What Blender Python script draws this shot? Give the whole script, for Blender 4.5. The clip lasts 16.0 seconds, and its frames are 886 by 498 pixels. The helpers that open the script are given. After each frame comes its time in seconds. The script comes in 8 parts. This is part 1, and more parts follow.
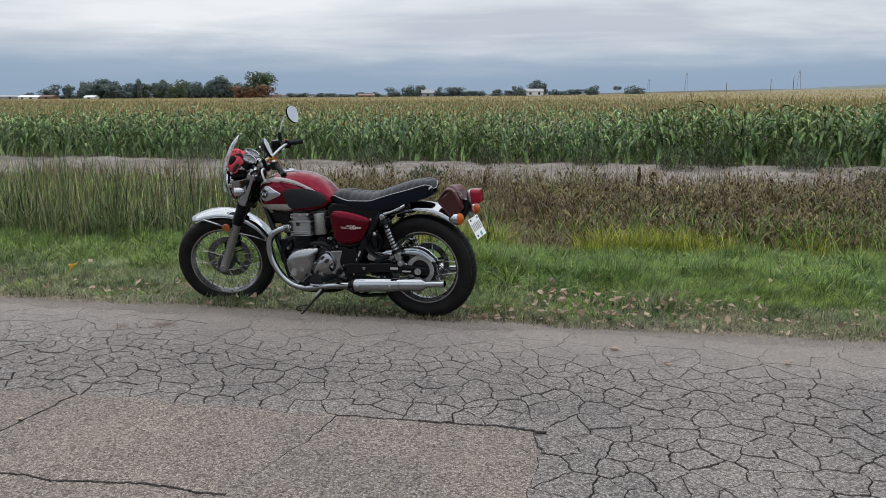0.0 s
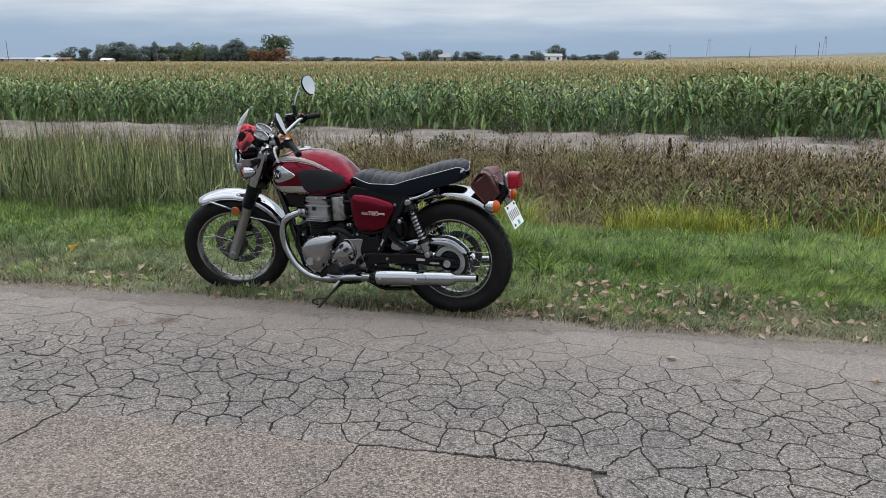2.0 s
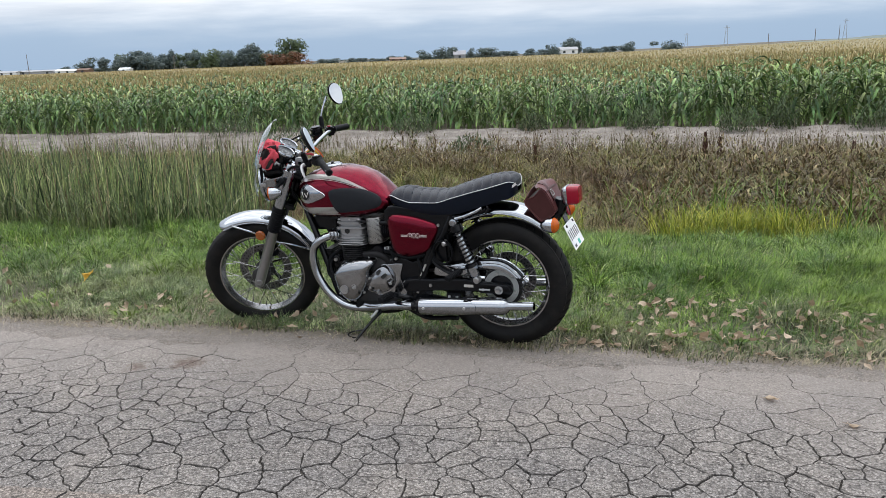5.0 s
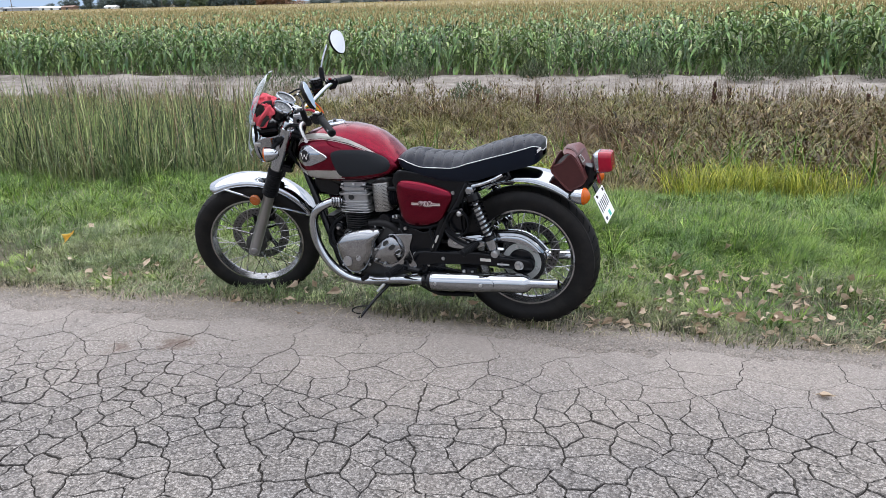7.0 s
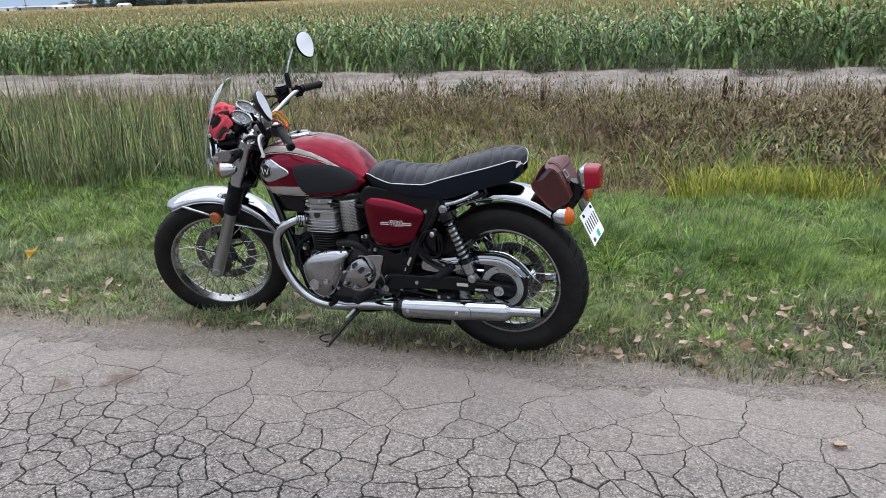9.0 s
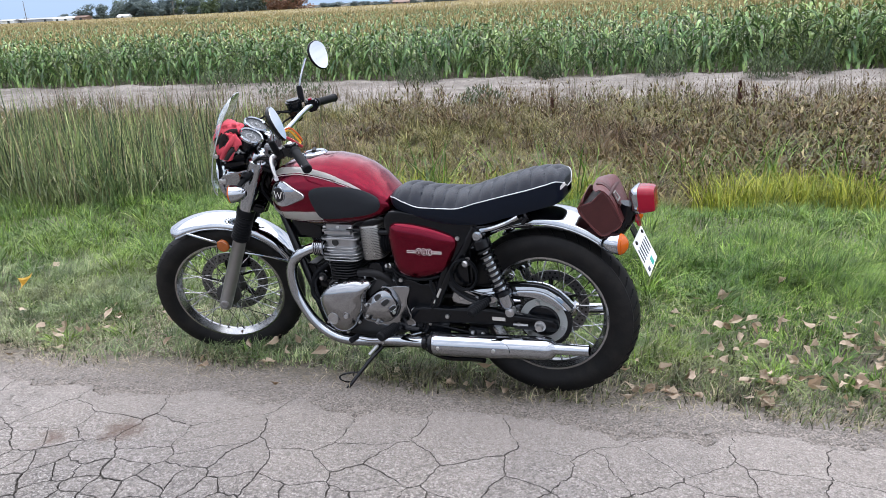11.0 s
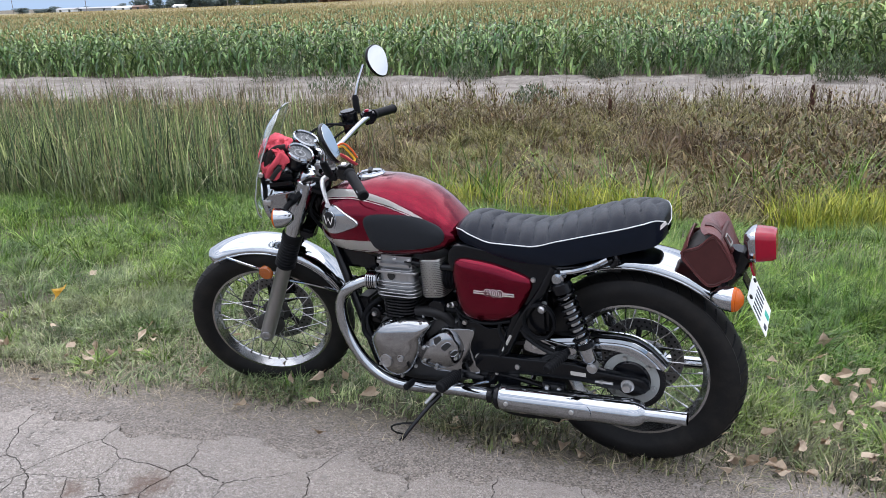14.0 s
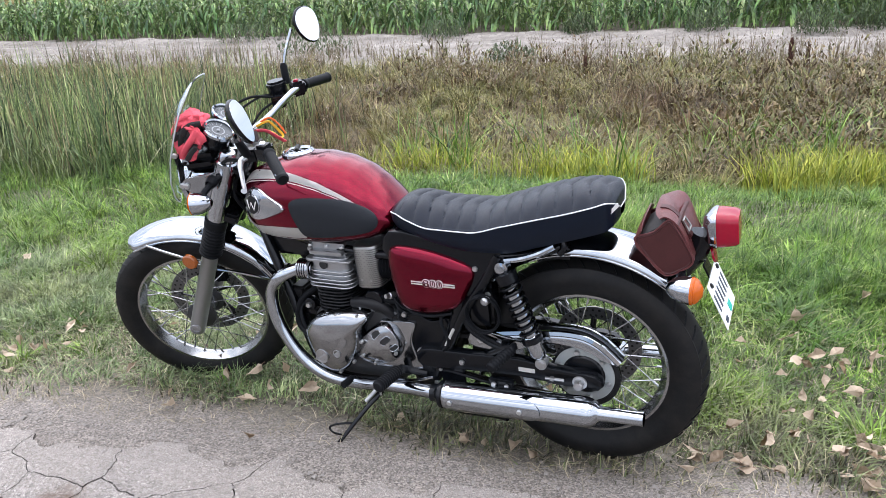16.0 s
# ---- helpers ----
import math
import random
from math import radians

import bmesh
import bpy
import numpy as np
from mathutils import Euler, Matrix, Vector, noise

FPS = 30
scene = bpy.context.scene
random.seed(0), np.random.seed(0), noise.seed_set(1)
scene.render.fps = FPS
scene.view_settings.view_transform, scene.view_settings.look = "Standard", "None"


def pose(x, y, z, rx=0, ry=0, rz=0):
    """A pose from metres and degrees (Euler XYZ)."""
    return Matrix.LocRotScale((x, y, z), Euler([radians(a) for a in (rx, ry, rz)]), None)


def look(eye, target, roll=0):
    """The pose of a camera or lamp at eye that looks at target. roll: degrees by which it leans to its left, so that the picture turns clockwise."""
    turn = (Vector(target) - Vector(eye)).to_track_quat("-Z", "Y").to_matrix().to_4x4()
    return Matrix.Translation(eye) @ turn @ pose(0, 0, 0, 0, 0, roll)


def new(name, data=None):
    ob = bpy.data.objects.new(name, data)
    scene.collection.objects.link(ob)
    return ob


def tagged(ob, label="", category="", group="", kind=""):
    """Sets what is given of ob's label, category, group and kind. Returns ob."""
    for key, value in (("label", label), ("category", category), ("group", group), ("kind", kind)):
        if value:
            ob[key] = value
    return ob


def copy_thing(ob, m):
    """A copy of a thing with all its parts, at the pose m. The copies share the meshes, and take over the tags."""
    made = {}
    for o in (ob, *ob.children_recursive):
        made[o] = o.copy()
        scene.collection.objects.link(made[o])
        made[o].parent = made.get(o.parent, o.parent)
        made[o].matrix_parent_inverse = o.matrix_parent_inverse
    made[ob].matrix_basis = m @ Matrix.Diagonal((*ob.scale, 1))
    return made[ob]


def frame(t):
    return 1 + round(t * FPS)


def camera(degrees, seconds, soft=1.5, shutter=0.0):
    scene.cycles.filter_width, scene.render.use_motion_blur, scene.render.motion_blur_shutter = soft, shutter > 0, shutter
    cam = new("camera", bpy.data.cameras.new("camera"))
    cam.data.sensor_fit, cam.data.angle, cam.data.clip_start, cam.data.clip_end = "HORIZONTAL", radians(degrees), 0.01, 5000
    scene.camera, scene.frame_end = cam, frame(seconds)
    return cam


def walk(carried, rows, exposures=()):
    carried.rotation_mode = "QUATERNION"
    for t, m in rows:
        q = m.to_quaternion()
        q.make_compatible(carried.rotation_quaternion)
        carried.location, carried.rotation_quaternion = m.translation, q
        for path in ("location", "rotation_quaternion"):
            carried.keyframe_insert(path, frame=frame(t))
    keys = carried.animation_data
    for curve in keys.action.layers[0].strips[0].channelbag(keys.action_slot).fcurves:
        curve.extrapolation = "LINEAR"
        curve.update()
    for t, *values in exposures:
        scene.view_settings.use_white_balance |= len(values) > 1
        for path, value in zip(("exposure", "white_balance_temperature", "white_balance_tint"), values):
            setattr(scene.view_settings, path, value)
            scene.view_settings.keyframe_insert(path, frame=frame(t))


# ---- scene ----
cam = camera(61.3, 16.0, soft=0.4)
PATH = [
    (0, (-0.052, 0.029, 1.288), (-0.024, 1.986, 0.88), -0.2),
    (0.5, (-0.111, 0.153, 1.284), (-0.118, 2.105, 0.85), 0.1),
    (1, (-0.218, 0.285, 1.307), (-0.238, 2.228, 0.834), 0.4),
    (1.5, (-0.212, 0.398, 1.299), (-0.226, 2.337, 0.809), 0.5),
    (2, (-0.139, 0.521, 1.317), (-0.152, 2.458, 0.821), 0.1),
    (2.5, (-0.1, 0.576, 1.331), (-0.126, 2.513, 0.835), -0.3),
    (3, (-0.184, 0.642, 1.336), (-0.294, 2.578, 0.846), -1.5),
    (3.5, (-0.298, 0.729, 1.35), (-0.443, 2.665, 0.871), -2.0),
    (4, (-0.341, 0.774, 1.349), (-0.473, 2.713, 0.876), -2.3),
    (4.5, (-0.31, 0.866, 1.341), (-0.389, 2.805, 0.857), -2.1),
    (4.7, (-0.284, 0.917, 1.338), (-0.355, 2.855, 0.848), -2.1),
    (6.8, (-0.391, 1.319, 1.346), (-0.429, 3.219, 0.723), -1.1),
    (7, (-0.398, 1.354, 1.357), (-0.447, 3.248, 0.717), -1.3),
    (7.5, (-0.38, 1.426, 1.35), (-0.415, 3.312, 0.684), -1.2),
    (8, (-0.308, 1.557, 1.351), (-0.337, 3.443, 0.685), -1.2),
    (8.5, (-0.242, 1.647, 1.371), (-0.306, 3.534, 0.71), -1.7),
    (9, (-0.238, 1.689, 1.367), (-0.322, 3.578, 0.714), -2.0),
    (9.2, (-0.248, 1.72, 1.356), (-0.343, 3.611, 0.709), -2.0),
    (11.3, (-0.368, 2.064, 1.358), (-0.456, 3.958, 0.721), -2.8),
    (11.5, (-0.334, 2.109, 1.359), (-0.422, 4.002, 0.72), -2.8),
    (12, (-0.29, 2.183, 1.377), (-0.376, 4.075, 0.735), -2.6),
    (12.5, (-0.274, 2.229, 1.38), (-0.367, 4.121, 0.739), -2.2),
    (13, (-0.342, 2.269, 1.384), (-0.46, 4.16, 0.743), -1.8),
    (13.5, (-0.409, 2.332, 1.372), (-0.581, 4.217, 0.727), -1.9),
    (14, (-0.476, 2.388, 1.385), (-0.678, 4.27, 0.738), -2.1),
    (14.5, (-0.498, 2.427, 1.374), (-0.686, 4.305, 0.714), -2.2),
    (15, (-0.474, 2.469, 1.37), (-0.641, 4.335, 0.671), -2.5),
    (15.5, (-0.408, 2.555, 1.368), (-0.565, 4.412, 0.642), -2.8),
    (16, (-0.352, 2.645, 1.377), (-0.512, 4.492, 0.627), -2.9),
]
walk(cam, [(t, look(eye, target, roll)) for t, eye, target, roll in PATH], exposures=[
    (0, -0.26, 6520, 10), (0.5, -0.12, 6520, 10), (1, -0.08, 6520, 10), (2, -0.06, 6520, 10), (2.5, -0.16, 6520, 10), (3, -0.21, 6520, 10), (3.5, -0.25, 6520, 10), (4, -0.24, 6520, 10), (4.5, -0.03, 6520, 10), (7, 0.49, 6330, 13), (7.5, 0.6, 6330, 13), (8, 0.54, 6330, 13), (8.5, 0.33, 6330, 13), (9, 0.31, 6330, 13), (9.2, 0.36, 6330, 13), (11.5, 0.64, 6200, 14), (12, 0.66, 6200, 14), (12.5, 0.56, 6200, 14), (13, 0.42, 6200, 14), (13.5, 0.47, 6200, 14), (14, 0.5, 6200, 14), (14.5, 0.68, 6200, 14), (15, 0.84, 6200, 14), (15.5, 0.88, 6200, 14), (16, 0.92, 6200, 14)])


# ---- world, sun, exposure ----
world = bpy.data.worlds.new("overcast_sky")
scene.world = world
world.use_nodes = True
wn, wl = world.node_tree.nodes, world.node_tree.links
wn.clear()


def wnode(kind, **props):
    n = wn.new(kind)
    for k, v in props.items():
        n.inputs[k.replace("_", " ")].default_value = v
    return n


w_out, w_bg = wn.new("ShaderNodeOutputWorld"), wn.new("ShaderNodeBackground")
w_sky = wn.new("ShaderNodeTexSky")
w_sky.sky_type, w_sky.sun_disc = "NISHITA", False
w_sky.sun_elevation, w_sky.sun_rotation = radians(78), radians(349)
w_sky.air_density, w_sky.dust_density = 1.0, 2.0
w_tc = wn.new("ShaderNodeTexCoord")
w_sep = wn.new("ShaderNodeSeparateXYZ")
wl.new(w_tc.outputs["Generated"], w_sep.inputs[0])
# cloud layers lie flat overhead: project the direction on a high plane
w_den = wn.new("ShaderNodeMath")
w_den.operation, w_den.inputs[1].default_value = "MAXIMUM", 0.0
wl.new(w_sep.outputs["Z"], w_den.inputs[0])
w_add = wn.new("ShaderNodeMath")
w_add.operation, w_add.inputs[1].default_value = "ADD", 0.07
wl.new(w_den.outputs[0], w_add.inputs[0])
w_div = wn.new("ShaderNodeVectorMath")
w_div.operation = "DIVIDE"
w_cmb = wn.new("ShaderNodeCombineXYZ")
for i in range(3):
    wl.new(w_add.outputs[0], w_cmb.inputs[i])
wl.new(w_tc.outputs["Generated"], w_div.inputs[0])
wl.new(w_cmb.outputs[0], w_div.inputs[1])
w_map = wn.new("ShaderNodeMapping")
w_map.inputs["Scale"].default_value = (0.42, 0.6, 0.0)
w_map.inputs["Rotation"].default_value = (0, 0, radians(-4))
w_map.inputs["Location"].default_value = (2.3, 0.6, 0.0)
wl.new(w_div.outputs[0], w_map.inputs[0])
w_noise = wnode("ShaderNodeTexNoise", Scale=0.8, Detail=8.0, Roughness=0.55, Distortion=0.3)
wl.new(w_map.outputs[0], w_noise.inputs["Vector"])
w_ramp = wn.new("ShaderNodeValToRGB")
w_ramp.color_ramp.elements[0].position, w_ramp.color_ramp.elements[0].color = 0.36, (0.60, 0.66, 0.75, 1)
w_ramp.color_ramp.elements[1].position, w_ramp.color_ramp.elements[1].color = 0.64, (0.98, 1.01, 1.05, 1)
wl.new(w_noise.outputs["Fac"], w_ramp.inputs[0])
# smaller broken clouds overhead
w_map2 = wn.new("ShaderNodeMapping")
w_map2.inputs["Scale"].default_value = (1.1, 2.2, 0.0)
wl.new(w_div.outputs[0], w_map2.inputs[0])
w_noise2 = wnode("ShaderNodeTexNoise", Scale=1.7, Detail=6.0, Roughness=0.6, Distortion=0.5)
wl.new(w_map2.outputs[0], w_noise2.inputs["Vector"])
w_ramp2 = wn.new("ShaderNodeValToRGB")
w_ramp2.color_ramp.elements[0].position, w_ramp2.color_ramp.elements[0].color = 0.38, (0.55, 0.66, 0.84, 1)
w_ramp2.color_ramp.elements[1].position, w_ramp2.color_ramp.elements[1].color = 0.62, (1.62, 1.62, 1.63, 1)
wl.new(w_noise2.outputs["Fac"], w_ramp2.inputs[0])
w_up = wn.new("ShaderNodeMapRange")
w_up.inputs["From Min"].default_value, w_up.inputs["From Max"].default_value = 0.16, 0.4
wl.new(w_sep.outputs["Z"], w_up.inputs["Value"])
w_over = wn.new("ShaderNodeMix")
w_over.data_type = "RGBA"
wl.new(w_up.outputs["Result"], w_over.inputs["Factor"])
wl.new(w_ramp.outputs["Color"], w_over.inputs[6])
wl.new(w_ramp2.outputs["Color"], w_over.inputs[7])
# the far deck near the horizon is a thick blue-grey bank with a soft, uneven upper edge
w_map3 = wn.new("ShaderNodeMapping")
w_map3.inputs["Scale"].default_value = (3.0, 3.0, 22.0)
wl.new(w_tc.outputs["Generated"], w_map3.inputs[0])
w_noise3 = wnode("ShaderNodeTexNoise", Scale=1.6, Detail=5.0, Roughness=0.55, Distortion=0.2)
wl.new(w_map3.outputs[0], w_noise3.inputs["Vector"])
w_edge = wn.new("ShaderNodeMath")
w_edge.operation, w_edge.inputs[1].default_value = "MULTIPLY_ADD", 0.055
wl.new(w_noise3.outputs["Fac"], w_edge.inputs[0])
wl.new(w_sep.outputs["Z"], w_edge.inputs[2])
w_hz = wn.new("ShaderNodeMapRange")
w_hz.interpolation_type = "SMOOTHSTEP"
w_hz.inputs["From Min"].default_value, w_hz.inputs["From Max"].default_value = 0.045, 0.115
wl.new(w_edge.outputs[0], w_hz.inputs["Value"])
w_low = wn.new("ShaderNodeMix")
w_low.data_type = "RGBA"
w_low.inputs[6].default_value = (0.33, 0.45, 0.61, 1)
wl.new(w_hz.outputs["Result"], w_low.inputs["Factor"])
wl.new(w_over.outputs[2], w_low.inputs[7])
w_mix = wn.new("ShaderNodeMix")
w_mix.data_type = "RGBA"
w_mix.inputs["Factor"].default_value = 0.9
w_gain = wn.new("ShaderNodeVectorMath")
w_gain.operation = "SCALE"
w_gain.inputs["Scale"].default_value = 11.0
wl.new(w_low.outputs[2], w_gain.inputs[0])
wl.new(w_sky.outputs["Color"], w_mix.inputs[6])
wl.new(w_gain.outputs[0], w_mix.inputs[7])
wl.new(w_mix.outputs[2], w_bg.inputs["Color"])
w_bg.inputs["Strength"].default_value = 0.1
wl.new(w_bg.outputs[0], w_out.inputs[0])

sun = new("sun", bpy.data.lights.new("sun", "SUN"))
sun.data.energy, sun.data.angle, sun.data.color = 2.0, radians(100), (1.0, 0.985, 0.965)
sun.matrix_world = look((0, 0, 30), (1.2, -6, 0))

# ---- materials ----


def material(name):
    m = bpy.data.materials.new(name)
    m.use_nodes = True
    nt = m.node_tree
    return m, nt, nt.nodes["Principled BSDF"]


def node(nt, kind, links=(), **values):
    n = nt.nodes.new(kind)
    for k, v in values.items():
        n.inputs[k].default_value = v
    for out, into in links:
        nt.links.new(out, n.inputs[into])
    return n


def ramp(nt, fac, stops):
    n = nt.nodes.new("ShaderNodeValToRGB")
    cr = n.color_ramp
    while len(cr.elements) < len(stops):
        cr.elements.new(0.5)
    for e, (p, c) in zip(cr.elements, stops):
        e.position, e.color = p, (*c, 1)
    nt.links.new(fac, n.inputs[0])
    return n.outputs["Color"]


def mixed(nt, fac, a, b, blend="MIX"):
    n = nt.nodes.new("ShaderNodeMix")
    n.data_type, n.blend_type = "RGBA", blend
    for sock, v in ((n.inputs["Factor"], fac), (n.inputs[6], a), (n.inputs[7], b)):
        if isinstance(v, (int, float)):
            sock.default_value = v
        elif isinstance(v, tuple):
            sock.default_value = (*v, 1)
        else:
            nt.links.new(v, sock)
    return n.outputs[2]


def noise_fac(nt, scale, detail=4.0, rough=0.55, coord="Object", stretch=None):
    tc = nt.nodes.new("ShaderNodeTexCoord")
    src = tc.outputs[coord]
    if stretch:
        mp = node(nt, "ShaderNodeMapping", [(src, "Vector")], Scale=stretch)
        src = mp.outputs[0]
    n = node(nt, "ShaderNodeTexNoise", [(src, "Vector")], Scale=scale, Detail=detail, Roughness=rough)
    return n.outputs["Fac"]


def bumped(nt, bsdf, height, strength=0.3, distance=0.002):
    b = node(nt, "ShaderNodeBump", [(height, "Height")], Strength=strength, Distance=distance)
    nt.links.new(b.outputs[0], bsdf.inputs["Normal"])


def plain(name, color, rough=0.5, metal=0.0, var=0.25, scale=25.0, bump=0.0, bscale=200.0, coat=0.0, dust=0.0):
    """A worn surface: colour varied at two scales, roughness varied, a little relief and dust."""
    m, nt, b = material(name)
    lo, hi = tuple(c * (1 - var) for c in color), tuple(min(1, c * (1 + var)) for c in color)
    big = noise_fac(nt, scale)
    fine = noise_fac(nt, scale * 9, 3.0)
    c = mixed(nt, big, lo, hi)
    c = mixed(nt, fine, c, mixed(nt, 0.5, c, lo))
    if dust:
        d = ramp(nt, noise_fac(nt, 14.0, 6.0, 0.65), [(0.45, (0, 0, 0)), (0.75, (dust, dust, dust))])
        c = mixed(nt, d, c, (0.26, 0.22, 0.17))
    nt.links.new(c, b.inputs["Base Color"])
    r = node(nt, "ShaderNodeMapRange", [(fine, "Value")])
    r.inputs["To Min"].default_value, r.inputs["To Max"].default_value = max(0.02, rough * 0.75), min(1, rough * 1.3)
    nt.links.new(r.outputs[0], b.inputs["Roughness"])
    b.inputs["Metallic"].default_value = metal
    b.inputs["Coat Weight"].default_value = coat
    b.inputs["Coat Roughness"].default_value = 0.04
    if bump:
        bumped(nt, b, noise_fac(nt, bscale, 3.0), bump, 0.001)
    return m


def foliage(name, stops, rough=0.55, thin=0.12, patch=None, patch_scale=0.6, patch2=None, scale2=2.0, tuft=0.0, tuft_scale=11.0):
    """Leaves or blades: each island its own tint, lit through."""
    m, nt, b = material(name)
    g = nt.nodes.new("ShaderNodeNewGeometry")
    c = ramp(nt, g.outputs["Random Per Island"], stops)
    if patch:
        f = ramp(nt, noise_fac(nt, patch_scale, 4.0, 0.6), [(0.42, (0, 0, 0)), (0.62, (1, 1, 1))])
        c = mixed(nt, f, c, mixed(nt, 0.65, c, patch))
    if patch2:
        f = ramp(nt, noise_fac(nt, scale2, 3.0, 0.6), [(0.45, (0, 0, 0)), (0.6, (1, 1, 1))])
        c = mixed(nt, f, c, mixed(nt, 0.6, c, patch2))
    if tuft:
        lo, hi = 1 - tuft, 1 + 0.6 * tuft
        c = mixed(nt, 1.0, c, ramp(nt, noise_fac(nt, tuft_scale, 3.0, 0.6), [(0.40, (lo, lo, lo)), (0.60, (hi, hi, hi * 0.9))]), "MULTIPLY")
    nt.links.new(c, b.inputs["Base Color"])
    b.inputs["Roughness"].default_value = rough
    b.inputs["Specular IOR Level"].default_value = 0.3
    t = node(nt, "ShaderNodeBsdfTranslucent", [(c, "Color")])
    mx = node(nt, "ShaderNodeMixShader", [(b.outputs[0], 1), (t.outputs[0], 2)])
    mx.inputs[0].default_value = thin
    nt.links.new(mx.outputs[0], nt.nodes["Material Output"].inputs["Surface"])
    return m


def asphalt_material(name, dark=1.0, tint=(1.0, 1.0, 1.0)):
    m, nt, b = material(name)
    tc = nt.nodes.new("ShaderNodeTexCoord")
    vor = node(nt, "ShaderNodeTexVoronoi", [(tc.outputs["Object"], "Vector")], Scale=128.0)
    stone = nt.nodes.new("ShaderNodeSeparateColor")
    nt.links.new(vor.outputs["Color"], stone.inputs[0])
    c = ramp(nt, stone.outputs[0], [(0.0, (0.08, 0.076, 0.073)), (0.22, (0.16, 0.151, 0.144)), (0.7, (0.245, 0.232, 0.221)), (1.0, (0.335, 0.319, 0.304))])
    edge = ramp(nt, vor.outputs["Distance"], [(0.3, (1, 1, 1)), (0.75, (0.6, 0.585, 0.57))])
    c = mixed(nt, 1.0, c, edge, "MULTIPLY")
    grain = ramp(nt, noise_fac(nt, 330.0, 2.0, 0.7), [(0.36, (0.55, 0.54, 0.53)), (0.5, (1, 1, 1)), (0.66, (1.48, 1.47, 1.45))])
    c = mixed(nt, 1.0, c, grain, "MULTIPLY")
    stain = ramp(nt, noise_fac(nt, 1.3, 6.0, 0.6), [(0.35, (0.84, 0.84, 0.86)), (0.65, (1.12, 1.09, 1.05))])
    c = mixed(nt, 1.0, c, stain, "MULTIPLY")
    soil = ramp(nt, noise_fac(nt, 3.1, 6.0, 0.65), [(0.56, (0, 0, 0)), (0.78, (0.4, 0.4, 0.4))])
    c = mixed(nt, soil, c, (0.22, 0.192, 0.172))
    # pale dust blown in from the verge
    dot = nt.nodes.new("ShaderNodeVectorMath")
    dot.operation = "DOT_PRODUCT"
    dot.inputs[1].default_value = (0.19612, 0.98058, 0)
    nt.links.new(tc.outputs["Object"], dot.inputs[0])
    drift = node(nt, "ShaderNodeMath", [(noise_fac(nt, 2.2, 6.0, 0.65), 0), (dot.outputs["Value"], 2)])
    drift.operation, drift.inputs[1].default_value = "MULTIPLY_ADD", 0.9
    dusty = node(nt, "ShaderNodeMapRange", [(drift.outputs[0], "Value")])
    dusty.inputs["From Min"].default_value, dusty.inputs["From Max"].default_value = 3.75, 4.6
    dusty.inputs["To Max"].default_value = 0.6
    c = mixed(nt, dusty.outputs[0], c, mixed(nt, 1.0, (0.285, 0.252, 0.225), grain, "MULTIPLY"))
    wob = noise_fac(nt, 26.0, 4.0, 0.7)
    for px, py, size in ((-1.63, 4.262, 0.075), (-1.86, 4.22, 0.05)):
        off = nt.nodes.new("ShaderNodeVectorMath")
        off.operation = "DISTANCE"
        off.inputs[1].default_value = (px, py, -0.045)
        nt.links.new(tc.outputs["Object"], off.inputs[0])
        edge2 = node(nt, "ShaderNodeMath", [(wob, 0), (off.outputs["Value"], 2)])
        edge2.operation, edge2.inputs[1].default_value = "MULTIPLY_ADD", 0.22
        rust = node(nt, "ShaderNodeMapRange", [(edge2.outputs[0], "Value")])
        rust.inputs["From Min"].default_value, rust.inputs["From Max"].default_value = size + 0.13, size + 0.06
        rust.inputs["To Max"].default_value = 0.75
        c = mixed(nt, rust.outputs[0], c, (0.095, 0.062, 0.045))
    info = nt.nodes.new("ShaderNodeObjectInfo")
    tone = ramp(nt, info.outputs["Random"], [(0.0, tuple(0.97 * dark * k for k in tint)), (1.0, tuple(1.07 * dark * k for k in tint))])
    c = mixed(nt, 1.0, c, tone, "MULTIPLY")
    nt.links.new(c, b.inputs["Base Color"])
    b.inputs["Roughness"].default_value = 0.9
    b.inputs["Specular IOR Level"].default_value = 0.3
    bumped(nt, b, vor.outputs["Distance"], 0.7, 0.004)
    return m


def soil_material(name, a, b_, pebble=70.0):
    m, nt, b = material(name)
    c = mixed(nt, noise_fac(nt, 1.7, 6.0, 0.65), a, b_)
    tc = nt.nodes.new("ShaderNodeTexCoord")
    vor = node(nt, "ShaderNodeTexVoronoi", [(tc.outputs["Object"], "Vector")], Scale=pebble)
    sep = nt.nodes.new("ShaderNodeSeparateColor")
    nt.links.new(vor.outputs["Color"], sep.inputs[0])
    p = ramp(nt, sep.outputs[0], [(0.0, (0.55, 0.53, 0.5)), (0.6, (1, 1, 1)), (1.0, (1.45, 1.42, 1.4))])
    c = mixed(nt, 1.0, c, p, "MULTIPLY")
    nt.links.new(c, b.inputs["Base Color"])
    b.inputs["Roughness"].default_value = 0.95
    bumped(nt, b, noise_fac(nt, 30.0, 6.0, 0.7), 0.7, 0.015)
    return m


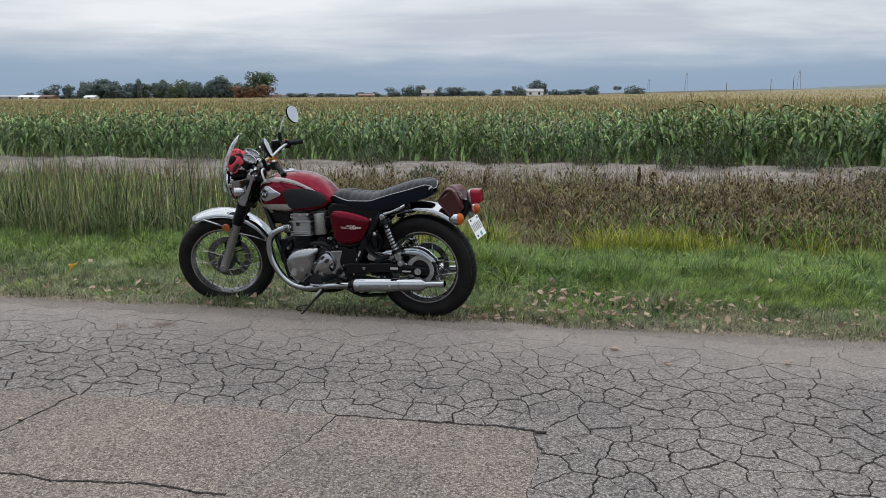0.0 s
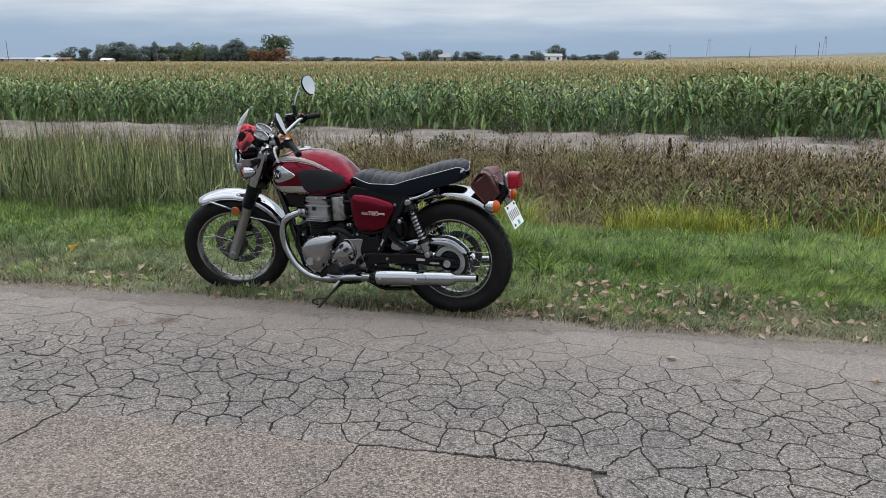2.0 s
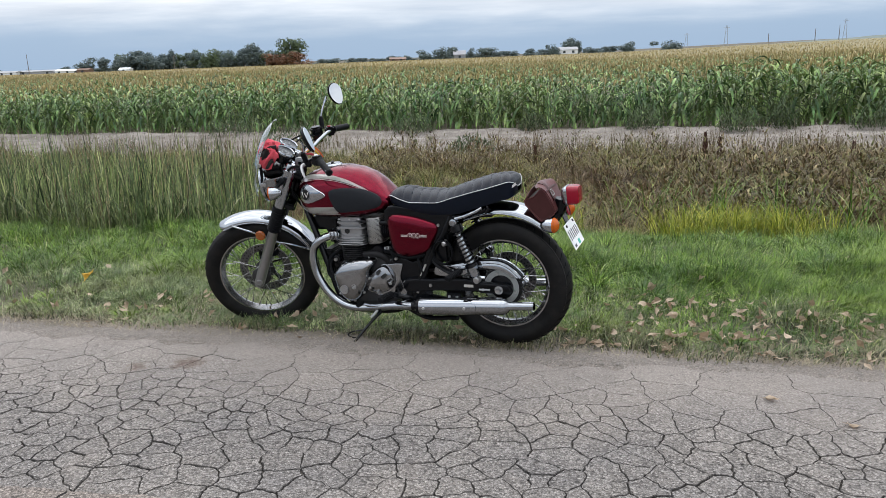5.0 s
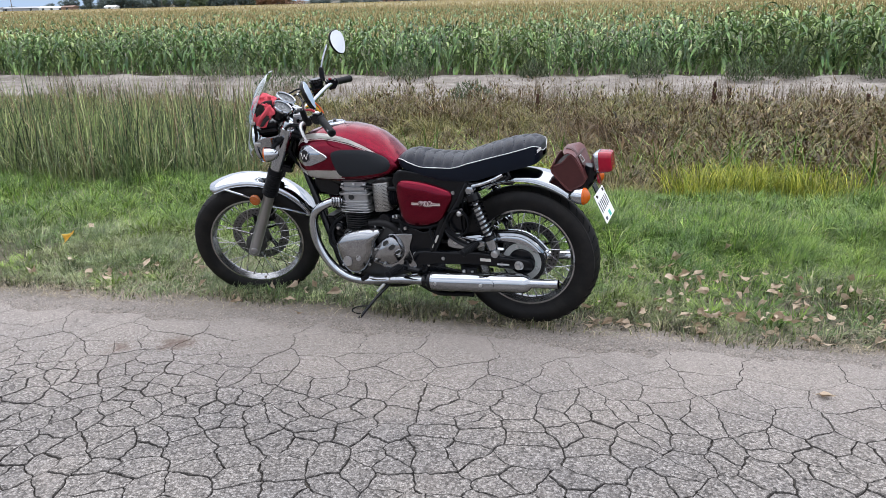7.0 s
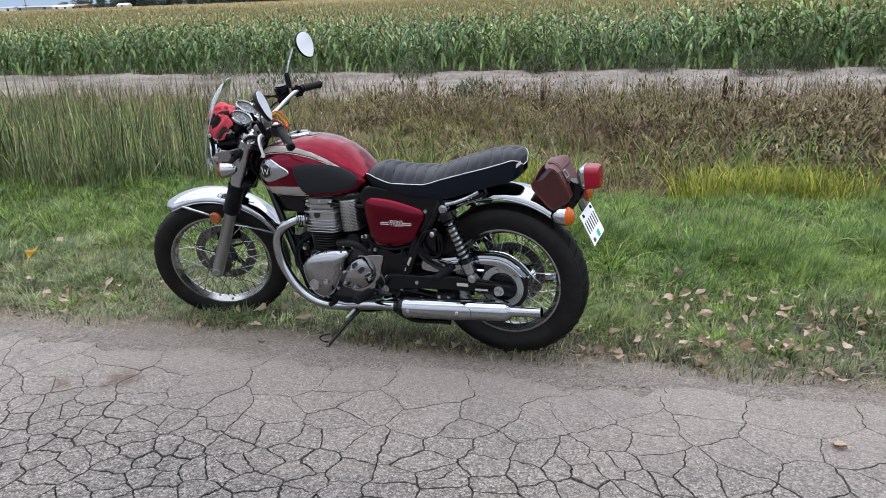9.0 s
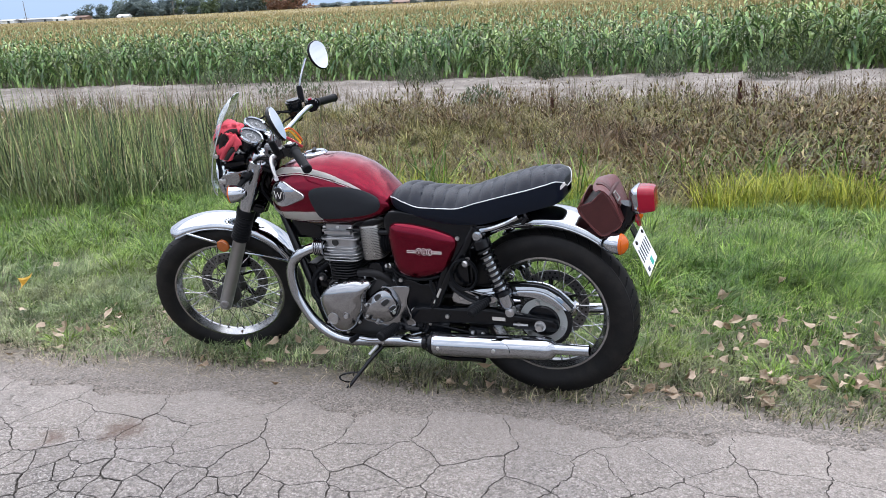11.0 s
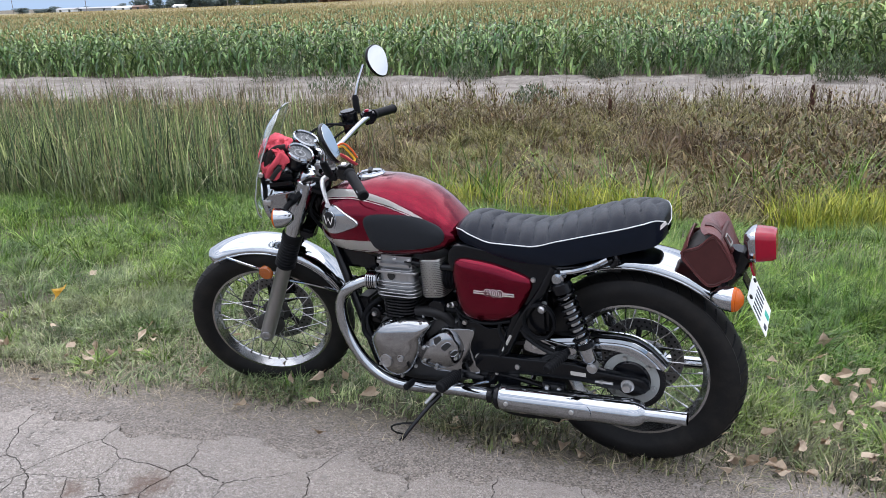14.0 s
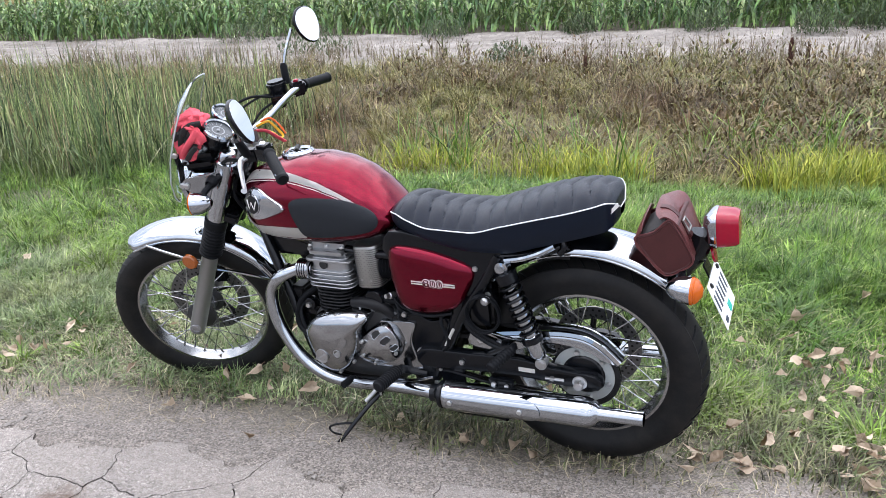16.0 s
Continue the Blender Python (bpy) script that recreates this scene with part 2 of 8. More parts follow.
M_asphalt = asphalt_material("weathered_asphalt", 0.94)
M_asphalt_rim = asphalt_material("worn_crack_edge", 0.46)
M_asphalt_patch = asphalt_material("smooth_patched_asphalt", 0.93, (1.05, 0.985, 0.94))
M_crack = soil_material("crack_dirt", (0.055, 0.049, 0.042), (0.115, 0.101, 0.086))
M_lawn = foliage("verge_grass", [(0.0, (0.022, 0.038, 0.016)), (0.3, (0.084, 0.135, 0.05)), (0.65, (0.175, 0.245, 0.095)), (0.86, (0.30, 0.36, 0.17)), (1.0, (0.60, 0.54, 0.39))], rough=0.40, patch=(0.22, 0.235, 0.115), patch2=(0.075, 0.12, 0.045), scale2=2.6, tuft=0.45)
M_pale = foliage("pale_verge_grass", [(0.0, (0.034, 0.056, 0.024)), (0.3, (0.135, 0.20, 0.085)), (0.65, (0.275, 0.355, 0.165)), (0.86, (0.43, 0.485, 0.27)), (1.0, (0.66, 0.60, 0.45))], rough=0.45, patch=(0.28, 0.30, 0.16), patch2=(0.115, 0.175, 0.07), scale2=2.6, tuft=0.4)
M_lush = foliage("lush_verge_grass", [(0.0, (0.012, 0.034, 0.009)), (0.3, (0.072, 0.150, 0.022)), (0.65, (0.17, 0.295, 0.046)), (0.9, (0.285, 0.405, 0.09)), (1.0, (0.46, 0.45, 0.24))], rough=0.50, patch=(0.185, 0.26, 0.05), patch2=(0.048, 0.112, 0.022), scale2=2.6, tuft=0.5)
M_worn = foliage("worn_edge_grass", [(0.0, (0.025, 0.024, 0.015)), (0.35, (0.085, 0.085, 0.045)), (0.6, (0.12, 0.15, 0.06)), (0.82, (0.22, 0.205, 0.125)), (1.0, (0.40, 0.35, 0.25))], rough=0.5, tuft=0.4)
M_dead = foliage("dead_grass", [(0.0, (0.13, 0.105, 0.072)), (0.5, (0.25, 0.21, 0.14)), (1.0, (0.42, 0.36, 0.25))])
M_dry = foliage("dried_bank_grass", [(0.0, (0.034, 0.024, 0.015)), (0.3, (0.125, 0.086, 0.05)), (0.52, (0.25, 0.18, 0.10)), (0.66, (0.14, 0.16, 0.05)), (0.86, (0.27, 0.25, 0.09)), (1.0, (0.58, 0.48, 0.29))], patch=(0.14, 0.084, 0.055), patch_scale=0.45, patch2=(0.19, 0.19, 0.06), scale2=1.0, tuft=0.5, tuft_scale=6.0)
M_forb = foliage("bank_weed_leaf", [(0.0, (0.022, 0.017, 0.011)), (0.3, (0.105, 0.075, 0.04)), (0.5, (0.19, 0.14, 0.072)), (0.7, (0.095, 0.11, 0.038)), (0.9, (0.18, 0.195, 0.07)), (1.0, (0.42, 0.33, 0.19))], patch=(0.165, 0.105, 0.058), patch_scale=0.5, tuft=0.4, tuft_scale=5.0)
M_yellow = foliage("yellow_green_grass", [(0.0, (0.09, 0.13, 0.016)), (0.5, (0.24, 0.285, 0.032)), (1.0, (0.44, 0.42, 0.075))], tuft=0.35, tuft_scale=7.0)
M_reed = foliage("dark_reeds", [(0.0, (0.021, 0.036, 0.019)), (0.3, (0.084, 0.124, 0.056)), (0.58, (0.225, 0.295, 0.115)), (0.8, (0.41, 0.44, 0.21)), (0.86, (0.13, 0.10, 0.06)), (0.94, (0.23, 0.18, 0.10)), (1.0, (0.52, 0.46, 0.31))], tuft=0.4, tuft_scale=4.0)
M_weed = foliage("track_weeds", [(0.0, (0.08, 0.055, 0.035)), (0.5, (0.16, 0.115, 0.075)), (0.8, (0.13, 0.14, 0.06)), (1.0, (0.26, 0.2, 0.14))])
M_seed = foliage("weed_seed_heads", [(0.0, (0.12, 0.085, 0.06)), (0.6, (0.30, 0.25, 0.2)), (1.0, (0.6, 0.56, 0.5))])
M_dock = foliage("dock_seed", [(0.0, (0.05, 0.025, 0.018)), (1.0, (0.12, 0.055, 0.04))])
M_corn_leaf = foliage("corn_leaf", [(0.0, (0.018, 0.055, 0.022)), (0.4, (0.095, 0.205, 0.07)), (0.75, (0.25, 0.385, 0.15)), (1.0, (0.48, 0.56, 0.29))], rough=0.30, thin=0.15, patch=(0.24, 0.30, 0.095), patch_scale=0.35, tuft=0.5, tuft_scale=3.0)
M_corn_stalk = plain("corn_stalk", (0.14, 0.19, 0.07), 0.6)
M_tassel = foliage("corn_tassel", [(0.0, (0.20, 0.165, 0.075)), (0.5, (0.37, 0.295, 0.135)), (1.0, (0.54, 0.45, 0.23))])
M_canopy = foliage("corn_canopy", [(0.0, (0.25, 0.195, 0.085)), (1.0, (0.30, 0.24, 0.105))], patch=(0.13, 0.14, 0.05), patch_scale=0.25, tuft=0.4, tuft_scale=0.8)
M_bush = foliage("dark_weed_leaf", [(0.0, (0.04, 0.065, 0.03)), (1.0, (0.10, 0.13, 0.06))])
# far crowns: distance haze is put into the leaf colour, paler and bluer
M_tree_hazed = foliage("tree_leaf_hazed", [(0.0, (0.07, 0.10, 0.105)), (0.6, (0.12, 0.157, 0.152)), (1.0, (0.17, 0.212, 0.185))], thin=0.35)
M_tree_light = foliage("tree_leaf_light", [(0.0, (0.055, 0.085, 0.05)), (1.0, (0.125, 0.165, 0.085))], thin=0.3)
M_rust = foliage("autumn_leaf_crown", [(0.0, (0.12, 0.06, 0.035)), (1.0, (0.24, 0.125, 0.07))], thin=0.15)
M_bark = plain("bark", (0.10, 0.08, 0.06), 0.9, bump=0.5, bscale=8)
M_leaf = foliage("fallen_leaf", [(0.0, (0.12, 0.06, 0.038)), (0.4, (0.27, 0.165, 0.11)), (0.7, (0.38, 0.27, 0.19)), (0.9, (0.49, 0.40, 0.30)), (1.0, (0.36, 0.36, 0.22))], thin=0.12)
M_leaf_yellow = foliage("yellow_fallen_leaf", [(0.0, (0.60, 0.37, 0.06)), (1.0, (0.68, 0.46, 0.10))], thin=0.1)
M_stone = plain("pebble", (0.22, 0.20, 0.18), 0.85, var=0.35, scale=40)
M_white_wall = plain("white_boards", (0.72, 0.74, 0.76), 0.6, scale=0.4)
M_roof = plain("grey_roof", (0.30, 0.31, 0.33), 0.6, scale=0.4)
M_roof_brown = plain("brown_roof", (0.20, 0.13, 0.10), 0.7, scale=0.4)
M_pole = plain("weathered_pole", (0.16, 0.14, 0.13), 0.85, scale=3)
M_steel = plain("galvanised_steel", (0.34, 0.36, 0.38), 0.5, 0.7, scale=3)
M_window = plain("dark_window", (0.05, 0.06, 0.07), 0.2)
M_hill = plain("far_hill", (0.13, 0.16, 0.14), 0.9, scale=0.02)

# ---- tools ----


def finish(name, bm, mat, parent=None, label="", smooth=35):
    me = bpy.data.meshes.new(name)
    bm.normal_update()
    if smooth:
        for f in bm.faces:
            f.smooth = True
        for e in bm.edges:
            if len(e.link_faces) == 2 and e.calc_face_angle(0) > radians(smooth):
                e.smooth = False
    bm.to_mesh(me)
    bm.free()
    for one in mat if isinstance(mat, (list, tuple)) else (mat,):
        me.materials.append(one)
    ob = new(name, me)
    if parent:
        ob.parent = parent
    return tagged(ob, label)


def part(name, bm, mat, parent, label=""):
    return finish(name, bm, mat, parent, label)


def empty(name, m=None):
    ob = new(name)
    ob.empty_display_size = 0.1
    if m is not None:
        ob.matrix_basis = m
    return ob


def soup(name, verts, faces, mat, parent=None, smooth=False):
    """A mesh from big arrays; faces all with the same count of corners."""
    verts, faces = np.asarray(verts, np.float32), np.asarray(faces, np.int32)
    me = bpy.data.meshes.new(name)
    k = faces.shape[1]
    me.vertices.add(len(verts))
    me.vertices.foreach_set("co", verts.ravel())
    me.loops.add(faces.size)
    me.loops.foreach_set("vertex_index", faces.ravel())
    me.polygons.add(len(faces))
    me.polygons.foreach_set("loop_start", np.arange(0, faces.size, k, dtype=np.int32))
    if smooth:
        me.polygons.foreach_set("use_smooth", np.ones(len(faces), bool))
    me.update(calc_edges=True)
    me.validate()
    me.materials.append(mat)
    ob = new(name, me)
    if parent:
        ob.parent = parent
    return ob


rng = np.random.default_rng(7)

# Road frame: u runs along the road to the right, v across it from the tarmac's edge to the field.
AX, AY = 0.98058, -0.19612
EDGE = 4.246


def from_uv(u, v):
    u, v = np.asarray(u, float), np.asarray(v, float)
    return AX * u - AY * (v + EDGE), AY * u + AX * (v + EDGE)


def to_uv(x, y):
    return AX * x + AY * y, -AY * x + AX * y - EDGE


PROFILE_V = [-2000, -9, -7, -3.5, -1.6, -0.3, 0.0, 0.25, 0.5, 1.0, 2.0, 3.8, 5.0, 6.2, 7.6, 9.5, 11.5, 12.5, 16.6, 17.5, 60, 2500]
PROFILE_Z = [-0.4, -0.25, -0.05, 0.0, 0.0, -0.04, -0.065, -0.11, -0.16, -0.19, -0.26, -0.45, -0.76, -0.88, -0.78, -0.68, -0.72, -0.71, -0.67, -0.64, -0.64, -0.64]


def height(u, v):
    """Ground height: the road's crown, the ditch, the track, the field that rises far to the right."""
    u, v = np.asarray(u, float), np.asarray(v, float)
    z = np.interp(v, PROFILE_V, PROFILE_Z)
    far = np.clip((v - 30) / 370, 0, 1)
    z = z + far * (-0.55 + 0.006 * np.clip(u, -250, 0) + 0.021 * np.clip(u, 0, 400))
    lump = np.clip((v - 0.3) / 2, 0, 1)
    return z + lump * 0.025 * (np.sin(u * 2.1 + v * 0.7) * np.cos(v * 1.7 - u * 0.4) + 0.6 * np.sin(u * 4.7 - v * 3.1))


def ground_material():
    m, nt, b = material("verge_and_field_ground")
    tc = nt.nodes.new("ShaderNodeTexCoord")
    dot = nt.nodes.new("ShaderNodeVectorMath")
    dot.operation = "DOT_PRODUCT"
    dot.inputs[1].default_value = (-AY, AX, 0)
    nt.links.new(tc.outputs["Object"], dot.inputs[0])
    wob = node(nt, "ShaderNodeMath", [(noise_fac(nt, 1.6, 5.0), 0)])
    wob.operation, wob.inputs[1].default_value = "MULTIPLY_ADD", 1.0
    wob.inputs[2].default_value = -0.5 - EDGE
    v = node(nt, "ShaderNodeMath", [(dot.outputs["Value"], 0), (wob.outputs[0], 1)])
    v.operation = "ADD"

    def band(a, b_):
        r = node(nt, "ShaderNodeMapRange", [(v.outputs[0], "Value")])
        r.inputs["From Min"].default_value, r.inputs["From Max"].default_value = a, b_
        return r.outputs[0]

    def grit(a, b_, scale, lo=0.5, hi=1.5):
        vor = node(nt, "ShaderNodeTexVoronoi", [(tc.outputs["Object"], "Vector")], Scale=scale)
        sep = nt.nodes.new("ShaderNodeSeparateColor")
        nt.links.new(vor.outputs["Color"], sep.inputs[0])
        p = ramp(nt, sep.outputs[0], [(0.0, (lo,) * 3), (0.6, (1, 1, 1)), (1.0, (hi,) * 3)])
        return mixed(nt, 1.0, mixed(nt, noise_fac(nt, 2.3, 6.0, 0.65), a, b_), p, "MULTIPLY")

    gravel = grit((0.155, 0.134, 0.116), (0.25, 0.22, 0.193), 200.0, 0.45, 1.65)
    soil = grit((0.07, 0.062, 0.04), (0.13, 0.11, 0.075), 60.0)
    sand = grit((0.19, 0.17, 0.15), (0.31, 0.28, 0.252), 9.0, 0.75, 1.15)
    rut = ramp(nt, noise_fac(nt, 0.9, 6.0, 0.65, stretch=(0.25, 1.6, 1)), [(0.38, (0.68, 0.66, 0.64)), (0.6, (1.05, 1.05, 1.05))])
    sand = mixed(nt, 1.0, sand, rut, "MULTIPLY")
    thatch = grit((0.07, 0.048, 0.027), (0.15, 0.105, 0.058), 45.0, 0.4, 1.5)
    c = mixed(nt, band(0.05, 0.5), gravel, soil)
    c = mixed(nt, band(4.4, 5.2), c, thatch)
    c = mixed(nt, band(11.3, 12.2), c, sand)
    c = mixed(nt, band(16.3, 17.0), c, soil)
    nt.links.new(c, b.inputs["Base Color"])
    b.inputs["Roughness"].default_value = 0.95
    bumped(nt, b, noise_fac(nt, 24.0, 7.0, 0.72), 0.8, 0.02)
    return m


M_ground = ground_material()


def graded(stops):
    out = []
    for (a, b_, step) in stops:
        out += list(np.arange(a, b_, step))
    return np.array(out + [stops[-1][1]])


def sheet(name, us, vs, zfun, mat):
    uu, vv = np.meshgrid(us, vs)
    x, y = from_uv(uu, vv)
    z = zfun(uu, vv)
    nx, ny = len(us), len(vs)
    i = (np.arange(ny - 1)[:, None] * nx + np.arange(nx - 1)[None]).ravel()
    return soup(name, np.stack([x, y, z], -1).reshape(-1, 3), np.stack([i, i + 1, i + nx + 1, i + nx], 1), mat, smooth=True)


def ground_z(u, v):
    z = height(u, v)
    rough = np.clip((v - 11.5) / 0.6, 0, 1) * np.clip((18 - v) / 0.8, 0, 1)
    z = z + rough * (0.028 * np.sin(v * 3.9 + 0.6 * np.sin(u * 0.8)) + 0.012 * np.sin(u * 2.7 + v * 5.3) * np.sin(u * 1.1 - v * 2.2))
    # low ridge of turned soil at the foot of the crop
    z = z + rough * rng.uniform(-0.018, 0.018, np.shape(z))
    z = z + 0.07 * np.exp(-((v - 16.3) / 0.35) ** 2) * (0.6 + 0.4 * np.sin(u * 1.9) * np.sin(u * 0.63 + 1))
    under = 0.06 * np.clip((0.04 - v) / 0.05, 0, 1) + 0.94 * np.clip((-0.11 - v) / 0.08, 0, 1) * np.clip((v + 7.1) / 0.1, 0, 1)
    return z - 0.06 * under


ground_us = graded([(-2500, -400, 300), (-400, -60, 40), (-60, -20, 4), (-20, 20, 0.22), (20, 60, 4), (60, 400, 40), (400, 2500, 300)])
ground_vs = graded([(-800, -60, 100), (-60, -8, 8), (-8, -0.4, 0.4), (-0.4, 1.2, 0.07), (1.2, 6, 0.2), (6, 11, 0.3), (11, 18, 0.12), (18, 40, 2), (40, 400, 30), (400, 2600, 400)])
ground = sheet("ground", ground_us, ground_vs, ground_z, M_ground)
tagged(ground, "verge, ditch and farmland soil with a pale sandy track", "ground", kind="structure")

# Road: a dirty bed, and the broken asphalt laid on it piece by piece.
road = sheet("road", graded([(-600, -60, 60), (-60, 60, 2), (60, 600, 60)]), graded([(-7, -1, 0.4), (-1, -0.04, 0.06)]), lambda u, v: height(u, v) - 0.0035 - 0.006 * np.clip((-0.4 - v) / 0.4, 0, 1) - 0.03 * np.clip((v + 0.26) / 0.06, 0, 1), M_crack)
tagged(road, "old grey country road of cracked weathered asphalt", "road", kind="structure")


def warp(u, v):
    """One field that bends all cracks alike, so that neighbours still fit."""
    low = noise.noise_vector(Vector((u * 0.9, v * 0.9, 8.2)))
    a = Vector((u * 3.1, v * 3.1, 0.7))
    b_ = Vector((u * 14.0, v * 14.0, 3.3))
    d1, d2 = noise.noise_vector(a), noise.noise_vector(b_)
    d3 = noise.noise_vector(Vector((u * 34.0, v * 34.0, 5.1)))
    d4 = noise.noise_vector(Vector((u * 85.0, v * 85.0, 6.4)))
    ease = min(1.0, max(0.0, (-0.06 - v) / 0.4))
    return u + 0.10 * low.x + 0.04 * d1.x + 0.015 * d2.x + 0.008 * d3.x + 0.005 * d4.x, v + ease * 0.08 * low.y + 0.035 * d1.y + 0.014 * d2.y + 0.008 * d3.y + 0.005 * d4.y


def crack_seeds():
    """Middles of the pieces: small in the wheel track, larger by the verge and on the smooth patch."""
    pts = []
    r = random.Random(11)

    def fill(u0, u1, v0, v1, du, dv, drop=0.14):
        nv = max(1, round((v1 - v0) / dv))
        dv = (v1 - v0) / nv
        for j in range(nv):
            u = u0 + (j % 2) * du / 2
            while u < u1:
                if r.random() > drop:
                    pts.append((u + r.uniform(-0.33, 0.33) * du, v0 + (j + 0.5 + r.uniform(-0.36, 0.36)) * dv))
                u += du * r.uniform(0.65, 1.4)

    fill(-9, 8, -0.34, -0.06, 0.34, 0.24, 0.0)
    fill(-9, 8, -0.60, -0.34, 0.20, 0.12)
    fill(-9, -2.0, -1.5, -0.60, 0.108, 0.084)
    fill(-2.0, 8, -1.5, -0.60, 0.12, 0.094)
    fill(-0.14, 6, -3.3, -1.5, 0.125, 0.098)
    fill(6, 8, -4.2, -1.52, 0.8, 0.6)
    fill(-0.2, 6, -4.2, -3.3, 0.8, 0.5)
    patch = len(pts)
    fill(-9, -0.2, -4.2, -1.5, 1.3, 0.9, 0.0)
    return np.array(pts[:patch]), np.array(pts[patch:])


def clipped(poly, n, c):
    out = []
    for i, p in enumerate(poly):
        q = poly[i - 1]
        dp, dq = p[0] * n[0] + p[1] * n[1] - c, q[0] * n[0] + q[1] * n[1] - c
        if (dp <= 0) != (dq <= 0):
            k = dq / (dq - dp)
            out.append((q[0] + (p[0] - q[0]) * k, q[1] + (p[1] - q[1]) * k))
        if dp <= 0:
            out.append(p)
    return out


def halved(poly, widths, n, c, w):
    """The part of a piece on one side of a new crack of width w; each side keeps its own crack's width."""
    out, ow = [], []
    for i, p in enumerate(poly):
        q = poly[(i + 1) % len(poly)]
        dp, dq = p[0] * n[0] + p[1] * n[1] - c, q[0] * n[0] + q[1] * n[1] - c
        cut = None
        if (dp <= 0) != (dq <= 0):
            k = dp / (dp - dq)
            cut = (p[0] + (q[0] - p[0]) * k, p[1] + (q[1] - p[1]) * k)
        if dp <= 0:
            out.append(p)
            ow.append(widths[i])
            if cut:
                out.append(cut)
                ow.append(w)
        elif cut:
            out.append(cut)
            ow.append(widths[i])
    return out, ow


def asphalt_cells():
    """One piece round each seed; the crack between two pieces has one width of its own."""
    cells = []
    for smooth, seeds in enumerate(crack_seeds()):
        for i, s in enumerate(seeds):
            d = np.hypot(*(seeds - s).T)
            poly = [(s[0] - 1.5, s[1] - 1.2), (s[0] + 1.5, s[1] - 1.2), (s[0] + 1.5, s[1] + 1.2), (s[0] - 1.5, s[1] + 1.2)]
            widths = [0.003] * 4
            for k in np.argsort(d)[1:44]:
                n = seeds[k] - s
                pair = random.Random(int(min(i, k)) * 7919 + int(max(i, k)))
                mid = (seeds[k] + s) / 2
                w = 0.0018 * math.exp(pair.gauss(0, 0.5)) * (0.45 if mid[1] > -0.6 else 1.0)
                poly, widths = halved(poly, widths, n, float(n @ mid), w)
            # the seam between the smooth patch and the broken lane
            if smooth:
                poly, widths = halved(poly, widths, (0, 1), -1.5, 0.0004)
                poly, widths = halved(poly, widths, (1, 0), -0.2, 0.0004)
            elif s[1] < -1.5 and s[0] > -0.2:
                poly, widths = halved(poly, widths, (-1, 0), 0.2, 0.0004)
            elif s[0] < -0.2:
                poly, widths = halved(poly, widths, (0, -1), 1.5, 0.0004)
            keep = poly
            for j, p in enumerate(poly):
                q = poly[(j + 1) % len(poly)]
                e = math.dist(p, q)
                if e > 1e-5:
                    n = ((q[1] - p[1]) / e, (p[0] - q[0]) / e)
                    keep = clipped(keep, n, p[0] * n[0] + p[1] * n[1] - widths[j] / 2)
            keep = clipped(clipped(keep, (0, 1), -0.04), (0, -1), 4.3)
            if len(keep) > 2:
                cells.append((s, keep))
    return cells


def cell_mesh(s, poly, r):
    """Top with a worn rim, and sides down into the crack."""
    ring = []
    for i, p in enumerate(poly):
        q = poly[(i + 1) % len(poly)]
        k = max(1, int(math.dist(p, q) / 0.013))
        ring += [warp(p[0] + (q[0] - p[0]) * j / k, p[1] + (q[1] - p[1]) * j / k) for j in range(k)]
    # the road's edge is ragged
    ring = [(u, v - min(1.0, max(0.0, (v + 0.22) / 0.17)) * 0.10 * max(0.0, 0.4 + noise.noise(Vector((u * 4.0, 0.5, 1.0))) + 0.5 * noise.noise(Vector((u * 17.0, 0.5, 4.0))))) for u, v in ring]
    c = np.mean(ring, 0)
    gap = 0.0003
    verts, up = [], r.uniform(-0.002, 0.002)
    level_by = 0.35 if s[1] > -0.9 else 1.0
    up *= level_by
    open_up = max(0.0, min(1.0, (-0.32 - s[1]) / 0.5))
    tilt_u, tilt_v = level_by * r.uniform(-0.01, 0.01), level_by * r.uniform(-0.01, 0.01)
    for level, (inset, dz) in enumerate(((gap + 0.0026, 0.0), (gap + 0.0005, -0.0025), (gap, -0.03))):
        for (u, v) in ring:
            d = math.dist((u, v), c) + 1e-6
            wig = 0.0024 * noise.noise(Vector((u * 60, v * 60, 9.0))) + 0.0018 * noise.noise(Vector((u * 150, v * 150, 4.0))) + 0.0018 * noise.noise(Vector((u * 7, v * 7, 2.0)))
            du, dv = (u - c[0]) / d, (v - c[1]) / d
            wig *= 0.4 + 0.3 * open_up
            pull = max(0.0003, inset + wig) * (0.5 + 0.5 * open_up) * (0.55 if s[0] < -0.2 and s[1] < -1.5 else 1.0)
            uu, vv = c[0] + (u - c[0]) - du * min(pull, d * 0.6), c[1] + (v - c[1]) - dv * min(pull, d * 0.6)
            x, y = from_uv(uu, vv)
            verts.append((float(x), float(y), float(height(uu, vv)) + dz + up + tilt_u * (uu - c[0]) + tilt_v * (vv - c[1])))
    n = len(ring)
    faces = [tuple(range(n))]
    for a in (0, n):
        faces += [(a + i, a + n + i, a + n + (i + 1) % n, a + (i + 1) % n) for i in range(n)]
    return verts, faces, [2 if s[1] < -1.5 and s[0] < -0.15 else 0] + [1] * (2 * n)


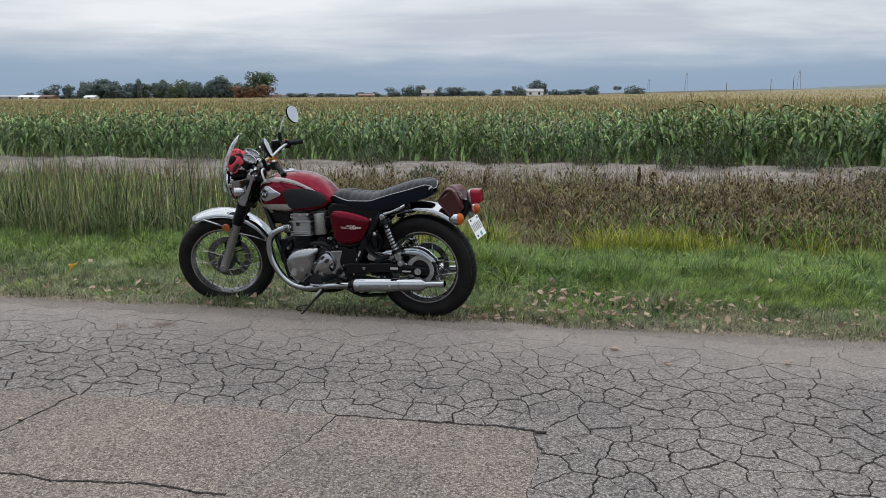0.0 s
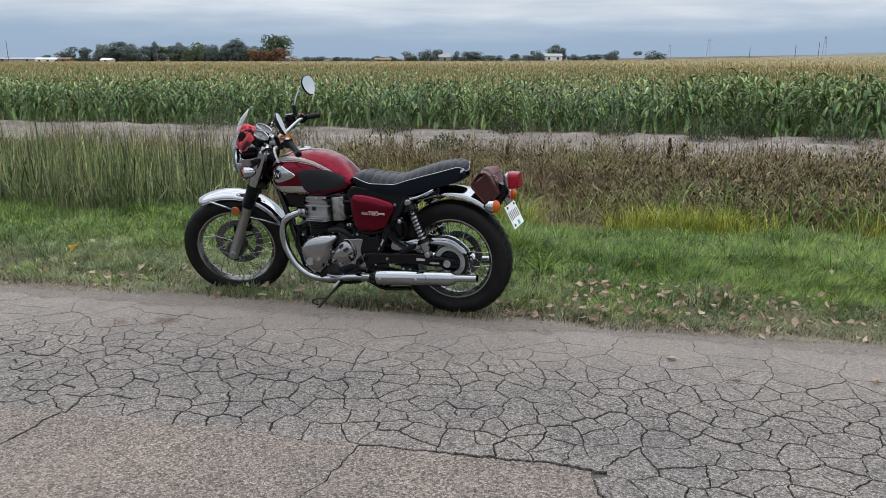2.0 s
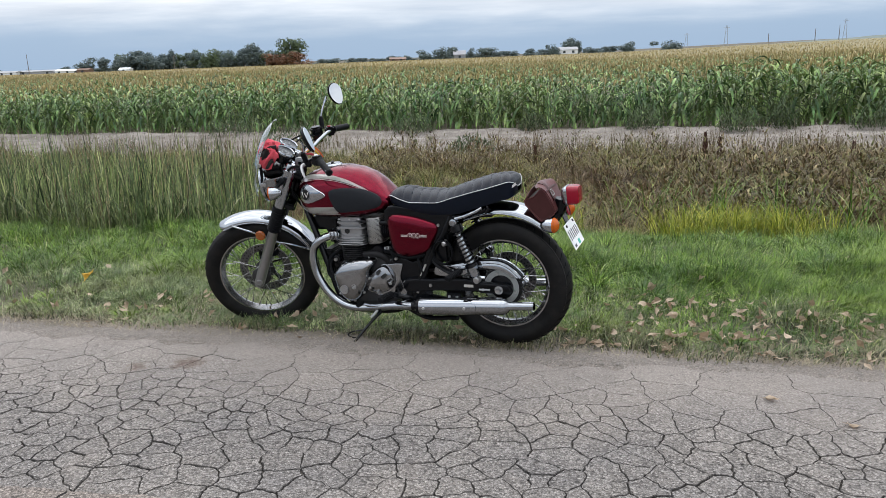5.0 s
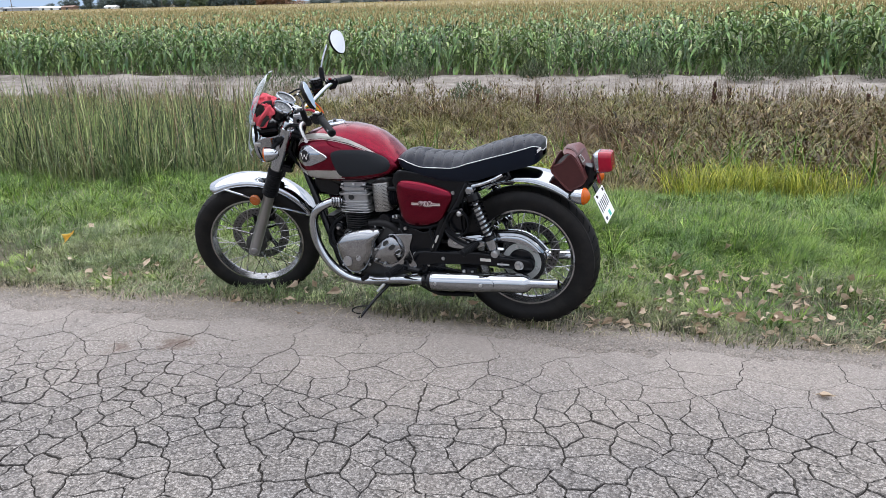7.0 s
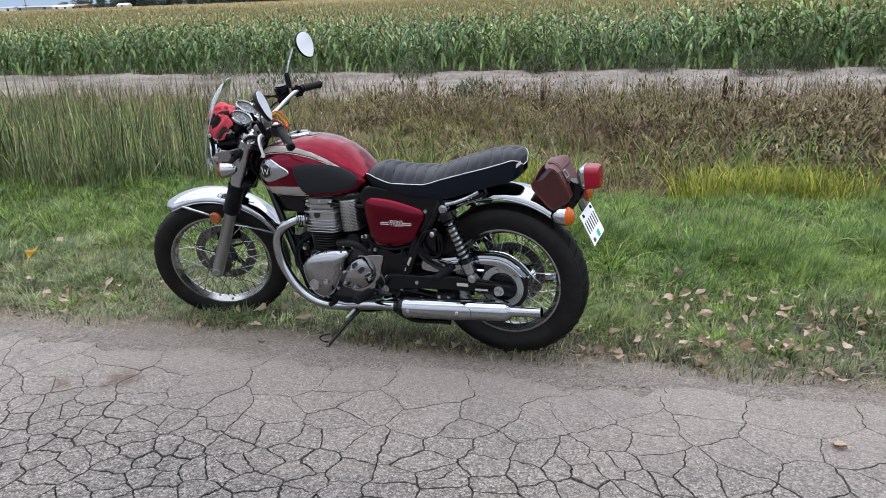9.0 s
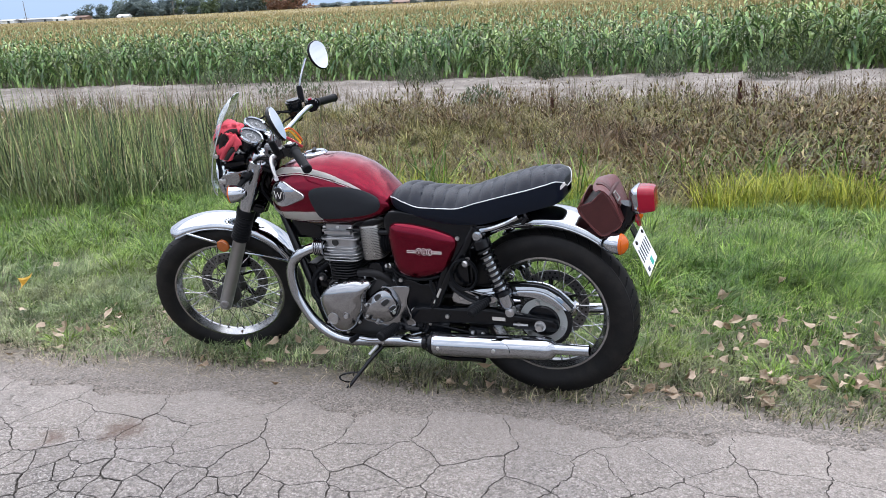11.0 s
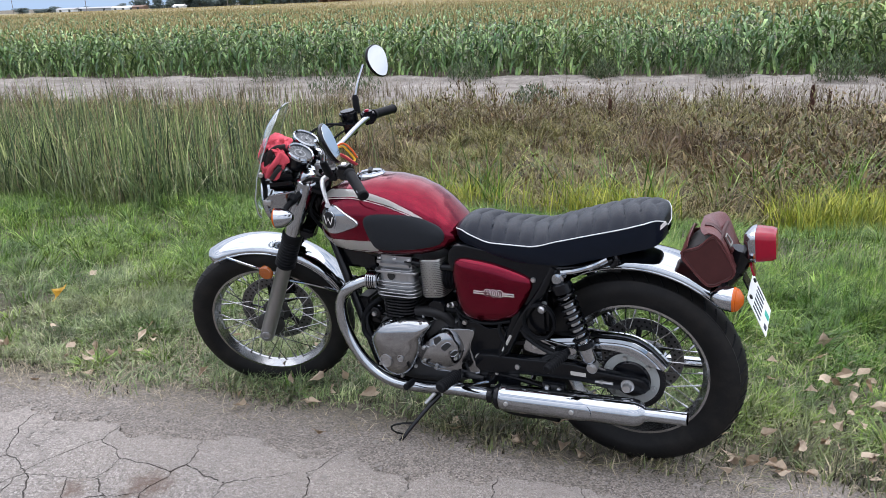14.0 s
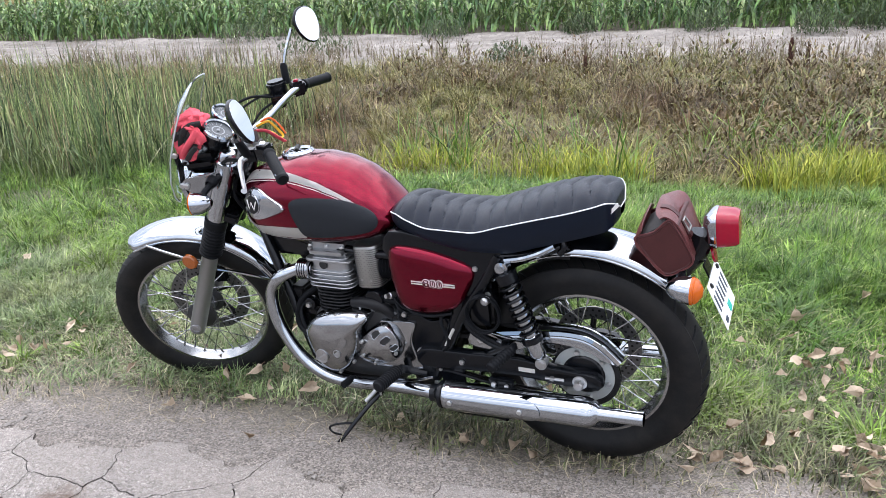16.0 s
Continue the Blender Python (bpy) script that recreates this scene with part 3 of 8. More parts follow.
def lay_asphalt():
    r = random.Random(5)
    rest_v, rest_f, rest_m, count = [], [], [], 0
    for s, poly in asphalt_cells():
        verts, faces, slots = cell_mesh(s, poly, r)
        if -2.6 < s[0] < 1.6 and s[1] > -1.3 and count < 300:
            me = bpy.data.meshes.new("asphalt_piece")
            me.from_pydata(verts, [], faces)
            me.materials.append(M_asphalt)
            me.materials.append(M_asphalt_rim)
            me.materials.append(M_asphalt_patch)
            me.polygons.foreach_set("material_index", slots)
            ob = new("asphalt_piece", me)
            ob.parent = road
            count += 1
        else:
            k = len(rest_v)
            rest_v += verts
            rest_m += slots
            rest_f += [tuple(i + k for i in f) for f in faces]
    me = bpy.data.meshes.new("broken_asphalt")
    me.from_pydata(rest_v, [], rest_f)
    me.materials.append(M_asphalt)
    me.materials.append(M_asphalt_rim)
    me.materials.append(M_asphalt_patch)
    me.polygons.foreach_set("material_index", rest_m)
    ob = new("broken_asphalt", me)
    ob.parent = road
    tagged(ob, kind="stuff")
    far = sheet("asphalt_surface", graded([(-600, -60, 60), (-60, -9, 3)]), graded([(-7, -0.3, 0.5)]), lambda u, v: height(u, v), M_asphalt)
    far.parent = road
    far = sheet("asphalt_surface", graded([(8, 60, 4), (60, 600, 60)]), graded([(-7, -0.3, 0.5)]), lambda u, v: height(u, v), M_asphalt)
    far.parent = road
    near = sheet("asphalt_surface", graded([(-9, 8, 1)]), graded([(-7, -4.29, 0.3)]), lambda u, v: height(u, v), M_asphalt)
    near.parent = road


lay_asphalt()


# ---- grasses ----


def blades(name, u, v, tall, wide, bend, mat, base=None, segs=2, lean=None, droop=1.0):
    """Bent tapering blades at (u, v): arrays of the same length."""
    n = len(u)
    x, y = from_uv(u, v)
    z = height(u, v) - 0.01 if base is None else base
    a = rng.uniform(0, 2 * np.pi, n) if lean is None else lean
    face = a + np.pi / 2 + rng.normal(0, 0.5, n)
    rows = []
    for k in range(segs + 1):
        f = k / segs
        out = bend * tall * f ** 2
        up = tall * (f - 0.35 * np.minimum(bend, 1.6) * droop * f ** 2.5)
        cx, cy, cz = x + np.cos(a) * out, y + np.sin(a) * out, z + up
        w = wide * (1 - 0.35 * f) / 2
        if k < segs:
            rows.append(np.stack([cx - np.cos(face) * w, cy - np.sin(face) * w, cz], 1))
            rows.append(np.stack([cx + np.cos(face) * w, cy + np.sin(face) * w, cz], 1))
        else:
            rows.append(np.stack([cx, cy, cz], 1))
    k = len(rows)
    verts = np.stack(rows, 1).reshape(-1, 3)
    tris = []
    for s in range(segs - 1):
        tris += [(2 * s, 2 * s + 1, 2 * s + 3), (2 * s, 2 * s + 3, 2 * s + 2)]
    tris.append((2 * segs - 2, 2 * segs - 1, 2 * segs))
    faces = (np.array(tris)[None] + (np.arange(n) * k)[:, None, None]).reshape(-1, 3)
    return soup(name, verts, faces, mat)


def field(u, v, scale, seed):
    """Soft patchiness from a few waves."""
    r = np.random.default_rng(seed)
    s = 0
    for _ in range(7):
        k = r.normal(0, 1, 2) * scale
        s = s + np.sin(u * k[0] + v * k[1] + r.uniform(0, 6.3))
    return s / 3.5


def scatter(n, u0, u1, v0, v1):
    return rng.uniform(u0, u1, n), rng.uniform(v0, v1, n)


def combed(u, v):
    """Blades of one tuft lie the same way."""
    return 1.2 * field(u, v, 6.0, 71) + 1.6 * field(u, v, 17.0, 72) + rng.normal(0, 1.3, len(u)) - 0.4


# short verge lawn, worn thin along the road
u, v = scatter(190000, -8.5, 9.5, 0.0, 4.9)
u2, v2 = scatter(150000, -4.2, 3.4, 0.0, 2.6)
u, v = np.concatenate([u, u2]), np.concatenate([v, v2])
patch = field(u, v, 2.4, 3)
fine = field(u, v, 9.0, 4)
edge = np.interp(u, [-9, -4, -3, -2, -1.4, -1, -0.4, 0, 0.6, 1.65, 4, 9], [0.15, 0.14, 0.18, 0.18, 0.08, 0.05, 0.08, 0.06, 0.1, 0.16, 0.14, 0.14])
thin = np.clip((v - edge - 0.09 * field(u, v, 5.0, 21) - 0.05 * fine) / 0.14, 0, 1)
keep = rng.uniform(0, 1, len(u)) < thin * (0.70 + 0.30 * np.clip(fine, -1, 1)) * np.clip(0.62 + 0.5 * v, 0, 1)
keep &= rng.uniform(0, 1, len(u)) > 0.6 * np.exp(-((u - 0.3) / 0.5) ** 2 - ((v - 0.76) / 0.2) ** 2)
keep &= rng.uniform(0, 1, len(u)) > 0.72 * np.exp(-((u + 0.1) / 0.42) ** 2 - ((v - 0.47) / 0.17) ** 2)
keep &= ~((u > 3.5) & (v > 3.2) & (rng.uniform(0, 1, len(u)) < 0.3))
u, v, patch, fine, thin = (q[keep] for q in (u, v, patch, fine, thin))
grow = np.clip((v - 0.3) / 2.2, 0, 1)
tall = (0.06 + 0.06 * rng.random(len(u)) + 0.05 * np.clip(fine, 0, 1)) * (0.75 + 0.35 * thin) * (1 + 1.0 * grow * (0.5 + 0.5 * np.clip(patch, -1, 1)))
tall *= 0.72 + 0.28 * np.clip((v - 0.6) / 1.2, 0, 1)
lush = v > np.interp(u, [-2.5, -1.5, 0, 0.8], [1.7, 1.3, 1.0, 0.75]) + 0.35 * patch + rng.normal(0, 0.2, len(u))
worn = ~lush & (v < np.interp(u, [-3, -1.6, -1.2, -0.7, -0.4, 3], [0.24, 0.28, 0.45, 0.45, 0.26, 0.26]) + 0.12 * fine + rng.normal(0, 0.09, len(u)))
worn |= ~lush & (rng.random(len(u)) < 0.85 * np.exp(-((u - 0.35) / 0.6) ** 2 - ((v - 0.76) / 0.2) ** 2))
pale = u < -0.85 + 0.4 * patch + rng.normal(0, 0.25, len(u))
tall[worn] *= 0.75
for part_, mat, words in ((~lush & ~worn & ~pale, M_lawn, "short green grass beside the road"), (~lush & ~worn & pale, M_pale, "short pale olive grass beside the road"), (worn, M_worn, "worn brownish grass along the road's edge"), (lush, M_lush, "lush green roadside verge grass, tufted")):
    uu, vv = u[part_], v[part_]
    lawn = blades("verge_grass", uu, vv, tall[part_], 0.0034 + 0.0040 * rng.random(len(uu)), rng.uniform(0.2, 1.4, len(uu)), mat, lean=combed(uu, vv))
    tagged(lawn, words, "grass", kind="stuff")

# coarse tussocks with long arching blades
n = 1500
tu, tv = rng.uniform(-7.5, 8.5, n), rng.uniform(0.4, 4.7, n)
ok = field(tu, tv, 1.1, 8) + 0.5 * (tu > 0.5) + rng.normal(0, 0.4, n) > 0.0
tu, tv = tu[ok], tv[ok]
per = 52
a = rng.uniform(0, 6.28, per * len(tu))
q = 0.055 * np.sqrt(rng.random(len(a)))
u, v = np.repeat(tu, per) + q * np.cos(a), np.repeat(tv, per) + q * np.sin(a)
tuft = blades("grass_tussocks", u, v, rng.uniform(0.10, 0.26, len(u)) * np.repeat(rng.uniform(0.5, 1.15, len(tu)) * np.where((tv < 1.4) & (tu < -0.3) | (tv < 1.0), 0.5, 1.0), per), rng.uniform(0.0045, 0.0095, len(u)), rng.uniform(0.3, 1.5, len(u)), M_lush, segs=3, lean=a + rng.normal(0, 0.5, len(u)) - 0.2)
tagged(tuft, "coarse green tussocks with long arching blades", "grass", kind="stuff")

# dead straw lying in the worn edge
u, v = scatter(60000, -7, 8, 0.06, 1.5)
keep = field(u, v, 3.0, 33) + rng.normal(0, 0.5, len(u)) > 0.1 + 0.5 * np.clip(v - 0.6, 0, 1)
u, v = u[keep], v[keep]
u2, v2 = scatter(12000, 0.2, 1.9, 0.35, 1.05)
keep = field(u2, v2, 4.0, 35) + rng.normal(0, 0.3, len(u2)) > 0.15
u, v = np.concatenate([u, u2[keep]]), np.concatenate([v, v2[keep]])
straw = blades("dead_straw", u, v, rng.uniform(0.02, 0.06, len(u)), rng.uniform(0.0018, 0.0035, len(u)), rng.uniform(1.2, 2.2, len(u)), M_dead, base=height(u, v) + 0.004 + 0.10 * np.clip(v - 0.15, 0, 0.5) * rng.random(len(u)), droop=1.6)
tagged(straw, "dead straw lying in the worn verge", "grass", kind="stuff")

# dried bank beyond the ditch
u, v = scatter(60000, -17, 17, 4.0, 11.9)
n = 4600
tu, tv = rng.uniform(-16, 16, n), 4.3 + 7.5 * rng.random(n) ** 1.15
per = 38
a = rng.uniform(0, 6.28, per * n)
q = 0.13 * np.sqrt(rng.random(per * n))
high = np.repeat(rng.uniform(0.55, 1.25, n), per)
u, v = np.concatenate([u, np.repeat(tu, per) + q * np.cos(a)]), np.concatenate([v, np.repeat(tv, per) + q * np.sin(a)])
lean = np.concatenate([rng.uniform(0, 6.28, 60000), a + rng.normal(0, 0.5, per * n)])
high = np.concatenate([np.full(60000, 0.6), high])
patch = field(u, v, 1.5, 12)
keep = (v > 4.6 + 0.5 * patch) & (rng.uniform(0, 1, len(u)) < np.clip((12.0 - v + 0.5 * patch) / 0.8, 0.03, 1)) & ~((u < -5.2 + 0.3 * patch) & (v < 7.0) & (rng.random(len(u)) < 0.85))
u, v, patch, lean, high = u[keep], v[keep], patch[keep], lean[keep], high[keep]
dry = blades("dried_bank_grass", u, v, rng.uniform(0.2, 0.50, len(u)) * high * (0.85 + 0.3 * np.clip(patch, -1, 1)), rng.uniform(0.006, 0.013, len(u)), rng.uniform(0.2, 1.5, len(u)), M_dry, segs=3, lean=lean)
tagged(dry, "brown and russet dried grass on the ditch bank", "grass", kind="stuff")

# leafy dead weeds standing thick among the bank's grass
n = 2900
tu, tv = rng.uniform(-5, 16, n), 5.2 + 6.2 * rng.random(n)
tu, tv = np.concatenate([tu, rng.uniform(0.8, 9, 1700)]), np.concatenate([tv, rng.uniform(5.3, 8.5, 1700)])
n = len(tu)
ok = field(tu, tv, 0.9, 91) + 0.35 * np.clip(tu, -3, 4) / 3 + 0.3 * (tv > 8.5) + rng.normal(0, 0.35, n) > 0.15
tu, tv = tu[ok], tv[ok]
per = 26
a, q = rng.uniform(0, 6.28, per * len(tu)), np.sqrt(rng.random(per * len(tu)))
u, v = np.repeat(tu, per) + 0.15 * q * np.cos(a), np.repeat(tv, per) + 0.15 * q * np.sin(a)
up = rng.random(len(u)) * np.repeat(rng.uniform(0.22, 0.62, len(tu)), per)
forbs = blades("bank_weeds", u, v, rng.uniform(0.05, 0.13, len(u)), rng.uniform(0.012, 0.032, len(u)), rng.uniform(0.4, 1.7, len(u)), M_forb, base=height(u, v) + up, lean=a)
tagged(forbs, "dead brown leafy weeds standing on the ditch bank", "weeds", kind="stuff")
# long green blades rising from the ditch
tu, tv = np.concatenate([rng.uniform(2.2, 7.5, 130), rng.uniform(-3.5, 2, 40)]), rng.uniform(4.4, 6.2, 170)
u, v = np.repeat(tu, 12) + rng.normal(0, 0.06, 170 * 12), np.repeat(tv, 12) + rng.normal(0, 0.06, 170 * 12)
arch = blades("ditch_sedge", u, v, rng.uniform(0.4, 0.95, len(u)), rng.uniform(0.008, 0.015, len(u)), rng.uniform(0.15, 0.9, len(u)), M_lush, segs=4)
tagged(arch, "long arching green sedge blades in the ditch", "grass", kind="stuff")

# fresh yellow-green growth in the ditch
u, v = scatter(90000, -5, 11, 3.3, 6.8)
w = field(u, v, 2.2, 15)
near = np.zeros(len(u))
for cu, cv, ru, rv, much in ((0.95, 4.75, 1.1, 0.65, 1.0), (-1.75, 4.8, 1.0, 0.65, 0.95), (-2.9, 4.8, 0.8, 0.55, 0.75), (2.4, 4.85, 0.9, 0.5, 0.8), (3.9, 4.8, 0.8, 0.5, 0.75), (6.0, 4.9, 1.0, 0.5, 0.75), (-1.0, 4.5, 0.7, 0.4, 0.35)):
    near = np.maximum(near, much * np.exp(-((u - cu) / ru) ** 2 - ((v - cv) / rv) ** 2))
keep = rng.random(len(u)) < np.clip(1.9 * near * (0.8 + 0.5 * w) - 0.45, 0, 1)
u, v = u[keep], v[keep]
yel = blades("yellow_ditch_grass", u, v, rng.uniform(0.26, 0.56, len(u)), rng.uniform(0.006, 0.011, len(u)), rng.uniform(0.1, 0.9, len(u)), M_yellow, segs=3)
tagged(yel, "bright yellow-green grass growing in the ditch", "grass", kind="stuff")

# stand of dark reeds
u, v = scatter(30000, -18, -3.6, 3.3, 7.6)
w = field(u, v, 1.6, 18)
edge = -5.3 + 0.35 * field(u, v, 2.0, 19) - 0.12 * (v - 4)
keep = (u < edge + rng.exponential(0.25, len(u))) & (v > 3.75 + 0.3 * w) & (rng.random(len(u)) < 0.8 + 0.2 * w)
u, v = u[keep], v[keep]
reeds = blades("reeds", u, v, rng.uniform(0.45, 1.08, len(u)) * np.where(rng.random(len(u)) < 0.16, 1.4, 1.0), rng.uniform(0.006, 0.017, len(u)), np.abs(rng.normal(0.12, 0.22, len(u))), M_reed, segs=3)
tagged(reeds, "stand of tall dark green reeds in the ditch", "reeds", kind="stuff")
u, v = scatter(5000, -9, -3.2, 3.4, 5.2)
keep = (u < -4.8 + 0.5 * field(u, v, 2.0, 19))
u, v = u[keep], v[keep]
fresh = blades("ditch_grass", u, v, rng.uniform(0.3, 0.7, len(u)), rng.uniform(0.007, 0.013, len(u)), rng.uniform(0.1, 0.9, len(u)), M_lawn, segs=3)
tagged(fresh, "long fresh green grass at the foot of the reeds", "grass", kind="stuff")


# dry weeds with pale seed heads along the track
def weeds(name, n, u0, u1, v0, v1, h0, h1):
    wu, wv = scatter(n, u0, u1, v0, v1)
    keep = field(wu, wv, 1.2, 41) > -0.25
    wu, wv = wu[keep], wv[keep]
    k = 7
    u, v = np.repeat(wu, k), np.repeat(wv, k)
    hh = np.repeat(rng.uniform(h0, h1, len(wu)), k) * rng.uniform(0.55, 1.0, len(u))
    stems = blades(name, u, v, hh, np.full(len(u), 0.007), rng.uniform(0.05, 0.6, len(u)), M_weed, segs=2)
    tagged(stems, "dry brown weeds along the sandy track", "weeds", kind="stuff")
    hu, hv = np.repeat(wu, 5) + rng.normal(0, 0.07, 5 * len(wu)), np.repeat(wv, 5) + rng.normal(0, 0.07, 5 * len(wu))
    hz = height(hu, hv) + np.repeat(hh[::k], 5) * rng.uniform(0.6, 1.0, len(hu))
    heads = blades(name + "_seed_heads", hu, hv, rng.uniform(0.02, 0.045, len(hu)), rng.uniform(0.008, 0.02, len(hu)), rng.uniform(0, 0.6, len(hu)), M_seed, base=hz)
    tagged(heads, "small pale seed heads of the track weeds", "weeds", kind="stuff")


weeds("track_weeds", 2700, -17, 17, 9.2, 13.3, 0.3, 0.78)
weeds("reed_weeds", 130, -16, -4, 5.5, 8.5, 0.8, 1.3)


def dock(u, v, tall, seed):
    r = np.random.default_rng(seed)
    n = 260
    h = r.uniform(0.35, 1, n)
    a = r.uniform(0, 6.28, n)
    rad = 0.07 * tall * (1.25 - h) * r.uniform(0.2, 1, n) + 0.01
    uu, vv = u + rad * np.cos(a), v + rad * np.sin(a)
    ob = blades("dock_plant", uu, vv, r.uniform(0.05, 0.1, n) * tall + 0.02, np.full(n, 0.022), r.uniform(0, 0.4, n), M_dock, base=height(uu, vv) + h * tall * 0.95)
    su, sv = np.full(5, u), np.full(5, v)
    stem = blades("stem", su, sv, np.full(5, tall), np.full(5, 0.014), np.full(5, 0.03), M_dock)
    stem.parent = ob
    return tagged(ob, "dark brown seeding dock plant on the ditch bank", "dock plant", group="dock plants")


for i, (du, dv, dh) in enumerate(((1.02, 10.3, 0.62), (1.28, 10.45, 0.5), (5.2, 10.0, 0.55), (-1.9, 10.2, 0.4), (6.9, 9.6, 0.6), (3.4, 10.4, 0.42))):
    dock(du, dv, dh, 50 + i)


def clump(name, u, v, size, tall, mat, seed, n=650):
    """A low leafy weed: short leaves on many thin stems."""
    r = np.random.default_rng(seed)
    a, q = r.uniform(0, 6.28, n), np.sqrt(r.random(n))
    uu, vv = u + size * q * np.cos(a), v + 0.6 * size * q * np.sin(a)
    zz = height(uu, vv) + 1.35 * tall * r.random(n) * (1 - 0.6 * q ** 2)
    ob = blades(name, uu, vv, r.uniform(0.06, 0.16, n), r.uniform(0.012, 0.03, n), r.uniform(0.3, 1.6, n), mat, base=zz)
    return ob


for i, (bu, bv, bs, bh) in enumerate(((2.4, 15.9, 0.55, 0.45), (-5.8, 16.2, 0.6, 0.4), (0.2, 16.3, 0.5, 0.5), (5.5, 16.0, 0.7, 0.5), (6.1, 12.8, 0.5, 0.25), (-8.2, 14.0, 0.9, 0.4), (8.0, 15.9, 0.8, 0.6), (-2.6, 16.4, 0.4, 0.35), (3.4, 16.3, 0.4, 0.6), (-11, 16.2, 0.9, 0.5), (-3.5, 12.4, 0.5, 0.3), (10.5, 15.7, 0.8, 0.5))):
    tagged(clump("weed_bush", bu, bv, bs, bh, M_bush, 80 + i), "low dark green leafy weeds beside the sandy track", "weeds", group="weeds by the track")


# ---- maize field ----


def corn_arrays(seed, tall=1.45, leaves=14, segs=5, low=0.12, tassel=9, stalk=True):
    """Vertices and triangles of one plant: stalk, leaves, tassel, each as a pair of lists."""
    r = np.random.default_rng(seed)

    def strip(points, widths, side, fold=0.0):
        pts, out, tri = np.array(points), [], []
        for p, w in zip(pts, widths):
            out += [p - side * w, p + np.array([0, 0, -fold * w]), p + side * w]
        for k in range(len(pts) - 1):
            a = 3 * k
            tri += [(a, a + 1, a + 4), (a, a + 4, a + 3), (a + 1, a + 2, a + 5), (a + 1, a + 5, a + 4)]
        return out, tri

    def join(parts):
        vs, fs = [], []
        for p, t in parts:
            fs += [tuple(i + len(vs) for i in f) for f in t]
            vs += p
        return vs, fs

    bow = r.normal(0, 0.03, 2)
    spine = lambda f: np.array([bow[0] * f * f, bow[1] * f * f, tall * f])
    st = []
    if stalk:
        for k in range(3):
            a = k * 2.1
            side = np.array([math.cos(a), math.sin(a), 0])
            st.append(strip([spine(f) for f in (0, 0.35, 0.7, 1)], (0.014, 0.012, 0.009, 0.005), side))
    lv = []
    plane = r.uniform(0, 6.28)
    for k in range(leaves):
        f = low + (0.93 - low) * k / (leaves - 1)
        a = plane + (k % 2) * math.pi + r.normal(0, 0.45)
        ln = (0.56 - 0.26 * abs(f - 0.5)) * r.uniform(0.7, 1.15)
        rise, fall = r.uniform(0.45, 0.95) * (0.7 + 0.5 * f), r.uniform(1.0, 1.75) * (1.1 - 0.3 * f)
        out = np.array([math.cos(a), math.sin(a), 0])
        side = np.array([-math.sin(a), math.cos(a), 0])
        base, pts, ws = spine(f), [], []
        for q in np.linspace(0, 1, segs + 1):
            pts.append(base + out * ln * (0.98 * q) * (1 - 0.2 * q) + np.array([0, 0, ln * (rise * q - fall * q * q * 0.95)]))
            ws.append(0.042 * (0.35 + 1.9 * q) * (1 - q) ** 0.65 + 0.003)
        lv.append(strip(pts, ws, side, 0.6))
    ts = []
    for k in range(tassel):
        a = r.uniform(0, 6.28)
        out = np.array([math.cos(a), math.sin(a), 0]) * r.uniform(0.1, 0.6)
        side = np.array([-math.sin(a), math.cos(a), 0])
        h = r.uniform(0.13, 0.24)
        ts.append(strip([spine(0.97), spine(0.97) + (out * 0.6 + np.array([0, 0, 1])) * h * 0.6, spine(0.97) + (out + np.array([0, 0, 0.95])) * h], (0.005, 0.013, 0.005), side))
    return join(st), join(lv), join(ts)


def mesh_of(name, vf, mat):
    me = bpy.data.meshes.new(name)
    me.from_pydata([tuple(p) for p in vf[0]], [], vf[1])
    me.materials.append(mat)
    return me


corn_kinds = [corn_arrays(100 + i, low=0.14, leaves=12, tassel=7) for i in range(6)]
corn_meshes = [(mesh_of("stalk", a, M_corn_stalk), mesh_of("leaves", b_, M_corn_leaf), mesh_of("tassel", c, M_tassel)) for a, b_, c in corn_kinds]
corn_protos = []
for a, b_, c in corn_meshes:
    ob = new("corn_plant", a)
    for nm, me in (("leaves", b_), ("tassel", c)):
        p = new(nm, me)
        p.parent = ob
    tagged(ob, "green maize plant with drooping leaves and tan tassel", "corn plant", group="front row of maize")
    corn_protos.append(ob)


def corn_pose(u, v, r):
    x, y = from_uv(u, v)
    s = r.uniform(0.80, 1.16) * (0.84 + 0.22 * max(0, min(1, (u - 0.5) / 2.5)))
    m = pose(float(x), float(y), float(height(u, v)), r.gauss(0, 4), r.gauss(0, 4), r.uniform(0, 360))
    return m, s


def plant_front():
    r = random.Random(3)
    u, i = -26.0, 0
    while u < 19.5:
        m, s = corn_pose(u, 17.0 + r.uniform(-0.12, 0.12), r)
        proto = corn_protos[i % 6]
        ob = proto if i < 6 else copy_thing(proto, m)
        ob.matrix_basis = m @ Matrix.Diagonal((s, s, s, 1))
        u += r.uniform(0.18, 0.32)
        i += 1


plant_front()


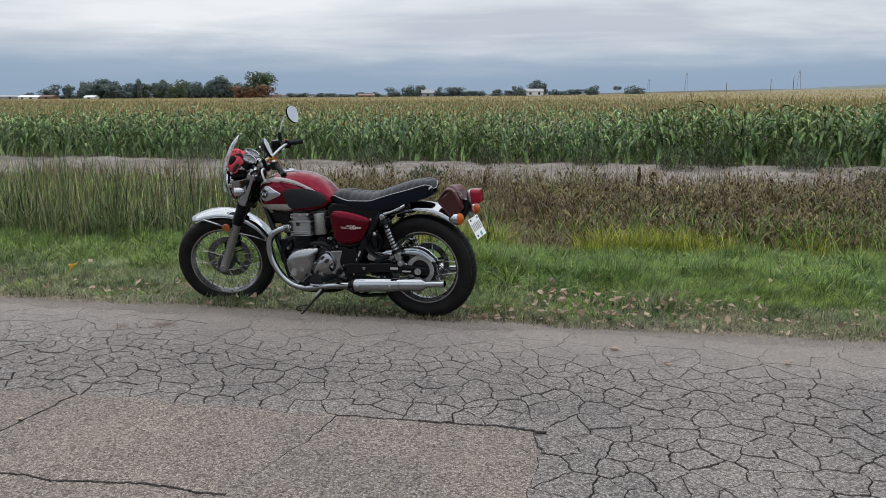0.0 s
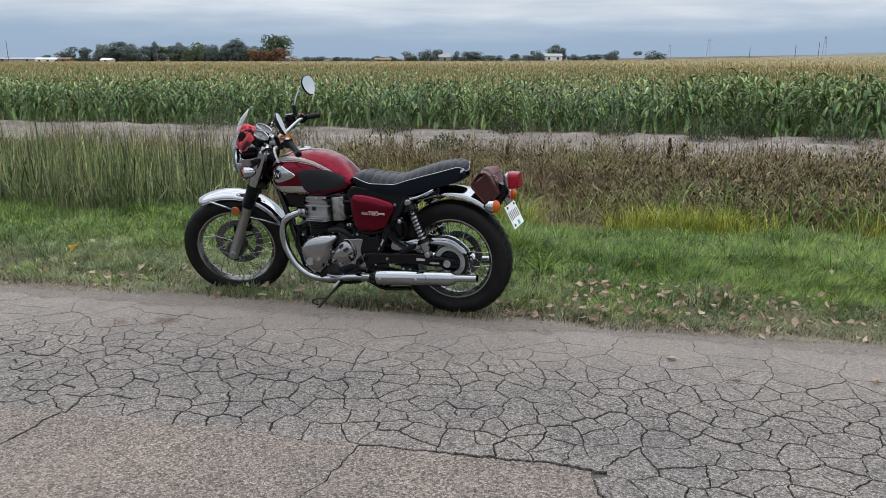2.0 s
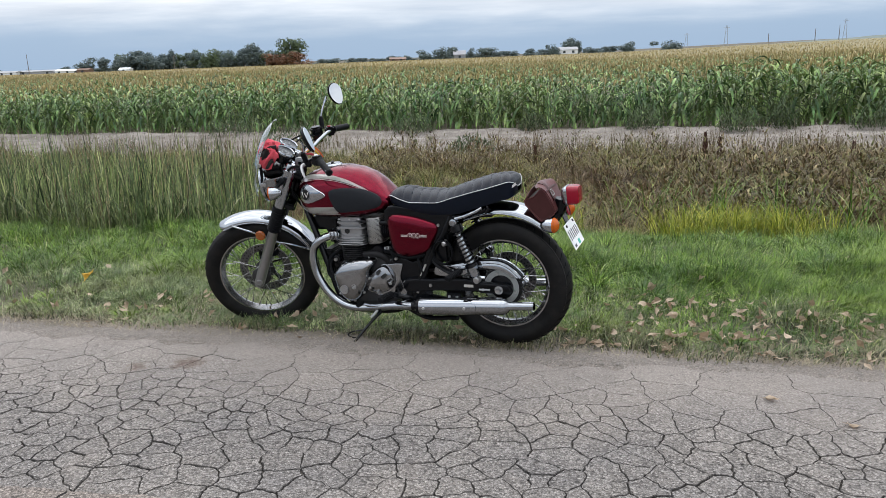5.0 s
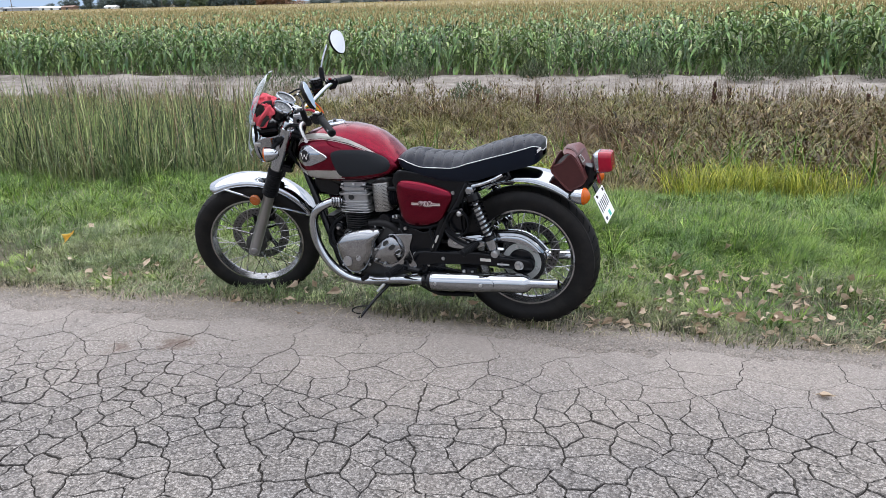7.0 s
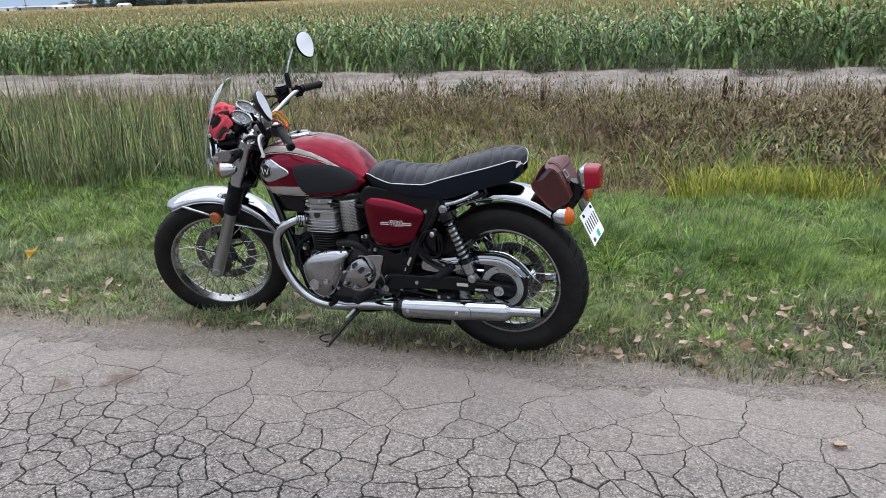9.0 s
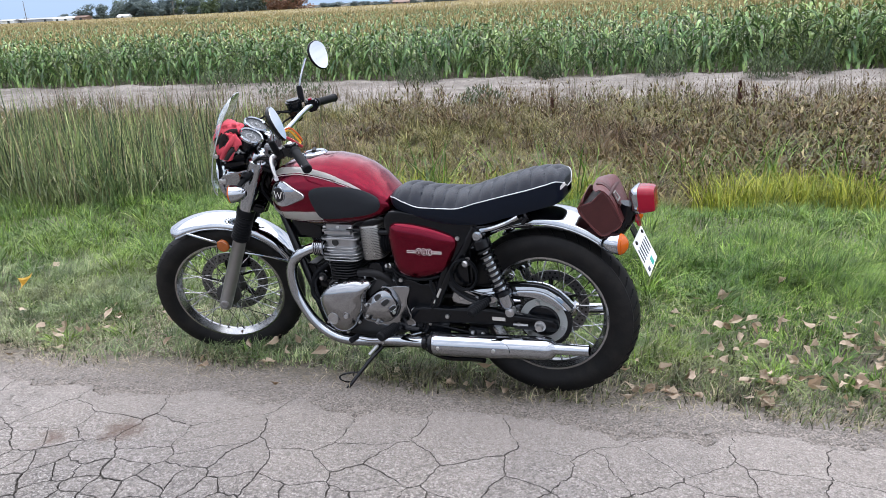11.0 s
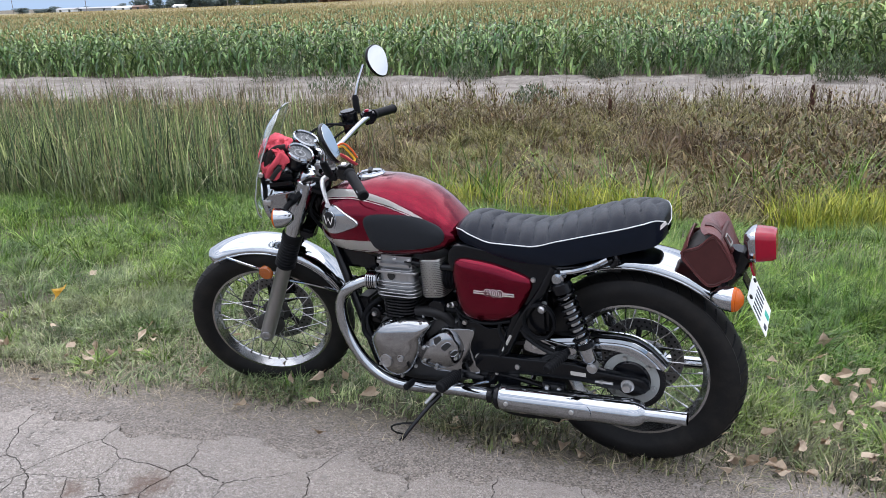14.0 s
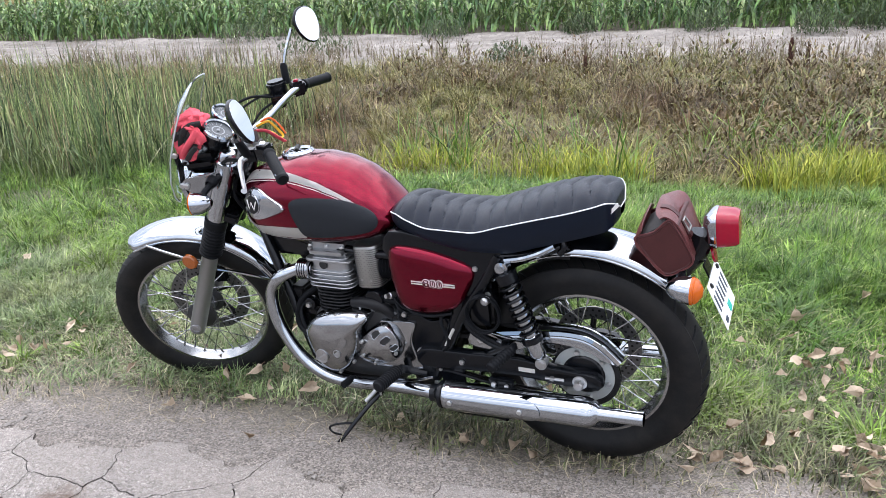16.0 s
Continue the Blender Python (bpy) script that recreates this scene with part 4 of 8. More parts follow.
def plant_rows(name, rows, kinds, step, seed, mats, label):
    """Many plants joined into one object for each of leaves, tassels and stalks."""
    r = np.random.default_rng(seed)
    acc = [[[], [], 0] for _ in range(3)]
    for v, u0, u1 in rows:
        us = np.arange(u0, u1, step) + r.uniform(-0.4, 0.4, len(np.arange(u0, u1, step))) * step
        vs = v + r.uniform(-0.15, 0.15, len(us))
        x, y = from_uv(us, vs)
        z = height(us, vs)
        which = r.integers(0, len(kinds), len(us))
        ang, sc = r.uniform(0, 6.28, len(us)), r.uniform(0.80, 1.16, len(us)) * (0.84 + 0.16 * np.clip((us - 0.5) / 2.5, 0, 1) * np.clip((22 - v) / 3, 0, 1))
        for k, kind in enumerate(kinds):
            sel = which == k
            if not sel.any():
                continue
            c, s = np.cos(ang[sel])[:, None], np.sin(ang[sel])[:, None]
            for j in range(3):
                vv = np.array(kind[j][0], float)
                if not len(vv):
                    continue
                px = (vv[None, :, 0] * c - vv[None, :, 1] * s) * sc[sel][:, None] + x[sel][:, None]
                py = (vv[None, :, 0] * s + vv[None, :, 1] * c) * sc[sel][:, None] + y[sel][:, None]
                pz = vv[None, :, 2] * sc[sel][:, None] + z[sel][:, None]
                ff = np.array(kind[j][1])[None] + (np.arange(sel.sum()) * len(vv))[:, None, None] + acc[j][2]
                acc[j][0].append(np.stack([px, py, pz], -1).reshape(-1, 3))
                acc[j][1].append(ff.reshape(-1, 3))
                acc[j][2] += len(vv) * int(sel.sum())
    root = None
    for j, nm in ((1, name), (2, "tassels"), (0, "stalks")):
        if acc[j][0]:
            ob = soup(nm, np.concatenate(acc[j][0]), np.concatenate(acc[j][1]), mats[j], root)
            root = root or tagged(ob, label, "corn field", kind="stuff")
    return root


corn_mats = (M_corn_stalk, M_corn_leaf, M_tassel)
plant_rows("corn_rows", [(17.55 + 0.72 * i, -26 - i, 20 + i) for i in range(5)], corn_kinds, 0.2, 61, corn_mats, "rows of green maize with tan tassels behind the track")
top_kinds = [corn_arrays(200 + i, leaves=3, segs=3, low=0.7, tassel=10, stalk=False) for i in range(5)]
plant_rows("corn_rows", [(21.15 + 0.75 * i, -30 - 0.85 * i, 24 + 0.8 * i) for i in range(52)], top_kinds, 0.30, 62, corn_mats, "deep maize field with tan tassels above green leaves")
canopy = sheet("corn_canopy", graded([(-900, -100, 50), (-100, 100, 4), (100, 900, 50)]), graded([(56, 120, 2), (120, 420, 12)]), lambda u, v: height(u, v) + 1.10 + 0.06 * np.sin(u * 1.3 + v) * np.sin(v * 0.9) + 0.05 * rng.random(u.shape), M_canopy)
tagged(canopy, "tan tasselled canopy of the distant maize field", "corn field", kind="stuff")
v = 56 + 330 * rng.random(70000) ** 2
u = rng.uniform(-1, 1, 70000) * (50 + 0.72 * v)
far_tassel = blades("far_tassels", u, v, rng.uniform(0.2, 0.45, len(u)), rng.uniform(0.04, 0.09, len(u)) * (0.6 + v / 130), rng.uniform(0, 0.5, len(u)), M_tassel, base=height(u, v) + 1.04)
tagged(far_tassel, "tan tassels over the distant maize", "corn field", kind="stuff")


# ---- far trees, farms and lines ----


def cone(bm, a, b_, r0, r1, n=7):
    a, b_ = Vector(a), Vector(b_)
    q = (b_ - a).to_track_quat("Z", "Y").to_matrix()
    rings = []
    for c, rr in ((a, r0), (b_, r1)):
        rings.append([bm.verts.new(c + q @ Vector((rr * math.cos(k * 6.2832 / n), rr * math.sin(k * 6.2832 / n), 0))) for k in range(n)])
    for k in range(n):
        bm.faces.new((rings[0][k], rings[0][(k + 1) % n], rings[1][(k + 1) % n], rings[1][k]))
    bm.faces.new(rings[1])
    bm.faces.new(rings[0][::-1])


def crown_mesh(seed, lobes, n, leaf):
    """Leaf clumps on the shells of several lobes, with gaps; unit height."""
    r = np.random.default_rng(seed)
    vs, fs = [], []
    cs = [(r.normal(0, 0.16), r.normal(0, 0.16), r.uniform(0.14, 0.80), r.uniform(0.14, 0.24)) for _ in range(lobes)] + [(0, 0, 0.55, 0.28), (0, 0, 0.3, 0.28), (0.05, 0, 0.14, 0.26)]
    per = n // len(cs)
    for cx, cy, cz, rad in cs:
        d = r.normal(0, 1, (per, 3))
        d /= np.linalg.norm(d, axis=1)[:, None]
        p = d * rad * r.uniform(0.65, 1.08, (per, 1)) + (cx, cy, cz)
        for q, nrm in zip(p, d):
            t = np.cross(nrm, r.normal(0, 1, 3))
            t /= np.linalg.norm(t) + 1e-9
            b_ = np.cross(nrm, t) + 0.5 * r.normal(0, 1, 3) * 0.6
            s = leaf * r.uniform(0.5, 1.3)
            k = len(vs)
            vs += [q - t * s, q - b_ * s * 0.6, q + t * s * 0.9, q + b_ * s * 0.7]
            fs.append((k, k + 1, k + 2, k + 3))
    return np.array(vs), np.array(fs)


crown_shapes = [crown_mesh(300 + i, 7 + i, 1500, 0.042) for i in range(4)]


def crown_data(i, mat):
    me = bpy.data.meshes.new("crown")
    me.from_pydata([tuple(p) for p in crown_shapes[i][0]], [], [tuple(int(k) for k in f) for f in crown_shapes[i][1]])
    me.materials.append(mat)
    return me


crown_sets = {name: [crown_data(i, m) for i in range(4)] for name, m in (("dark", M_tree_hazed), ("light", M_tree_light), ("rust", M_rust))}
bm = bmesh.new()
cone(bm, (0, 0, 0), (0.01, 0, 0.34), 0.03, 0.022)
cone(bm, (0.01, 0, 0.3), (-0.09, 0.04, 0.56), 0.017, 0.007, 5)
cone(bm, (0.01, 0, 0.32), (0.10, -0.03, 0.6), 0.017, 0.007, 5)
cone(bm, (0.01, 0, 0.34), (0.0, 0.05, 0.72), 0.018, 0.006, 5)
trunk_data = bpy.data.meshes.new("trunk")
bm.to_mesh(trunk_data)
bm.free()
trunk_data.materials.append(M_bark)


def tree(x, y, tall, wide, kind, i, base=-1.4):
    ob = new("tree", trunk_data)
    ob.matrix_basis = pose(x, y, base, 0, 0, (i * 67) % 360) @ Matrix.Diagonal((wide / 0.62, wide / 0.62, tall, 1))
    c = new("crown", crown_sets[kind][i % 4])
    c.parent = ob
    words = {"dark": "distant dark green broadleaf tree beyond the maize field, blue haze in its leaf colour", "light": "distant tall light green tree beyond the maize field", "rust": "distant russet autumn tree beyond the maize field"}[kind]
    return tagged(ob, words, "tree", group="far trees")


r = random.Random(21)
k = 0
# single trees: across, top height, width
for x, top, wide, kind in ((-197, 7, 9, "dark"), (-184, 7.5, 10, "dark"), (-177, 9.6, 12, "dark"), (-169, 7.6, 10, "dark"), (-132, 9.0, 11, "light"), (-139, 7.0, 8, "dark"), (-113.9, 11.3, 11, "dark"), (-90, 14.8, 12, "light"), (-101, 5.9, 9, "rust"), (-92, 6.7, 8, "rust"), (-86, 6.2, 9, "rust"), (-96, 6, 7, "rust"), (-20.6, 4.8, 8, "dark"), (-10.3, 7.2, 8, "dark"), (-7, 5.5, 5, "dark"), (11.5, 5.4, 9, "dark"), (3.5, 5, 4, "dark"), (45.6, 6.6, 5, "dark"), (57, 8.4, 8, "dark"), (60, 7.6, 5, "dark"), (88, 5.6, 6, "dark"), (108, 6.6, 10, "dark")):
    tree(x, 400 + r.uniform(-6, 20), top + 1.4, wide, kind, k)
    k += 1
for x in np.arange(-196, -104, 2.3):
    tree(float(x), 415 + r.uniform(0, 25), r.uniform(6.4, 11.4), r.uniform(4.5, 8.5), r.choice(("dark", "dark", "light")), k)
    k += 1
for x in np.arange(-84, 100, 5.2):
    tree(float(x) + r.uniform(-2, 2), 430 + r.uniform(0, 40), r.uniform(2.0, 3.9) + 0.016 * max(0, float(x)), r.uniform(4, 8), "dark", k, base=-1.3 + 0.012 * max(0, float(x)))
    k += 1
for x in np.arange(-300, -205, 6.0):
    tree(float(x), 430 + r.uniform(0, 30), r.uniform(2.2, 4.0), r.uniform(5, 8), "dark", k)
    k += 1


def farm_house(x, y, z, w, d, wall_h, roof_h, wall_mat, roof_mat, label, windows=2):
    root = empty("farm_building", pose(x, y, z))
    bm = bmesh.new()
    bmesh.ops.create_cube(bm, size=1, matrix=Matrix.Translation((0, 0, wall_h / 2)) @ Matrix.Diagonal((w, d, wall_h, 1)))
    part("wall", bm, wall_mat, root)
    bm = bmesh.new()
    o = 0.35
    pts = [(-w / 2 - o, -d / 2 - o, wall_h), (w / 2 + o, -d / 2 - o, wall_h), (w / 2 + o, d / 2 + o, wall_h), (-w / 2 - o, d / 2 + o, wall_h), (-w / 2 - o, 0, wall_h + roof_h), (w / 2 + o, 0, wall_h + roof_h)]
    vv = [bm.verts.new(p) for p in pts]
    for f in ((0, 1, 5, 4), (2, 3, 4, 5), (0, 4, 3), (1, 2, 5), (3, 2, 1, 0)):
        bm.faces.new([vv[i] for i in f])
    part("roof", bm, roof_mat, root)
    for i in range(windows):
        bm = bmesh.new()
        bmesh.ops.create_cube(bm, size=1, matrix=Matrix.Translation((w * ((i + 0.5) / windows - 0.5), -d / 2 - 0.02, wall_h * 0.55)) @ Matrix.Diagonal((1.2, 0.08, 1.2, 1)))
        part("window", bm, M_window, root)
    return tagged(root, label, "farm building", group="far farm buildings")


farm_house(-204.7, 396, -1.6, 13, 7, 1.7, 0.9, M_white_wall, M_white_wall, "low white farm shed far beyond the field", 3)
farm_house(-196, 394, -1.6, 6, 6, 1.9, 0.8, M_roof_brown, M_roof_brown, "small brown farm shed far beyond the field", 1)
farm_house(-238, 398, -1.4, 10, 7, 1.6, 0.8, M_white_wall, M_roof, "long white barn far beyond the field", 2)
farm_house(-225, 402, -1.6, 26, 7, 1.9, 0.7, M_roof, M_roof, "long dark grey shed far beyond the field", 2)
farm_house(-175.5, 396, -1.5, 5, 6, 1.3, 1.0, M_white_wall, M_white_wall, "small white farmhouse far beyond the field", 1)
farm_house(-34, 399, -1.2, 8, 7, 1.5, 0.9, M_roof_brown, M_roof_brown, "brown roofed house far beyond the field", 2)
farm_house(-2, 402, -0.9, 6, 6, 2.4, 2.0, M_roof, M_roof, "grey farmhouse far beyond the field", 1)
farm_house(53.3, 398, -0.4, 9, 8, 2.5, 1.3, M_white_wall, M_roof, "white barn with grey roof far beyond the field", 2)


def far_pole(x, y, z0, z1, arms):
    root = empty("utility_pole", pose(x, y, z0))
    bm = bmesh.new()
    cone(bm, (0, 0, 0), (0, 0, z1 - z0), 0.2, 0.13)
    part("post", bm, M_pole, root)
    if arms:
        bm = bmesh.new()
        cone(bm, (-1.2, 0, z1 - z0 - 0.7), (1.2, 0, z1 - z0 - 0.7), 0.08, 0.08, 5)
        part("crossarm", bm, M_pole, root)
    return tagged(root, "thin weathered wooden utility pole in the distance", "utility pole", group="far poles")


for x, z1, arm in ((-224.4, 9.4, False), (-148.3, 6.0, True), (174.9, 8.0, False), (186.6, 9.4, False), (-265, 6.0, False), (152, 6.5, False)):
    far_pole(x, 392, -2.0 if x < 0 else 1.5, z1, arm)


def pylon(x, y, z0, z1):
    root = empty("power_pylon", pose(x, y, z0))
    h = z1 - z0
    for sx in (-1, 1):
        bm = bmesh.new()
        cone(bm, (sx * 1.1, 0, 0), (sx * 0.25, 0, h), 0.13, 0.09, 5)
        part("leg", bm, M_steel, root)
    for k in range(4):
        bm = bmesh.new()
        f = 0.25 + 0.2 * k
        w = 1.1 - 0.85 * f
        cone(bm, (-w, 0, h * f), (w, 0, h * (f + 0.12)), 0.05, 0.05, 4)
        part("brace", bm, M_steel, root)
    bm = bmesh.new()
    cone(bm, (-1.6, 0, h * 0.9), (1.6, 0, h * 0.9), 0.08, 0.08, 4)
    part("crossarm", bm, M_steel, root)
    return tagged(root, "grey steel power pylon on the horizon", "power pylon", group="far pylons")


pylon(135.5, 405, 0, 11.4)
pylon(131.0, 460, 0, 9.2)
pylon(193.3, 400, 1, 12.6)

hill_us, hill_vs = graded([(90, 700, 15)]), graded([(430, 620, 12)])
hill = sheet("backdrop", hill_us, hill_vs, lambda u, v: 0.5 + 9.0 * np.clip((u - 90) / 190, 0, 1) * np.clip((v - 425) / 120, 0, 1) + 0.3 * np.sin(u * 0.13) * np.sin(v * 0.09), M_hill)
tagged(hill, "low bluish wooded rise along the horizon", "backdrop", kind="structure")

# ---- fallen leaves, stones, a rust stain ----


def leaf_data(seed, mat):
    r = random.Random(seed)
    bm = bmesh.new()
    outline = [(q[0] * r.uniform(0.75, 1.15), q[1] * r.uniform(0.9, 1.1)) for q in ((0, -0.5), (0.22, -0.36), (0.36, -0.1), (0.27, 0.16), (0.10, 0.40), (0, 0.7), (-0.11, 0.38), (-0.28, 0.12), (-0.34, -0.14), (-0.2, -0.38))]
    curl, twist = r.uniform(0.3, 1.5) * r.choice((1, 1, -1)), r.uniform(-0.8, 0.8)
    ring = [bm.verts.new((x, y, curl * x * x * 2 + twist * x * y + 0.09 * r.uniform(-1, 1))) for x, y in outline]
    mid = [bm.verts.new((0, y, -0.03 + 0.15 * y * y * r.uniform(0, 1))) for y in (-0.25, 0.0, 0.25)]
    right, left = ring[0:6], [ring[0]] + ring[:4:-1]
    for side, flip in ((right, False), (left, True)):
        chain = [mid[0], mid[0], mid[1], mid[1], mid[2], mid[2]]
        for i in range(5):
            q = [side[i], side[i + 1], chain[i + 1], chain[i]]
            q = list(dict.fromkeys(q))
            if len(q) > 2:
                bm.faces.new(q[::-1] if flip else q)
    bmesh.ops.solidify(bm, geom=bm.faces[:], thickness=0.012)
    cone(bm, (0, -0.75, 0.05), (0, -0.45, 0), 0.012, 0.018, 4)
    me = bpy.data.meshes.new("fallen_leaf")
    bm.to_mesh(me)
    bm.free()
    me.materials.append(mat)
    return me


leaf_meshes = [leaf_data(i, M_leaf) for i in range(7)]
leaf_yellow = leaf_data(40, M_leaf_yellow)


def drop_leaf(u, v, size, r, lift=0.03, data=None, flat=False):
    x, y = from_uv(u, v)
    yellow = data is not None
    ob = new("fallen_leaf", data or r.choice(leaf_meshes))
    t = 8 if flat else (14 if v < 0.25 else 30)
    ob.matrix_basis = pose(float(x), float(y), float(height(u, v)) + lift, r.gauss(0, t), r.gauss(0, t), r.uniform(0, 360)) @ Matrix.Diagonal((size, size, size, 1))
    where = "asphalt" if v < -0.2 else "grass"
    return tagged(ob, f"{'yellow' if yellow else 'curled dry tan'} fallen leaf lying on the {where}", "leaf", group="fallen leaves")


def drop_leaves():
    r = random.Random(17)
    # drifts: centre along and across, spread, count
    for cu, cv, su, sv, n in (
            (0.25, 0.72, 0.30, 0.2, 34), (-0.34, 0.83, 0.10, 0.08, 8), (-0.21, 0.96, 0.12, 0.1, 8), (-0.33, 0.46, 0.1, 0.08, 8), (-0.52, 0.22, 0.06, 0.05, 7), (-0.2, 0.34, 0.08, 0.06, 11),
            (-0.67, 0.36, 0.06, 0.06, 5), (-1.34, 0.18, 0.08, 0.03, 5), (0.0, 0.45, 0.25, 0.12, 16), (-3.25, 0.33, 0.1, 0.05, 6), (-3.2, 0.7, 0.2, 0.1, 7), (0.75, 0.45, 0.35, 0.18, 32),
            (0.1, 0.28, 0.25, 0.1, 10), (-0.05, 1.0, 0.4, 0.3, 14), (1.3, 0.5, 0.5, 0.25, 22), (0.9, 0.75, 0.3, 0.18, 14), (-2.9, 0.5, 0.9, 0.2, 20), (-1.9, 0.3, 0.8, 0.12, 12), (-0.75, 0.22, 0.5, 0.06, 8),
            (2.6, 0.35, 0.9, 0.2, 12), (-3.4, 0.9, 1.0, 0.4, 12), (1.0, 1.6, 1.2, 0.7, 10), (-5.0, 0.5, 1.0, 0.3, 8)):
        for _ in range(n):
            v = max(-0.15, cv + r.gauss(0, sv))
            drop_leaf(cu + r.gauss(0, su), v, r.uniform(0.032, 0.064), r, 0.10 if v > 0.5 else 0.075 if v > 0.3 else 0.03)
    x, y = -2.903, 5.861
    drop_leaf(*to_uv(x, y), 0.078, r, 0.13, leaf_yellow)
    for x, y in ((-1.711, 2.859), (1.107, 3.517), (1.7, 3.5), (0.9, 3.75), (2.3, 3.4)):
        drop_leaf(*to_uv(x, y), r.uniform(0.042, 0.058), r, 0.012, None, True)


drop_leaves()

u, v = rng.uniform(-6, 7, 26000), rng.normal(-0.02, 0.15, 26000)
base = np.array([[1, 0, 0], [-0.5, 0.87, 0], [-0.5, -0.87, 0], [0, 0, 0.7], [0.3, 0.5, 0.45]])
size = rng.uniform(0.0015, 0.0055, len(u)) * np.where(rng.random(len(u)) < 0.04, 2.4, 1)
x, y = from_uv(u, v)
z = height(u, v)
spin = rng.uniform(0, 6.28, len(u))
px = (base[None, :, 0] * np.cos(spin)[:, None] - base[None, :, 1] * np.sin(spin)[:, None]) * size[:, None] + x[:, None]
py = (base[None, :, 0] * np.sin(spin)[:, None] + base[None, :, 1] * np.cos(spin)[:, None]) * size[:, None] + y[:, None]
pz = base[None, :, 2] * size[:, None] + z[:, None]
tri = np.array([(0, 1, 4), (4, 1, 3), (1, 2, 3), (2, 0, 3), (0, 4, 3)])
pebbles = soup("pebbles", np.stack([px, py, pz], -1).reshape(-1, 3), (tri[None] + (np.arange(len(u)) * 5)[:, None, None]).reshape(-1, 3), M_stone)
tagged(pebbles, "loose grey grit along the road's edge", "gravel", kind="stuff")

# clods and stones on the sandy track
u, v = rng.uniform(-18, 18, 9000), np.concatenate([rng.normal(16.2, 0.35, 4500), rng.uniform(11.8, 16.4, 4500)])
size = rng.uniform(0.008, 0.028, len(u)) * np.where(rng.random(len(u)) < 0.06, 1.9, 1)
x, y = from_uv(u, v)
z = ground_z(u, v)
spin = rng.uniform(0, 6.28, len(u))
px = (base[None, :, 0] * np.cos(spin)[:, None] - base[None, :, 1] * np.sin(spin)[:, None]) * size[:, None] + x[:, None]
py = (base[None, :, 0] * np.sin(spin)[:, None] + base[None, :, 1] * np.cos(spin)[:, None]) * size[:, None] + y[:, None]
pz = base[None, :, 2] * size[:, None] + z[:, None] - 0.004
clods = soup("soil_clods", np.stack([px, py, pz], -1).reshape(-1, 3), (tri[None] + (np.arange(len(u)) * 5)[:, None, None]).reshape(-1, 3), M_stone)
tagged(clods, "dry grey clods lying on the sandy track", "soil", kind="stuff")


# ---- motorcycle ----
from mathutils.bvhtree import BVHTree

M_red = plain("candy_red_paint", (0.125, 0.0005, 0.0125), 0.15, 0.9, var=0.08, scale=60, coat=0.22)
M_chrome = plain("chrome", (0.37, 0.39, 0.415), 0.03, 1.0, var=0.05, scale=30)
M_alloy = plain("brushed_aluminium", (0.40, 0.40, 0.405), 0.30, 0.95, var=0.12, scale=40, bump=0.08, bscale=500, dust=0.05)
M_head = plain("cast_head_alloy", (0.345, 0.35, 0.357), 0.38, 0.9, var=0.12, scale=60, bump=0.12, bscale=600)
M_case = plain("polished_engine_case", (0.335, 0.345, 0.36), 0.14, 1.0, var=0.08, scale=25, dust=0.015)
M_grey = plain("grey_painted_slider", (0.32, 0.32, 0.325), 0.36, 0.85, var=0.08, scale=50, dust=0.03)
M_rim = plain("rim_alloy", (0.34, 0.345, 0.35), 0.2, 1.0, var=0.08, scale=6)
M_black = plain("satin_black_frame", (0.003, 0.0036, 0.005), 0.2, 0.0, var=0.3, scale=50)
M_fin = plain("black_cylinder_fins", (0.010, 0.010, 0.011), 0.45, 0.1, var=0.3, scale=60)
M_rubber = plain("black_rubber", (0.0036, 0.0042, 0.0056), 0.55, 0.0, var=0.35, scale=50, bump=0.15, bscale=300)
M_tyre = plain("tyre_rubber", (0.0056, 0.0056, 0.006), 0.55, 0.0, var=0.35, scale=18, bump=0.2, bscale=160, dust=0.035)
M_vinyl = plain("black_seat_vinyl", (0.0048, 0.0076, 0.0145), 0.31, 0.0, var=0.25, scale=35, bump=0.3, bscale=700)
M_pad = plain("black_knee_rubber", (0.010, 0.012, 0.0155), 0.55, 0.0, var=0.2, scale=60, bump=0.3, bscale=500)
M_piping = plain("white_piping", (0.55, 0.56, 0.57), 0.45, var=0.1)
M_silver = plain("silver_stripe", (0.62, 0.61, 0.58), 0.3, 0.5, var=0.06, coat=0.8)
M_white_line = plain("pale_pinstripe", (0.72, 0.70, 0.68), 0.3, 0.2, var=0.05, coat=0.8)
M_amber = plain("amber_lens", (0.44, 0.085, 0.003), 0.15, 0.0, var=0.15, scale=90, bump=0.35, bscale=420, coat=0.2)
M_reflector = plain("amber_reflector", (0.26, 0.062, 0.004), 0.25, 0.0, var=0.25, scale=200, coat=0.3)
M_tail = plain("red_lens", (0.23, 0.0025, 0.016), 0.12, 0.0, var=0.15, scale=80, coat=0.1)
M_leather = plain("brown_leather", (0.105, 0.030, 0.030), 0.38, 0.0, var=0.55, scale=22, bump=0.5, bscale=240)
M_leather_dark = plain("dark_leather_edge", (0.052, 0.014, 0.0135), 0.45, 0.0, var=0.4, scale=24, bump=0.3, bscale=240)
M_cloth = plain("coral_red_cloth", (0.70, 0.085, 0.115), 0.8, 0.0, var=0.2, scale=20, bump=0.4, bscale=400)
M_cloth_black = plain("black_cloth", (0.02, 0.018, 0.018), 0.85, 0.0, var=0.3, scale=25)
M_orange = plain("orange_strap", (0.80, 0.16, 0.05), 0.6, var=0.15)
M_yellow_strap = plain("yellow_strap", (0.75, 0.52, 0.05), 0.6, var=0.15)
M_plate = plain("white_plate", (0.80, 0.81, 0.82), 0.4, var=0.04)
